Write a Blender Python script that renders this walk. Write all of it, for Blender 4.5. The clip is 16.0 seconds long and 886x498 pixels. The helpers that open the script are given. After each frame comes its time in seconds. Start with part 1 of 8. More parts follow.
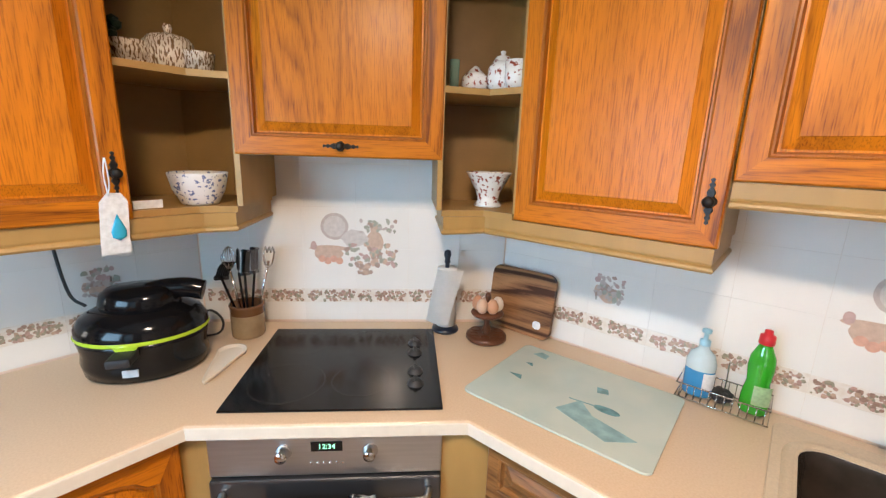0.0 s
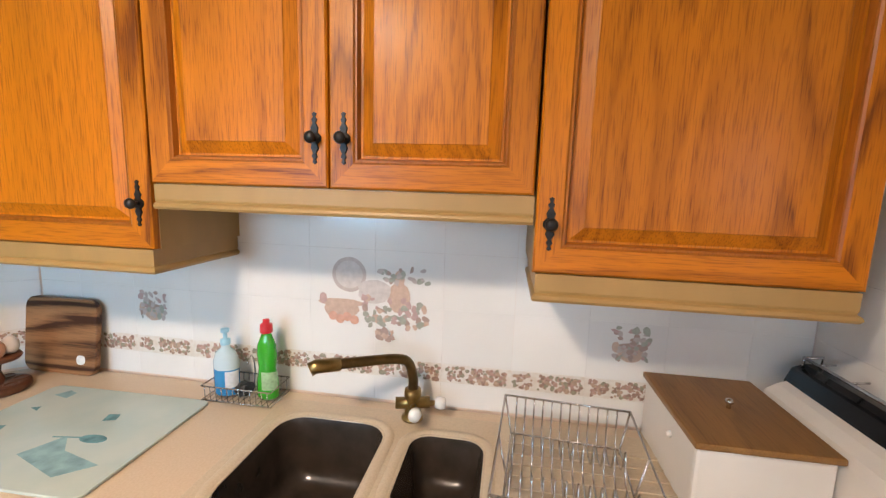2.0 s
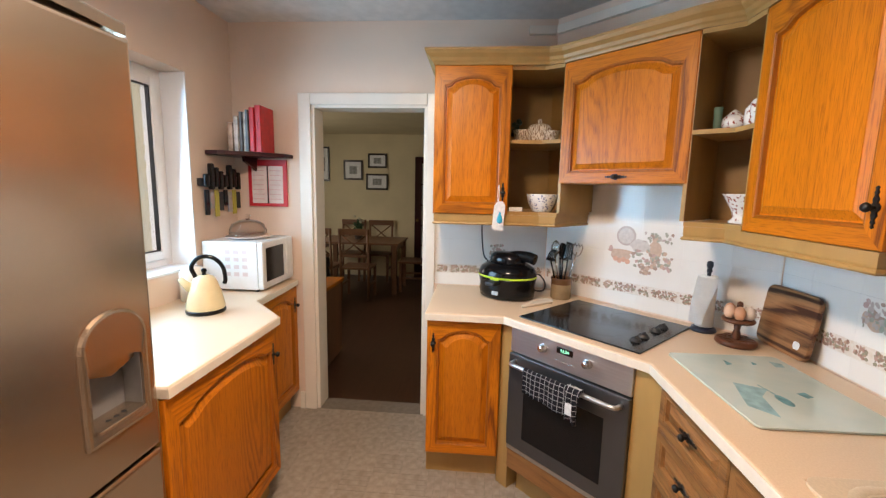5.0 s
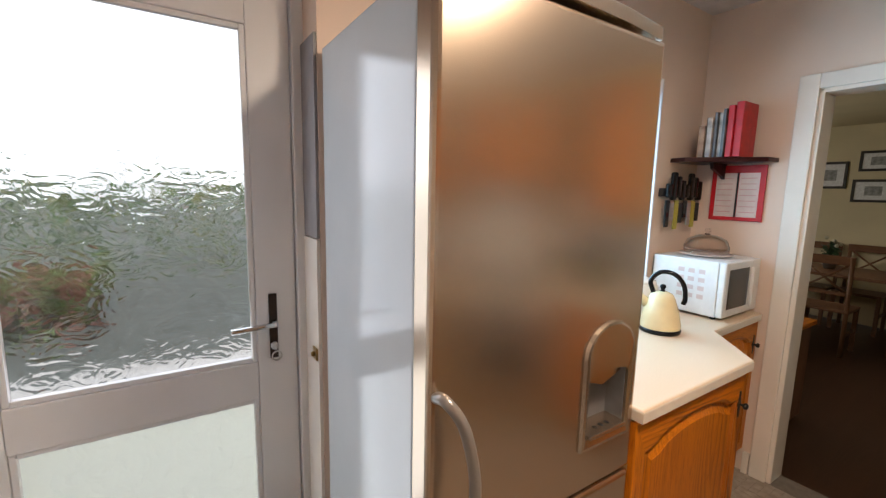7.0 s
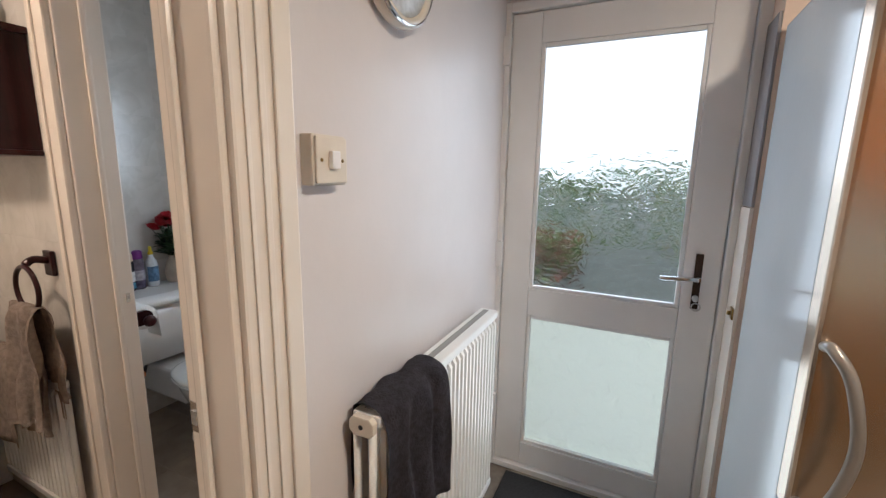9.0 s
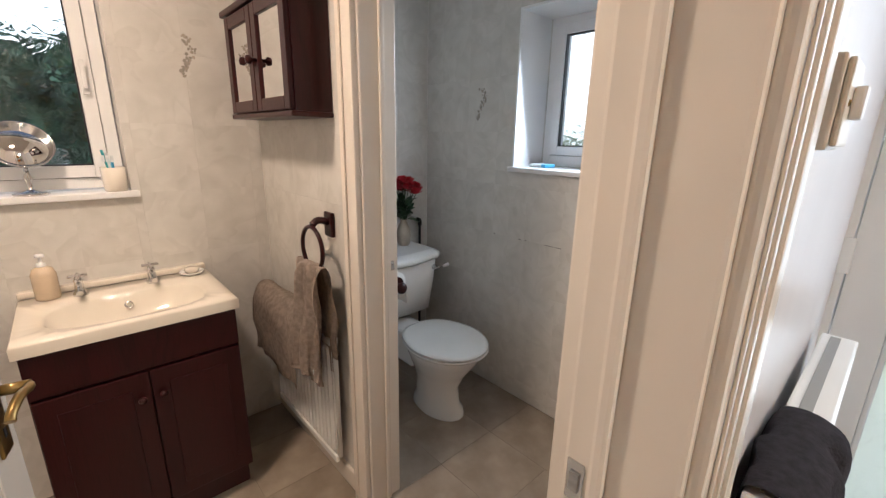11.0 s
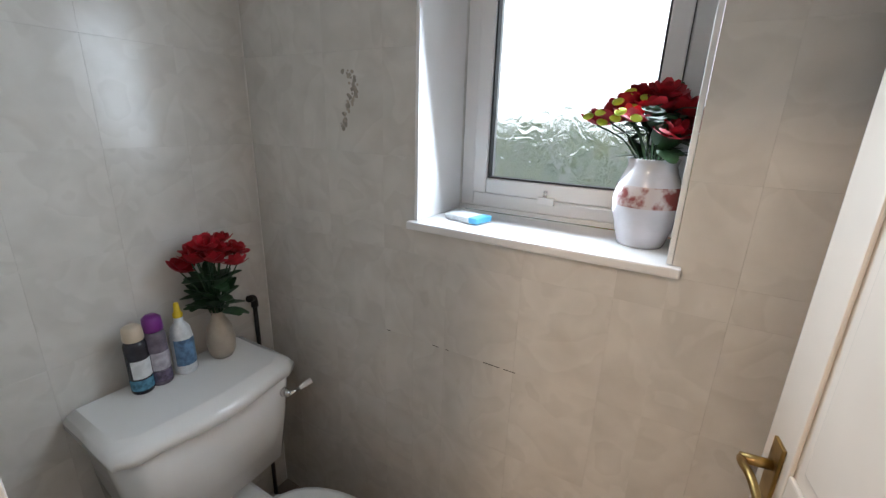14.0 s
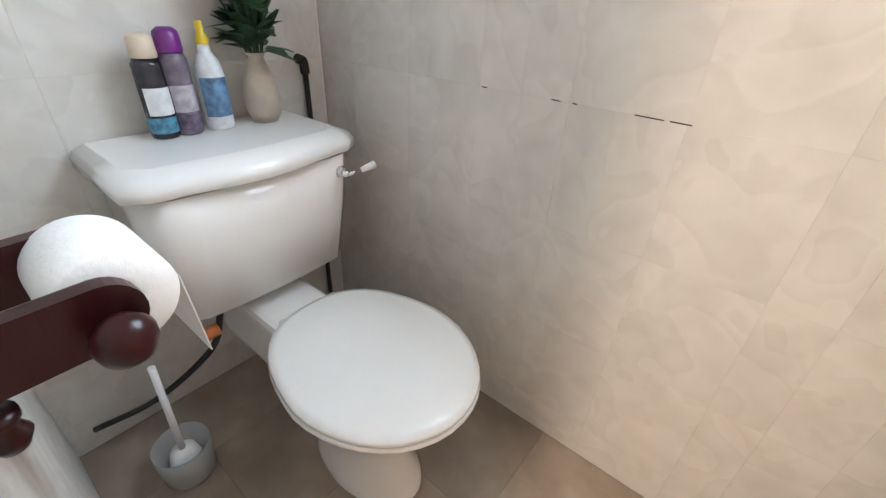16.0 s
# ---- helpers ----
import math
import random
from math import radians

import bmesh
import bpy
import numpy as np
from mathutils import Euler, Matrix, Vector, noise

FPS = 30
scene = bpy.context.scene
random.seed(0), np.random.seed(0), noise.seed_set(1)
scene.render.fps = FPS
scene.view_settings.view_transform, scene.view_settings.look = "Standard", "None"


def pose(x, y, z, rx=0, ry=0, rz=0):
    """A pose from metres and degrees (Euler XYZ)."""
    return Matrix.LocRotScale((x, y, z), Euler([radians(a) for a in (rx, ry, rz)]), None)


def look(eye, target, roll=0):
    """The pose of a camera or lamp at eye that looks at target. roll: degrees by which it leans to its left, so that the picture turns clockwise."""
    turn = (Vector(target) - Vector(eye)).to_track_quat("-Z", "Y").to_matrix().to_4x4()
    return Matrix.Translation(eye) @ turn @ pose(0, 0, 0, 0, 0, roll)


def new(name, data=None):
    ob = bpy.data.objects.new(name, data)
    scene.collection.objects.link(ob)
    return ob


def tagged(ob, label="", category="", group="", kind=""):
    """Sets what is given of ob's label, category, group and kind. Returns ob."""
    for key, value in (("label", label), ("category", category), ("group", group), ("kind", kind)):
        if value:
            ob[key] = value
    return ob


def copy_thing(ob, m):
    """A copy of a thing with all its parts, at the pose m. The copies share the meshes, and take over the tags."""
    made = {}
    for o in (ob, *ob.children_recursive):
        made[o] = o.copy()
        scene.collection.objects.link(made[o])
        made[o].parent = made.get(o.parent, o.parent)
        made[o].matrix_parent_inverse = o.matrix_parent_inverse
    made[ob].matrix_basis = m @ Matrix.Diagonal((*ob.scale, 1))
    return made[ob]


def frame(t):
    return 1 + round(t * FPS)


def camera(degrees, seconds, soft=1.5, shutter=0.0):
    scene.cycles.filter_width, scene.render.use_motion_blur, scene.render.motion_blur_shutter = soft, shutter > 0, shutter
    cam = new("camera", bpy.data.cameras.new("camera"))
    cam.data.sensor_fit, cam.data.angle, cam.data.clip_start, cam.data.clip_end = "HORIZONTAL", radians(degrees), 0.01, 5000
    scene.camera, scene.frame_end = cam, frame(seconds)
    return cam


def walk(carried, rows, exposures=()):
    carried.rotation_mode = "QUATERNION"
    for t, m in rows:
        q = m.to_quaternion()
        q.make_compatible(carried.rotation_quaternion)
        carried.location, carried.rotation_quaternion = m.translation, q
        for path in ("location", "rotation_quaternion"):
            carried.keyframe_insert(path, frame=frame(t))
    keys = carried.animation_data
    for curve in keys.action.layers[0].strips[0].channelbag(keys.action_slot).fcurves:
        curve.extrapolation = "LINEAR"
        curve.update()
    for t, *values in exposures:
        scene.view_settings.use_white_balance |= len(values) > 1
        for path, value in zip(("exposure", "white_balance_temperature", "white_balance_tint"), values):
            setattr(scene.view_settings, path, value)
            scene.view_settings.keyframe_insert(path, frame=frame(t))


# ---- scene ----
cam = camera(93.7, 16.0, soft=1.35)
PATH = [
    (0, (0.477, 0.538, 1.576), (-0.782, 2.024, 1.124), 1.9),
    (0.5, (0.631, 0.567, 1.571), (-0.458, 2.205, 1.21), 1.9),
    (1, (0.807, 0.634, 1.555), (0.032, 2.45, 1.236), 1.8),
    (1.5, (0.964, 0.732, 1.556), (0.532, 2.661, 1.254), 1.8),
    (2, (1.144, 0.796, 1.547), (0.846, 2.752, 1.252), 1.8),
    (2.5, (1.272, 0.849, 1.538), (0.733, 2.751, 1.237), 1.8),
    (3, (1.282, 0.876, 1.51), (0.231, 2.552, 1.212), 1.7),
    (3.5, (1.288, 0.841, 1.506), (-0.27, 2.061, 1.218), 1.6),
    (4, (1.356, 0.773, 1.519), (-0.495, 1.473, 1.231), 1.4),
    (4.2, (1.383, 0.752, 1.52), (-0.532, 1.254, 1.232), 1.3),
    (6.3, (1.413, 0.484, 1.493), (-0.216, -0.64, 1.21), 1.5),
    (6.5, (1.405, 0.448, 1.504), (-0.095, -0.844, 1.22), 1.5),
    (7, (1.375, 0.36, 1.505), (0.293, -1.299, 1.23), 1.2),
    (7.5, (1.292, 0.364, 1.522), (0.75, -1.543, 1.257), 0.5),
    (8, (1.289, 0.458, 1.517), (1.254, -1.52, 1.221), 0.7),
    (8.5, (1.298, 0.629, 1.478), (1.753, -1.293, 1.164), 0.8),
    (9, (1.335, 0.772, 1.446), (2.179, -1.006, 1.088), 1.0),
    (9.5, (1.393, 0.853, 1.423), (2.545, -0.731, 1.016), 0.9),
    (10, (1.464, 0.891, 1.419), (2.823, -0.504, 0.963), 1.0),
    (10.2, (1.513, 0.879, 1.42), (2.928, -0.453, 0.944), 0.9),
    (12.3, (2.314, 0.447, 1.479), (3.706, -0.871, 0.908), 1.9),
    (12.5, (2.344, 0.385, 1.508), (3.694, -0.977, 0.94), 1.8),
    (13, (2.423, 0.219, 1.576), (3.642, -1.261, 1.01), 1.6),
    (13.5, (2.489, 0.069, 1.605), (3.579, -1.513, 1.049), 1.7),
    (14, (2.561, -0.021, 1.554), (3.525, -1.67, 0.961), 1.8),
    (14.5, (2.64, -0.068, 1.357), (3.545, -1.724, 0.695), 2.0),
    (15, (2.689, -0.129, 1.188), (3.601, -1.725, 0.401), 2.4),
    (15.5, (2.738, -0.155, 1.088), (3.684, -1.652, 0.158), 2.9),
    (16, (2.755, -0.135, 1.081), (3.801, -1.491, 0.048), 3.1),
]
walk(cam, [(t, look(e, g, r)) for t, e, g, r in PATH],
     [(0, 0.0, 6350, 17), (1.8, 0.0, 6350, 17), (3.0, 0.12, 6400, 17), (4.2, 0.08, 6650, 20), (6.5, -0.25, 6550, 18), (7, -0.38, 6400, 17), (7.5, -0.56, 5900, 13), (8.5, -0.55, 5700, 11), (9, -0.4, 5800, 11), (9.5, -0.33, 5950, 13), (10.2, -0.28, 5900, 12),
      (12.5, 0.05, 5600, 8), (13, -0.03, 5600, 8), (14, -0.1, 6050, 11), (14.5, 0.17, 6100, 10), (15, 0.60, 6000, 9), (15.5, 0.92, 5900, 9), (16, 1.04, 5900, 10)])

# ---- world and light ----
world = bpy.data.worlds.new("world")
scene.world = world
world.use_nodes = True
wn = world.node_tree.nodes
sky = wn.new("ShaderNodeTexSky")
sky.sky_type = 'NISHITA'
sky.sun_disc = False
sky.sun_elevation = radians(35)
sky.sun_rotation = radians(0)
sky.air_density, sky.dust_density, sky.ozone_density = 1.0, 1.0, 1.0
wn["Background"].inputs[1].default_value = 0.15
world.node_tree.links.new(sky.outputs[0], wn["Background"].inputs[0])


def lamp(name, kind, energy, color, matrix, size=0.1, size_y=None, angle=None):
    d = bpy.data.lights.new(name, kind)
    d.energy, d.color = energy, color
    if kind == 'AREA':
        d.size = size
        if size_y:
            d.shape, d.size_y = 'RECTANGLE', size_y
    elif kind == 'SUN':
        d.angle = angle
    ob = new(name, d)
    ob.matrix_world = matrix
    return ob


WARM = (1.0, 0.81, 0.595)
WARM_BATH = (1.0, 0.74, 0.52)
DAY = (0.38, 0.74, 1.0)
DAY_WC = (0.85, 0.94, 1.0)
lamp("sun", 'SUN', 3.0, (1.0, 0.97, 0.93), look((0, 6, 10), (0.5, 0, 0)), angle=radians(12))
lamp("kitchen_lamp", 'AREA', 44, WARM, pose(0.48, 0.33, 2.31), size=0.22)
lamp("bathroom_lamp", 'AREA', 31, WARM_BATH, pose(3.0, 1.0, 2.42), size=0.2)
# daylight in the openings
lamp("window_light_wc", 'AREA', 9, DAY_WC, look((2.88, -1.0, 1.65), (2.88, 0.2, 1.35)), 0.5, 0.6)
lamp("window_light_door", 'AREA', 4, DAY_WC, look((1.465, -1.05, 1.45), (1.465, 1.0, 1.3)), 0.56, 1.02)
lamp("window_light_door_low", 'AREA', 2.2, DAY_WC, look((1.465, -1.05, 0.48), (1.465, 1.0, 0.6)), 0.56, 0.62)
south = lamp("window_light_south", 'AREA', 23, DAY, look((-0.28, -0.985, 1.58), (-0.28, 1, 1.4)), 0.9, 0.9)
south.data.spread = radians(140)
# Fill light for the dining room, set at an added window out of view.
lamp("window_light_dining", 'AREA', 22, (1.0, 0.92, 0.75), look((-3.4, -2.65, 1.6), (-3.4, 0, 1.2)), 1.6, 1.1)


# ---- materials ----
MATS = {}


def mat(name, color, rough=0.5, metal=0.0, vary=0.0, scale=8.0, stretch=(1, 1, 1), color2=None, bump=0.0, bump_scale=60.0,
        coat=0.0, spec=0.5, rough_vary=0.0, random_tint=0.0, detail=5.0, lo=0.35, hi=0.65, turn=0.0, warp=0.0):
    """A node material: a base colour mixed with a second one by noise, with fine relief and uneven gloss."""
    if name in MATS:
        return MATS[name]
    m = bpy.data.materials.new(name)
    MATS[name] = m
    m.use_nodes = True
    nt = m.node_tree
    b = nt.nodes["Principled BSDF"]
    b.inputs["Roughness"].default_value = rough
    b.inputs["Metallic"].default_value = metal
    b.inputs["Coat Weight"].default_value = coat
    b.inputs["Specular IOR Level"].default_value = spec
    b.inputs["Base Color"].default_value = (*color, 1)
    tc = nt.nodes.new("ShaderNodeTexCoord")
    mp = nt.nodes.new("ShaderNodeMapping")
    mp.inputs["Scale"].default_value = stretch
    mp.inputs["Rotation"].default_value = (turn * 0.3, turn, turn * 0.2)
    nt.links.new(tc.outputs["Object"], mp.inputs["Vector"])
    n1 = nt.nodes.new("ShaderNodeTexNoise")
    n1.inputs["Scale"].default_value = scale
    n1.inputs["Detail"].default_value = detail
    n1.inputs["Distortion"].default_value = warp
    nt.links.new(mp.outputs[0], n1.inputs["Vector"])
    if color2 is None:
        color2 = tuple(c * (1 - vary) for c in color)
    ramp = nt.nodes.new("ShaderNodeValToRGB")
    ramp.color_ramp.elements[0].position, ramp.color_ramp.elements[1].position = lo, hi
    ramp.color_ramp.elements[0].color = (*color2, 1)
    ramp.color_ramp.elements[1].color = (*color, 1)
    nt.links.new(n1.outputs["Fac"], ramp.inputs["Fac"])
    out = ramp.outputs[0]
    if random_tint:
        oi = nt.nodes.new("ShaderNodeObjectInfo")
        mr = nt.nodes.new("ShaderNodeMapRange")
        mr.inputs["To Min"].default_value, mr.inputs["To Max"].default_value = 1 - random_tint, 1 + random_tint * 0.4
        nt.links.new(oi.outputs["Random"], mr.inputs["Value"])
        hsv = nt.nodes.new("ShaderNodeHueSaturation")
        nt.links.new(mr.outputs[0], hsv.inputs["Value"])
        nt.links.new(out, hsv.inputs["Color"])
        out = hsv.outputs[0]
    nt.links.new(out, b.inputs["Base Color"])
    if rough_vary:
        mr2 = nt.nodes.new("ShaderNodeMapRange")
        mr2.inputs["To Min"].default_value, mr2.inputs["To Max"].default_value = rough - rough_vary, rough + rough_vary
        nt.links.new(n1.outputs["Fac"], mr2.inputs["Value"])
        nt.links.new(mr2.outputs[0], b.inputs["Roughness"])
    if bump:
        n2 = nt.nodes.new("ShaderNodeTexNoise")
        n2.inputs["Scale"].default_value = bump_scale
        n2.inputs["Detail"].default_value = 3
        nt.links.new(mp.outputs[0], n2.inputs["Vector"])
        bp = nt.nodes.new("ShaderNodeBump")
        bp.inputs["Strength"].default_value = bump
        bp.inputs["Distance"].default_value = 0.004
        nt.links.new(n2.outputs["Fac"], bp.inputs["Height"])
        nt.links.new(bp.outputs[0], b.inputs["Normal"])
    return m


def wood(name, light, dark, along='z', rough=0.38, coat=0.06, rings=24.0, figure=0.55, pore=0.45, streak=350.0):
    """Flat-sawn grain: growth rings that close into arches, short pores, and boards of uneven tone."""
    if name in MATS:
        return MATS[name]
    m = bpy.data.materials.new(name)
    MATS[name] = m
    m.use_nodes = True
    nt = m.node_tree
    L = nt.links.new
    b = nt.nodes["Principled BSDF"]
    b.inputs["Coat Weight"].default_value = coat
    b.inputs["Coat Roughness"].default_value = 0.22
    b.inputs["Specular IOR Level"].default_value = 0.25
    b.inputs["Roughness"].default_value = rough

    def math_node(op, x, y):
        n = nt.nodes.new("ShaderNodeMath")
        n.operation = op
        for k, v in enumerate((x, y)):
            if isinstance(v, (int, float)):
                n.inputs[k].default_value = v
            elif v is not None:
                L(v, n.inputs[k])
        return n.outputs[0]

    def span_node(v, a, b_, c, d):
        n = nt.nodes.new("ShaderNodeMapRange")
        for k, q in zip(("From Min", "From Max", "To Min", "To Max"), (a, b_, c, d)):
            n.inputs[k].default_value = q
        L(v, n.inputs["Value"])
        return n.outputs[0]

    def noise_node(vec, scale, detail):
        n = nt.nodes.new("ShaderNodeTexNoise")
        n.inputs["Scale"].default_value = scale
        n.inputs["Detail"].default_value = detail
        L(vec, n.inputs["Vector"])
        return n.outputs["Fac"]

    tc = nt.nodes.new("ShaderNodeTexCoord")
    oi = nt.nodes.new("ShaderNodeObjectInfo")
    comb = nt.nodes.new("ShaderNodeCombineXYZ")
    for k in range(3):
        L(oi.outputs["Random"], comb.inputs[k])
    add = nt.nodes.new("ShaderNodeVectorMath")
    add.operation = 'MULTIPLY_ADD'
    add.inputs[1].default_value = (7.0, 5.0, 9.0)
    L(comb.outputs[0], add.inputs[0])
    L(tc.outputs["Object"], add.inputs[2])
    grain = []
    for k in (0.10, 0.05):
        mp = nt.nodes.new("ShaderNodeMapping")
        mp.inputs["Scale"].default_value = {'x': (k, 1, 1), 'y': (1, k, 1), 'z': (1, 1, k)}[along]
        L(add.outputs[0], mp.inputs["Vector"])
        grain.append(mp.outputs[0])
    growth = math_node('ADD', noise_node(grain[0], 4.5, 1.0), math_node('MULTIPLY', noise_node(grain[1], 60.0, 2.0), 0.035))
    saw = math_node('FRACT', math_node('MULTIPLY', growth, rings), None)
    ramp = nt.nodes.new("ShaderNodeValToRGB")
    e = ramp.color_ramp.elements
    e[0].position, e[0].color = 0.0, (0.35, 0.35, 0.35, 1)
    e[1].position, e[1].color = 0.16, (0, 0, 0, 1)
    for pos, v in ((0.5, 0.12), (0.88, 1.0), (1.0, 0.35)):
        q = e.new(pos)
        q.color = (v, v, v, 1)
    L(saw, ramp.inputs["Fac"])
    shown = span_node(noise_node(grain[0], 6.0, 2.0), 0.42, 0.66, 0.18, 1.0)
    ring = math_node('MULTIPLY', math_node('MULTIPLY', ramp.outputs[0], shown), figure)
    pores = span_node(noise_node(grain[1], streak, 3.0), 0.50, 0.68, 0.0, pore)
    fac = math_node('MINIMUM', math_node('ADD', ring, pores), 1.0)
    mix = nt.nodes.new("ShaderNodeMix")
    mix.data_type = 'RGBA'
    mix.inputs[6].default_value = (*light, 1)
    mix.inputs[7].default_value = (*dark, 1)
    L(fac, mix.inputs[0])
    tone = math_node('MULTIPLY', span_node(oi.outputs["Random"], 0, 1, 0.90, 1.08), span_node(noise_node(grain[1], 14.0, 2.0), 0.3, 0.7, 0.90, 1.08))
    vm = nt.nodes.new("ShaderNodeVectorMath")
    vm.operation = 'SCALE'
    L(mix.outputs[2], vm.inputs[0])
    L(tone, vm.inputs["Scale"])
    L(vm.outputs[0], b.inputs["Base Color"])
    bp = nt.nodes.new("ShaderNodeBump")
    bp.inputs["Strength"].default_value = 0.10
    bp.inputs["Distance"].default_value = 0.0015
    bp.invert = True
    L(fac, bp.inputs["Height"])
    L(bp.outputs[0], b.inputs["Normal"])
    return m


def marbled(name, pale, grey, rough=0.2, scale=5.5):
    """Glazed tile print: feathered brush-stroke arcs over a cloudy ground, shifted from tile to tile."""
    m = bpy.data.materials.new(name)
    MATS[name] = m
    m.use_nodes = True
    nt = m.node_tree
    L = nt.links.new
    b = nt.nodes["Principled BSDF"]
    tc = nt.nodes.new("ShaderNodeTexCoord")
    oi = nt.nodes.new("ShaderNodeObjectInfo")
    comb = nt.nodes.new("ShaderNodeCombineXYZ")
    for k in range(3):
        L(oi.outputs["Random"], comb.inputs[k])
    add = nt.nodes.new("ShaderNodeVectorMath")
    add.operation = 'MULTIPLY_ADD'
    add.inputs[1].default_value = (9.0, 4.0, 7.0)
    L(comb.outputs[0], add.inputs[0])
    L(tc.outputs["Object"], add.inputs[2])

    def cloud(sc, det, dis):
        n = nt.nodes.new("ShaderNodeTexNoise")
        n.inputs["Scale"].default_value = sc
        n.inputs["Detail"].default_value = det
        n.inputs["Distortion"].default_value = dis
        L(add.outputs[0], n.inputs["Vector"])
        return n.outputs["Fac"]

    mul = nt.nodes.new("ShaderNodeMath")
    mul.operation = 'MULTIPLY'
    mul.inputs[1].default_value = 6.0
    L(cloud(scale, 2.5, 0.5), mul.inputs[0])
    fr = nt.nodes.new("ShaderNodeMath")
    fr.operation = 'FRACT'
    L(mul.outputs[0], fr.inputs[0])
    ramp = nt.nodes.new("ShaderNodeValToRGB")
    e = ramp.color_ramp.elements
    e[0].position, e[0].color = 0.0, (0.5, 0.5, 0.5, 1)
    e[1].position, e[1].color = 0.07, (1, 1, 1, 1)
    for pos, v in ((0.6, 0.62), (0.93, 0.30), (1.0, 0.5)):
        q = e.new(pos)
        q.color = (v, v, v, 1)
    L(fr.outputs[0], ramp.inputs["Fac"])
    mf = nt.nodes.new("ShaderNodeMix")
    mf.inputs[0].default_value = 0.80
    L(ramp.outputs[0], mf.inputs[2])
    L(cloud(9.0, 6.0, 0.4), mf.inputs[3])
    mix = nt.nodes.new("ShaderNodeMix")
    mix.data_type = 'RGBA'
    mix.inputs[6].default_value = (*grey, 1)
    mix.inputs[7].default_value = (*pale, 1)
    mr = nt.nodes.new("ShaderNodeMapRange")
    mr.inputs["From Min"].default_value, mr.inputs["From Max"].default_value = 0.30, 0.68
    L(mf.outputs[0], mr.inputs["Value"])
    L(mr.outputs[0], mix.inputs[0])
    L(mix.outputs[2], b.inputs["Base Color"])
    b.inputs["Roughness"].default_value = rough
    bp = nt.nodes.new("ShaderNodeBump")
    bp.inputs["Strength"].default_value = 0.03
    bp.inputs["Distance"].default_value = 0.004
    L(cloud(9.0, 2.0, 0.0), bp.inputs["Height"])
    L(bp.outputs[0], b.inputs["Normal"])
    return m


OAK_L, OAK_D = (0.565, 0.172, 0.004), (0.17, 0.040, 0.003)
oak_z = wood("oak_upright", OAK_L, OAK_D, 'z', coat=0.05, figure=0.62, pore=0.5)
oak_stile = wood("oak_stile", OAK_L, OAK_D, 'z', coat=0.05, figure=1.1, pore=0.5, rings=17.0)
oak_x = wood("oak_level", OAK_L, OAK_D, 'x', coat=0.05, figure=0.8)
# Darker oak on the mouldings paints in the shade of their grooves.
oak_groove_shade = wood("oak_groove_shade", (0.36, 0.108, 0.009), (0.19, 0.050, 0.004), 'z')
oak_y = wood("oak_deep", OAK_L, OAK_D, 'y')
# Browner, figured oak for the low fronts: their shaded look is in the colour.
oak_low_shade = wood("figured_oak_shade", (0.29, 0.135, 0.045), (0.085, 0.034, 0.011), 'x', figure=0.8, rings=18.0)
oak_low_shade_z = wood("figured_oak_shade_upright", (0.29, 0.135, 0.045), (0.085, 0.034, 0.011), 'z', figure=0.8, rings=18.0)
beech = mat("tan_laminate", (0.40, 0.24, 0.078), 0.45, vary=0.12, scale=14, stretch=(1, 1, 0.3), bump=0.03)
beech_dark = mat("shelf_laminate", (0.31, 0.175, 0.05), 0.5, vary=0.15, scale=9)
worktop_mat = mat("cream_worktop", (0.63, 0.49, 0.345), 0.38, color2=(0.585, 0.445, 0.305), scale=200, detail=2, rough_vary=0.05, bump=0.02)
edge_mat = mat("worktop_edge", (0.74, 0.68, 0.58), 0.35, vary=0.06, scale=30)
white_tile = mat("white_tile", (0.80, 0.79, 0.76), 0.12, vary=0.035, scale=5, random_tint=0.03, bump=0.02, bump_scale=12)
grout_mat = mat("pale_grout", (0.80, 0.79, 0.76), 0.85, vary=0.12, scale=30)
bath_tile = marbled("marbled_tile", (0.665, 0.645, 0.605), (0.555, 0.535, 0.495))
bath_grout = mat("bath_grout", (0.74, 0.72, 0.68), 0.9, vary=0.15, scale=25)
wall_paint = mat("pinkish_wall_paint", (0.76, 0.60, 0.485), 0.62, vary=0.06, scale=3, bump=0.10, bump_scale=35)
lobby_paint = mat("pale_satin_paint", (0.70, 0.66, 0.65), 0.36, vary=0.05, scale=4, bump=0.10, bump_scale=28)
cream_paint = mat("cream_wall_paint", (0.62, 0.55, 0.36), 0.75, vary=0.08, scale=3, bump=0.05)
ceiling_mat = mat("ceiling_plaster", (0.62, 0.58, 0.55), 0.8, vary=0.12, scale=14, bump=0.5, bump_scale=40)
gloss_white = mat("white_gloss_paint", (0.79, 0.73, 0.65), 0.24, vary=0.05, scale=6, bump=0.05, bump_scale=18)
upvc = mat("white_plastic", (0.80, 0.80, 0.80), 0.3, vary=0.04, scale=5)
ceramic = mat("white_ceramic", (0.82, 0.81, 0.79), 0.08, vary=0.03, scale=3, coat=0.3)
cream_ceramic = mat("cream_ceramic", (0.77, 0.71, 0.61), 0.12, vary=0.06, scale=4)
rad_white = mat("white_enamel", (0.82, 0.82, 0.80), 0.28, vary=0.05, scale=5)
iron = mat("black_iron", (0.035, 0.032, 0.03), 0.42, metal=0.7, vary=0.4, scale=60, bump=0.2)
black_plastic = mat("black_plastic", (0.006, 0.006, 0.007), 0.12, vary=0.25, scale=12, spec=0.28)
black_matt = mat("black_matt", (0.02, 0.02, 0.022), 0.5, vary=0.25, scale=20)
black_glass = mat("black_glass", (0.010, 0.010, 0.011), 0.15, vary=0.4, scale=14, rough_vary=0.06, spec=0.35)
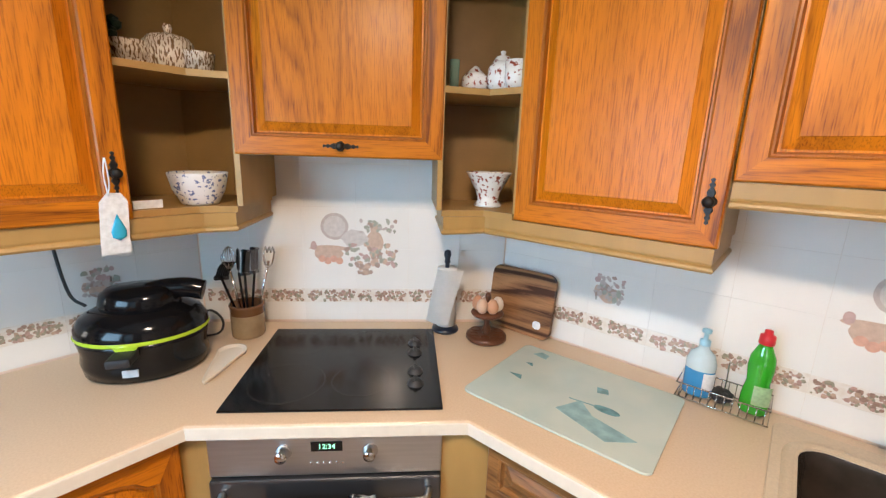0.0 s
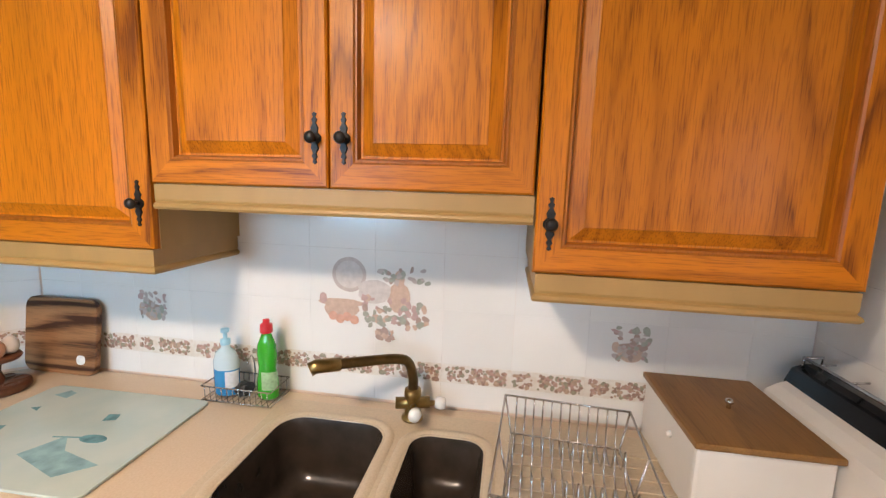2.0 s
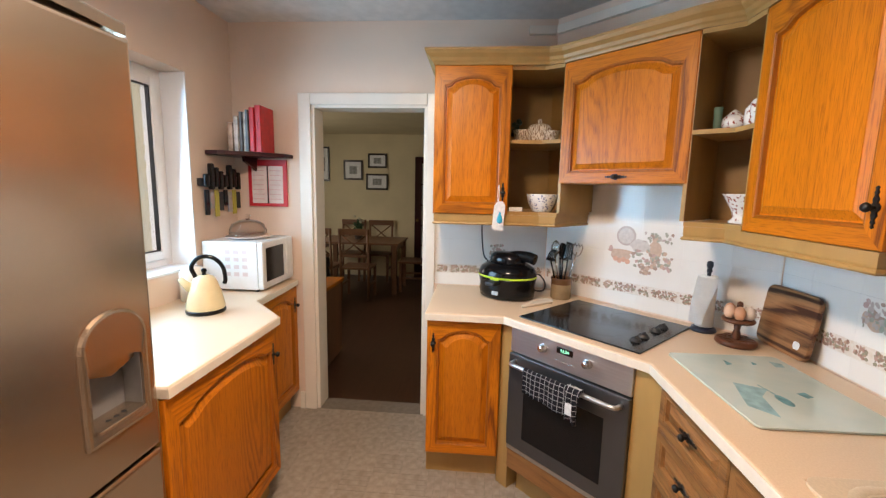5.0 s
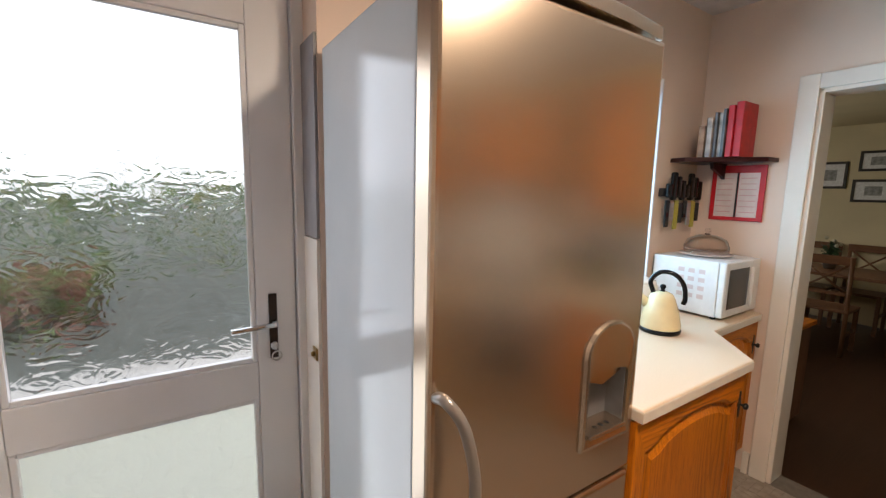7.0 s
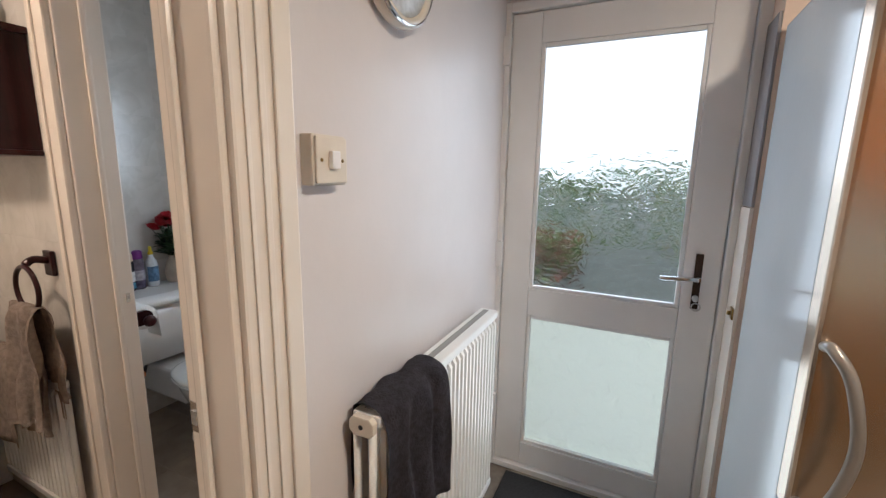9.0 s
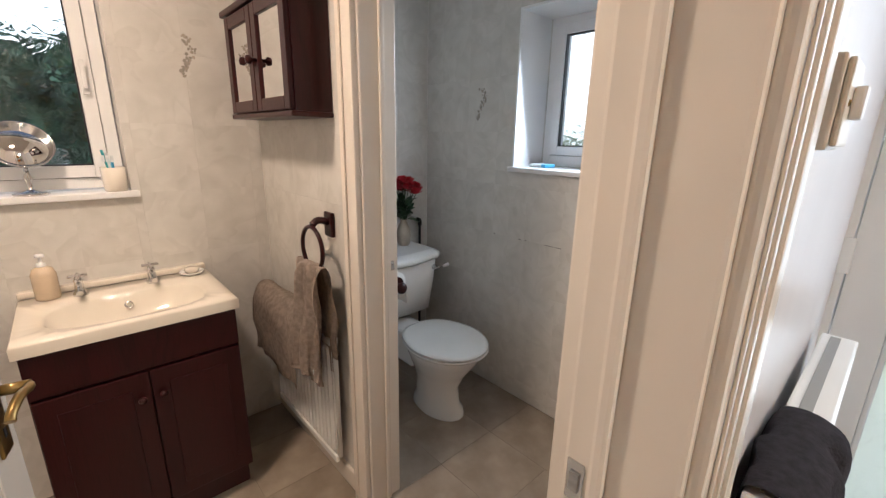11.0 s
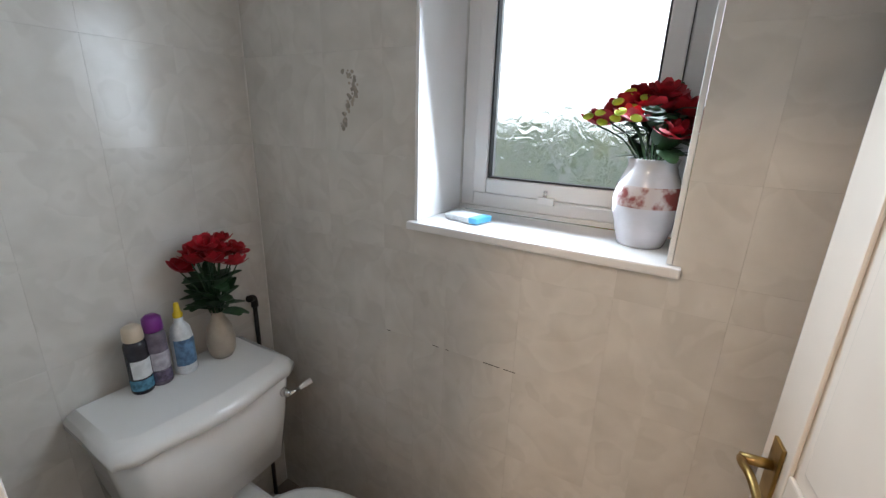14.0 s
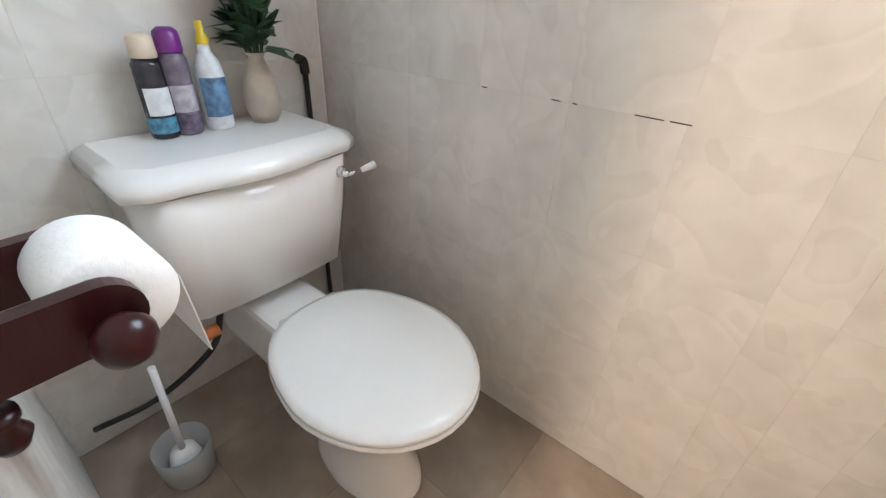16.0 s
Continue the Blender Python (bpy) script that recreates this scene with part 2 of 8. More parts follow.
steel = mat("brushed_steel", (0.58, 0.575, 0.57), 0.32, metal=1.0, vary=0.15, scale=120, stretch=(0.05, 1, 1))
chrome = mat("chrome", (0.75, 0.75, 0.75), 0.1, metal=1.0, vary=0.1, scale=9)
silver_paint = mat("silver_fridge", (0.57, 0.455, 0.345), 0.24, metal=0.95, vary=0.03, scale=60, stretch=(0.05, 1, 1), spec=0.6)
fridge_side = mat("pale_fridge_side", (0.56, 0.61, 0.64), 0.12, vary=0.03, scale=5, bump=0.05, bump_scale=60)
brass = mat("aged_brass", (0.40, 0.27, 0.10), 0.32, metal=1.0, vary=0.35, scale=30)
mahogany = wood("mahogany", (0.032, 0.005, 0.006), (0.012, 0.0025, 0.003), 'z', rough=0.3, coat=0.1)
mahogany_x = wood("mahogany_level", (0.032, 0.005, 0.006), (0.012, 0.0025, 0.003), 'x', rough=0.3, coat=0.1)
dark_wood_floor = wood("dark_floor_wood", (0.060, 0.027, 0.015), (0.028, 0.012, 0.007), 'x', rough=0.35)
vinyl = mat("kitchen_vinyl", (0.37, 0.32, 0.265), 0.42, color2=(0.27, 0.225, 0.18), scale=26, stretch=(1, 1, 1), random_tint=0.07, detail=8)
stone_floor = mat("stone_floor_tile", (0.40, 0.335, 0.265), 0.35, color2=(0.27, 0.22, 0.17), scale=6, random_tint=0.14, detail=9, bump=0.1, bump_scale=30)
floor_grout = mat("floor_grout", (0.20, 0.17, 0.14), 0.9, vary=0.2, scale=30)
mirror_mat = mat("mirror", (0.85, 0.86, 0.86), 0.02, metal=1.0)


def glass_mat(name, tint, rough, bump=0.0, scale=20.0, stretch=(1, 1, 1)):
    m = bpy.data.materials.new(name)
    m.use_nodes = True
    nt = m.node_tree
    b = nt.nodes["Principled BSDF"]
    b.inputs["Base Color"].default_value = (*tint, 1)
    b.inputs["Roughness"].default_value = rough
    b.inputs["Transmission Weight"].default_value = 1.0
    b.inputs["IOR"].default_value = 1.45
    if bump:
        tc = nt.nodes.new("ShaderNodeTexCoord")
        mp = nt.nodes.new("ShaderNodeMapping")
        mp.inputs["Scale"].default_value = stretch
        nt.links.new(tc.outputs["Object"], mp.inputs["Vector"])
        n = nt.nodes.new("ShaderNodeTexNoise")
        n.inputs["Scale"].default_value = scale
        n.inputs["Detail"].default_value = 1.5
        n.inputs["Distortion"].default_value = 1.2
        nt.links.new(mp.outputs[0], n.inputs["Vector"])
        bp = nt.nodes.new("ShaderNodeBump")
        bp.inputs["Strength"].default_value = bump
        bp.inputs["Distance"].default_value = 0.02
        nt.links.new(n.outputs["Fac"], bp.inputs["Height"])
        nt.links.new(bp.outputs[0], b.inputs["Normal"])
    MATS[name] = m
    return m


rain_glass = glass_mat("rain_glass", (0.97, 0.99, 0.98), 0.07, 0.30, 14.0, (1.0, 1.0, 1.5))
fern_glass = glass_mat("patterned_glass", (0.98, 0.99, 0.98), 0.12, 0.24, 17.0)
clear_glass = glass_mat("clear_glass", (0.98, 0.99, 0.99), 0.01)
saver_glass = mat("pale_green_glass", (0.50, 0.56, 0.50), 0.10, color2=(0.43, 0.52, 0.48), scale=7, coat=0.4)


# ---- builders ----
def link(name, bm, material, parent=None, label="", matrix=None):
    me = bpy.data.meshes.new(name)
    bm.normal_update()
    bm.to_mesh(me)
    bm.free()
    mats = material if isinstance(material, (list, tuple)) else [material]
    for mt in mats:
        me.materials.append(mt)
    ob = new(name, me)
    if matrix is not None:
        ob.matrix_basis = matrix
    if parent:
        ob.parent = parent
    if label:
        tagged(ob, label)
    return ob


def part(name, bm, material, parent, label="", smooth=False, matrix=None):
    """One bmesh as one mesh object under a thing or a part."""
    if smooth:
        for f in bm.faces:
            f.smooth = True
    return link(name, bm, material, parent, label, matrix=matrix)


def thing(name, m, label, category, group=""):
    e = new(name)
    e.empty_display_size = 0.1
    e.matrix_basis = m
    return tagged(e, label, category, group)


def structure(name, bm, material, label, category):
    return tagged(link(name, bm, material), label, category, kind="structure")


def box(bm, x0, x1, y0, y1, z0, z1, bevel=0.0, seg=2, mi=0):
    v = [bm.verts.new((x, y, z)) for z in (z0, z1) for y in (y0, y1) for x in (x0, x1)]
    fs = [bm.faces.new([v[i] for i in q]) for q in ((0, 2, 3, 1), (4, 5, 7, 6), (0, 1, 5, 4), (2, 6, 7, 3), (0, 4, 6, 2), (1, 3, 7, 5))]
    for f in fs:
        f.material_index = mi
    if bevel:
        es = list({e for f in fs for e in f.edges})
        bmesh.ops.bevel(bm, geom=es, offset=bevel, segments=seg, profile=0.6, affect='EDGES', clamp_overlap=True)
    return bm


def boxes(*rows, bevel=0.0, seg=2):
    bm = bmesh.new()
    for r in rows:
        box(bm, *r, bevel=bevel, seg=seg)
    return bm


def prism(pts, z0, z1, bevel=0.0, seg=2):
    """A flat outline in x and y, given thickness from z0 to z1."""
    bm = bmesh.new()
    a = [bm.verts.new((x, y, z0)) for x, y in pts]
    b = [bm.verts.new((x, y, z1)) for x, y in pts]
    bm.faces.new(list(reversed(a)))
    top = bm.faces.new(b)
    n = len(pts)
    for i in range(n):
        bm.faces.new((a[i], a[(i + 1) % n], b[(i + 1) % n], b[i]))
    bmesh.ops.recalc_face_normals(bm, faces=bm.faces)
    if bevel:
        bmesh.ops.bevel(bm, geom=list(top.edges), offset=bevel, segments=seg, profile=0.6, affect='EDGES', clamp_overlap=True)
    return bm


def lathe(profile, seg=24, bm=None, m=None, squash=(1, 1)):
    """Turns rows of (radius, z) about z."""
    bm = bm or bmesh.new()
    m = m or Matrix.Identity(4)
    rings = []
    for r, z in profile:
        if r < 1e-5:
            rings.append([bm.verts.new(m @ Vector((0, 0, z)))])
        else:
            rings.append([bm.verts.new(m @ Vector((r * squash[0] * math.cos(2 * math.pi * k / seg), r * squash[1] * math.sin(2 * math.pi * k / seg), z))) for k in range(seg)])
    made = []
    for a, b in zip(rings, rings[1:]):
        for k in range(seg):
            k2 = (k + 1) % seg
            if len(a) == 1 and len(b) == 1:
                continue
            if len(a) == 1:
                q = (a[0], b[k2], b[k])
            elif len(b) == 1:
                q = (a[k], a[k2], b[0])
            else:
                q = (a[k], a[k2], b[k2], b[k])
            made.append(bm.faces.new(q))
    for f in made:
        f.smooth = True
    bmesh.ops.recalc_face_normals(bm, faces=made)
    return bm


def tube(pts, r, seg=8, bm=None, cap=True, radii=None):
    """A round bar along a line of points."""
    bm = bm or bmesh.new()
    P = [Vector(p) for p in pts]
    rings = []
    side = None
    for i, p in enumerate(P):
        d = (P[min(i + 1, len(P) - 1)] - P[max(i - 1, 0)])
        d = d.normalized() if d.length > 1e-9 else Vector((0, 0, 1))
        if side is None:
            side = d.orthogonal().normalized()
        side = (side - d * side.dot(d))
        side = side.normalized() if side.length > 1e-6 else d.orthogonal().normalized()
        up = d.cross(side)
        rr = radii[i] if radii else r
        rings.append([bm.verts.new(p + (side * math.cos(2 * math.pi * k / seg) + up * math.sin(2 * math.pi * k / seg)) * rr) for k in range(seg)])
    made = []
    for a, b in zip(rings, rings[1:]):
        for k in range(seg):
            made.append(bm.faces.new((a[k], a[(k + 1) % seg], b[(k + 1) % seg], b[k])))
    for f in made:
        f.smooth = True
    if cap:
        made.append(bm.faces.new(list(reversed(rings[0]))))
        made.append(bm.faces.new(rings[-1]))
    bmesh.ops.recalc_face_normals(bm, faces=made)
    return bm


def smooth_line(pts, n=6):
    """A rounded line through points."""
    P = [Vector(p) for p in pts]
    P = [P[0] * 2 - P[1]] + P + [P[-1] * 2 - P[-2]]
    out = []
    for i in range(1, len(P) - 2):
        for k in range(n):
            t = k / n
            a, b, c, d = P[i - 1], P[i], P[i + 1], P[i + 2]
            out.append(0.5 * ((2 * b) + (c - a) * t + (2 * a - 5 * b + 4 * c - d) * t * t + (3 * b - a - 3 * c + d) * t ** 3))
    out.append(P[-2])
    return out


def slab_wall(u0, u1, z0, z1, depth, holes=()):
    """A wall in its own frame: u along x, face at y=0, body to y=depth, with openings through it."""
    us = sorted({u0, u1, *[h[0] for h in holes], *[h[1] for h in holes]})
    zs = sorted({z0, z1, *[h[2] for h in holes], *[h[3] for h in holes]})
    us = [u for u in us if u0 <= u <= u1]
    zs = [z for z in zs if z0 <= z <= z1]

    def solid(i, j):
        if not (0 <= i < len(us) - 1 and 0 <= j < len(zs) - 1):
            return False
        cu, cz = (us[i] + us[i + 1]) / 2, (zs[j] + zs[j + 1]) / 2
        return not any(h[0] < cu < h[1] and h[2] < cz < h[3] for h in holes)
    bm = bmesh.new()
    vs = {}

    def v(i, j, k):
        if (i, j, k) not in vs:
            vs[i, j, k] = bm.verts.new((us[i], depth * k, zs[j]))
        return vs[i, j, k]
    for i in range(len(us) - 1):
        for j in range(len(zs) - 1):
            if not solid(i, j):
                continue
            bm.faces.new((v(i, j, 0), v(i + 1, j, 0), v(i + 1, j + 1, 0), v(i, j + 1, 0)))
            bm.faces.new((v(i, j, 1), v(i, j + 1, 1), v(i + 1, j + 1, 1), v(i + 1, j, 1)))
            if not solid(i - 1, j):
                bm.faces.new((v(i, j, 0), v(i, j + 1, 0), v(i, j + 1, 1), v(i, j, 1)))
            if not solid(i + 1, j):
                bm.faces.new((v(i + 1, j, 0), v(i + 1, j, 1), v(i + 1, j + 1, 1), v(i + 1, j + 1, 0)))
            if not solid(i, j - 1):
                bm.faces.new((v(i, j, 0), v(i, j, 1), v(i + 1, j, 1), v(i + 1, j, 0)))
            if not solid(i, j + 1):
                bm.faces.new((v(i, j + 1, 0), v(i + 1, j + 1, 0), v(i + 1, j + 1, 1), v(i, j + 1, 1)))
    bmesh.ops.recalc_face_normals(bm, faces=bm.faces)
    return bm


def side_sweep(prof, y0, y1):
    bm = bmesh.new()
    a = [bm.verts.new((x, y0, z)) for x, z in prof]
    b = [bm.verts.new((x, y1, z)) for x, z in prof]
    n = len(prof)
    for k in range(n):
        bm.faces.new((a[k], a[(k + 1) % n], b[(k + 1) % n], b[k]))
    bm.faces.new(a)
    bm.faces.new(list(reversed(b)))
    bmesh.ops.recalc_face_normals(bm, faces=bm.faces)
    return bm


def at_frame(bm, m):
    bm.transform(m)
    return bm


TILE_MESH = {}


def tile_mesh(w, h, d, bevel, material):
    key = (round(w, 4), round(h, 4), d, bevel, material.name)
    if key not in TILE_MESH:
        bm = bmesh.new()
        c = bevel
        o = [(0, 0), (w, 0), (w, h), (0, h)]
        i = [(c, c), (w - c, c), (w - c, h - c), (c, h - c)]
        a = [bm.verts.new((x, 0, z)) for x, z in o]
        b = [bm.verts.new((x, -d + c * 0.5, z)) for x, z in o]
        e = [bm.verts.new((x, -d, z)) for x, z in i]
        for k in range(4):
            k2 = (k + 1) % 4
            bm.faces.new((a[k], a[k2], b[k2], b[k]))
            bm.faces.new((b[k], b[k2], e[k2], e[k]))
        bm.faces.new(e)
        bmesh.ops.recalc_face_normals(bm, faces=bm.faces)
        me = bpy.data.meshes.new("tile")
        bm.to_mesh(me)
        bm.free()
        me.materials.append(material)
        TILE_MESH[key] = me
    return TILE_MESH[key]


def tile_field(parent, m, us, zs, material, gap=0.0009, d=0.002, skip=None, name="tile", pick=None):
    """Tiles on a wall: m maps u, out of the wall (-y) and z into the world."""
    for i in range(len(us) - 1):
        for j in range(len(zs) - 1):
            if skip and skip((us[i] + us[i + 1]) / 2, (zs[j] + zs[j + 1]) / 2):
                continue
            w, h = us[i + 1] - us[i] - gap, zs[j + 1] - zs[j] - gap
            if w < 0.01 or h < 0.01:
                continue
            mt = pick(i, j) if pick else material
            ob = new(name, tile_mesh(w, h, d, 0.0003, mt))
            ob.matrix_basis = m @ Matrix.Translation((us[i] + gap / 2, 0, zs[j] + gap / 2))
            ob.parent = parent


def span(a, b, step, anchor):
    """Joints from a to b at a step, with one on the anchor."""
    out = [a]
    k = math.ceil((a - anchor) / step + 1e-6)
    while anchor + k * step < b - 1e-6:
        if anchor + k * step - a > 0.004:
            out.append(anchor + k * step)
        k += 1
    out.append(b)
    return out


# ---- setting ----
W, N, S, CEIL = -1.20, 1.925, -0.90, 2.50      # kitchen wall faces and ceiling
EX = 1.92                                      # kitchen face of the east wall
DG = 2.30                                      # the diagonal corner: y = x + DG
BE = 3.875                                     # bathroom and WC east wall
WS = -0.953                                    # WC south wall

# frames: u along the wall, -y out of it into the room
M_NORTH = pose(0, N, 0)
M_WEST = pose(W, 0, 0, 0, 0, 90)
M_SOUTH = pose(0, S, 0, 0, 0, 180)
M_EAST = pose(EX, 0, 0, 0, 0, -90)
DIAG_LEN = (N - DG - W) * math.sqrt(2)
M_DIAG = pose(W, W + DG, 0, 0, 0, 45)
wall_north = structure("wall_north", at_frame(slab_wall(-1.5, EX + 0.13, 0, CEIL, 0.2), M_NORTH), wall_paint, "painted kitchen wall behind the sink run", "wall")
wall_west = structure("wall_west", at_frame(slab_wall(-1.03, N, 0, CEIL, 0.15, [(-0.39, 0.35, -0.01, 2.02)]), M_WEST), [wall_paint],
                      "pinkish painted kitchen wall with an open doorway", "wall")
wall_diagonal = structure("wall_diagonal", at_frame(slab_wall(0, DIAG_LEN, 0, CEIL, 0.05), M_DIAG), wall_paint, "wall across the kitchen corner behind the hob", "wall")
wall_south = structure("wall_south", at_frame(slab_wall(-1.0, 1.35, 0, CEIL, 0.25, [(-0.25, 0.78, 1.05, 2.10)]), M_SOUTH), wall_paint,
                       "pinkish painted kitchen wall with a window", "wall")
wall_east = structure("wall_east", at_frame(slab_wall(-N, 1.30, 0, CEIL, 0.13, [(-1.08, -0.31, -0.01, 2.03)]), M_EAST), lobby_paint,
                      "pale satin painted wall with the bathroom doorway", "wall")
wall_door = structure("wall_door", at_frame(slab_wall(-EX, -0.99, 0, CEIL, 0.2, [(-EX + 0.001, -1.0, -0.01, 2.15)]), pose(0, -1.10, 0, 0, 0, 180)), lobby_paint,
                      "wall round the back door", "wall")
structure("boxing", boxes((1.0005, 1.012, -1.10, -0.905, 0, 1.35), bevel=0.002), gloss_white, "white boxing panel beside the back door", "panel")
structure("side_panel", boxes((1.0005, 1.010, -1.10, -0.905, 1.353, 1.95), bevel=0.002), mat("grey_board", (0.27, 0.255, 0.26), 0.6, vary=0.12, scale=8, bump=0.1), "dark grey board above the boxing by the back door", "panel")
structure("ceiling", boxes((-1.35, 4.1, -1.4, 2.1, CEIL, CEIL + 0.1)), ceiling_mat, "textured plaster ceiling", "ceiling")
floor_k = structure("floor", boxes((W - 0.15, EX + 0.06, -1.3, N, -0.1, -0.003)), floor_grout, "kitchen floor under patterned vinyl", "floor")

trunk = structure("trunking", boxes((W - 0.001, W + 0.03, 0.935, W + DG - 0.012, 2.41, 2.455), bevel=0.003), gloss_white, "white boxed trunking high on the wall over the corner units", "trunking")
part("length", at_frame(boxes((0.014, DIAG_LEN - 0.014, -0.03, 0.001, 2.41, 2.455), bevel=0.003), M_DIAG), gloss_white, trunk)

# bathroom and WC
M_BE = pose(BE, 0, 0, 0, 0, -90)
M_WS = pose(0, WS, 0, 0, 0, 180)
bath_east = structure("wall_bathroom_east", at_frame(slab_wall(-1.95, 1.2, 0, CEIL, 0.25, [(-1.22, -0.575, 1.19, 2.1)]), M_BE), bath_grout, "tiled bathroom wall with a window", "wall")
wc_south = structure("wall_wc_south", at_frame(slab_wall(-BE - 0.1, -EX - 0.131, 0, CEIL, 0.30, [(-3.2, -2.562, 1.268, 2.02)]), M_WS), bath_grout, "tiled WC wall with a window", "wall")
structure("wall_bathroom_north", boxes((EX + 0.13, BE, 1.93, 2.05, 0, CEIL)), bath_tile, "tiled bathroom wall", "wall")
PY0, PY1, JX = -0.065, 0.062, 2.993             # the partition and its end
partition = structure("wall_partition", boxes((JX + 0.02, BE, PY0, PY1, 0, CEIL), (2.051, 2.20, PY0, PY1, 0, CEIL), (2.20, JX + 0.02, PY0, PY1, 2.04, CEIL)), bath_grout,
                      "tiled partition between bathroom and WC", "wall")
structure("floor_bathroom", boxes((EX + 0.06, BE + 0.1, WS - 0.1, 2.0, -0.1, -0.006)), floor_grout, "bathroom floor under stone-look tiles", "floor")

# dining room beyond the doorway
DX = -5.6
structure("floor_dining", boxes((DX - 0.1, W - 0.15, -2.8, 1.6, -0.1, -0.012)), dark_wood_floor, "dark wooden dining room floor", "floor")
structure("wall_dining_far", boxes((DX - 0.15, DX, -2.9, 1.7, 0, 2.5)), cream_paint, "cream dining room wall hung with pictures", "wall")
structure("wall_dining_north", boxes((DX, W - 0.15, 1.2, 1.35, 0, 2.5)), cream_paint, "cream dining room side wall", "wall")
# The window opening in this wall is added and never in view.
structure("wall_dining_south", at_frame(slab_wall(1.351, 5.6, 0, 2.5, 0.15, [(2.4, 4.4, 0.9, 2.1)]), pose(0, -2.7, 0, 0, 0, 180)), cream_paint, "cream dining room wall with an unseen window added for light", "wall")
structure("wall_dining_near", boxes((W - 0.155, W - 0.15, -2.7, -0.40, 0, 2.5), (W - 0.155, W - 0.15, 0.36, 1.2, 0, 2.5), (W - 0.155, W - 0.15, -0.40, 0.36, 2.02, 2.5)), cream_paint, "cream dining room wall beside the doorway", "wall")
structure("ceiling_dining", boxes((DX, W - 0.15, -2.7, 1.35, 2.40, 2.5)), cream_paint, "cream dining room ceiling", "ceiling")


# ---- trim, doors and windows ----
def architrave(name, label, pieces):
    ob = structure(name, boxes(*pieces, bevel=0.006), gloss_white, label, "door frame")
    return ob


architrave("door_frame_dining", "white gloss door lining and architrave of the dining doorway",
           [(W - 0.15, W + 0.002, -0.39, -0.365, 0, 2.02), (W - 0.15, W + 0.002, 0.325, 0.35, 0, 2.02), (W - 0.15, W + 0.002, -0.39, 0.35, 1.998, 2.022),
            (W, W + 0.018, -0.465, -0.385, 0, 2.085), (W, W + 0.018, 0.345, 0.405, 0, 2.085), (W, W + 0.018, -0.385, 0.345, 2.015, 2.085)])
architrave("door_frame_bathroom", "white gloss door lining and architrave of the bathroom doorway",
           [(EX - 0.002, EX + 0.134, 0.31, 0.338, 0, 2.03), (EX - 0.002, EX + 0.134, 1.052, 1.08, 0, 2.03), (EX - 0.002, EX + 0.134, 0.338, 1.052, 2.0, 2.03),
            (EX - 0.018, EX - 0.0005, 0.235, 0.325, 0, 2.09), (EX - 0.026, EX - 0.0185, 0.205, 0.245, 0, 2.09), (EX - 0.0235, EX - 0.0185, 0.262, 0.275, 0, 2.09), (EX - 0.0225, EX - 0.0185, 0.296, 0.304, 0, 2.09), (EX - 0.018, EX - 0.0005, 1.065, 1.14, 0, 2.09), (EX - 0.018, EX - 0.0005, 0.326, 1.064, 2.015, 2.09),
            (EX + 0.075, EX + 0.095, 0.3385, 0.351, 0, 2.0)])
architrave("door_frame_wc", "white gloss door lining and architrave of the WC doorway",
           [(JX - 0.012, JX + 0.02, PY0 - 0.004, PY1 + 0.004, 0, 2.04), (JX - 0.006, JX + 0.062, PY1 + 0.0045, PY1 + 0.026, 0, 2.10), (JX + 0.045, JX + 0.07, PY1 + 0.0265, PY1 + 0.034, 0, 2.10),
            (2.20, 2.23, PY0 - 0.004, PY1 + 0.004, 0, 2.04), (2.14, 2.22, PY1 + 0.0045, PY1 + 0.022, 0, 2.10), (2.231, JX - 0.013, PY0 - 0.004, PY1 + 0.004, 2.01, 2.04),
            (2.221, JX - 0.007, PY1 + 0.0045, PY1 + 0.022, 2.03, 2.10), (JX - 0.024, JX - 0.0125, PY0 + 0.045, PY0 + 0.065, 0, 2.01)])


def strike_plate(m, label):
    t = thing("strike_plate", m, label, "door hardware")
    part("plate", boxes((-0.012, 0.012, 0, 0.002, -0.03, 0.03), bevel=0.0008), chrome, t)
    part("lip", boxes((-0.007, 0.007, 0.0021, 0.0055, -0.014, 0.014), bevel=0.001), steel, t)


strike_plate(pose(EX + 0.115, 0.3385, 1.0), "small steel strike plate on the bathroom door jamb")
strike_plate(pose(JX - 0.0125, PY0 + 0.02, 0.985, 0, 0, 90) @ Matrix.Scale(0.55, 4), "small steel strike plate on the WC door jamb")


def lever_handle(parent, m, metal=brass):
    """A lever on a long back plate."""
    plate = part("back_plate", at_frame(boxes((-0.02, 0.02, -0.006, 0, -0.08, 0.075), bevel=0.004), m), metal, parent, "aged brass back plate")
    bm = tube([(0, 0, 0.03), (0, -0.05, 0.03)], 0.009, 10)
    tube(smooth_line([(0, -0.048, 0.03), (0.018, -0.052, 0.034), (0.05, -0.050, 0.038), (0.082, -0.048, 0.030), (0.092, -0.048, 0.022)]), 0.007, 10, bm)
    part("lever", at_frame(bm, m), metal, parent, "aged brass lever")
    part("key_hole", at_frame(boxes((-0.004, 0.004, -0.0075, -0.0062, -0.05, -0.035)), m), black_matt, parent)


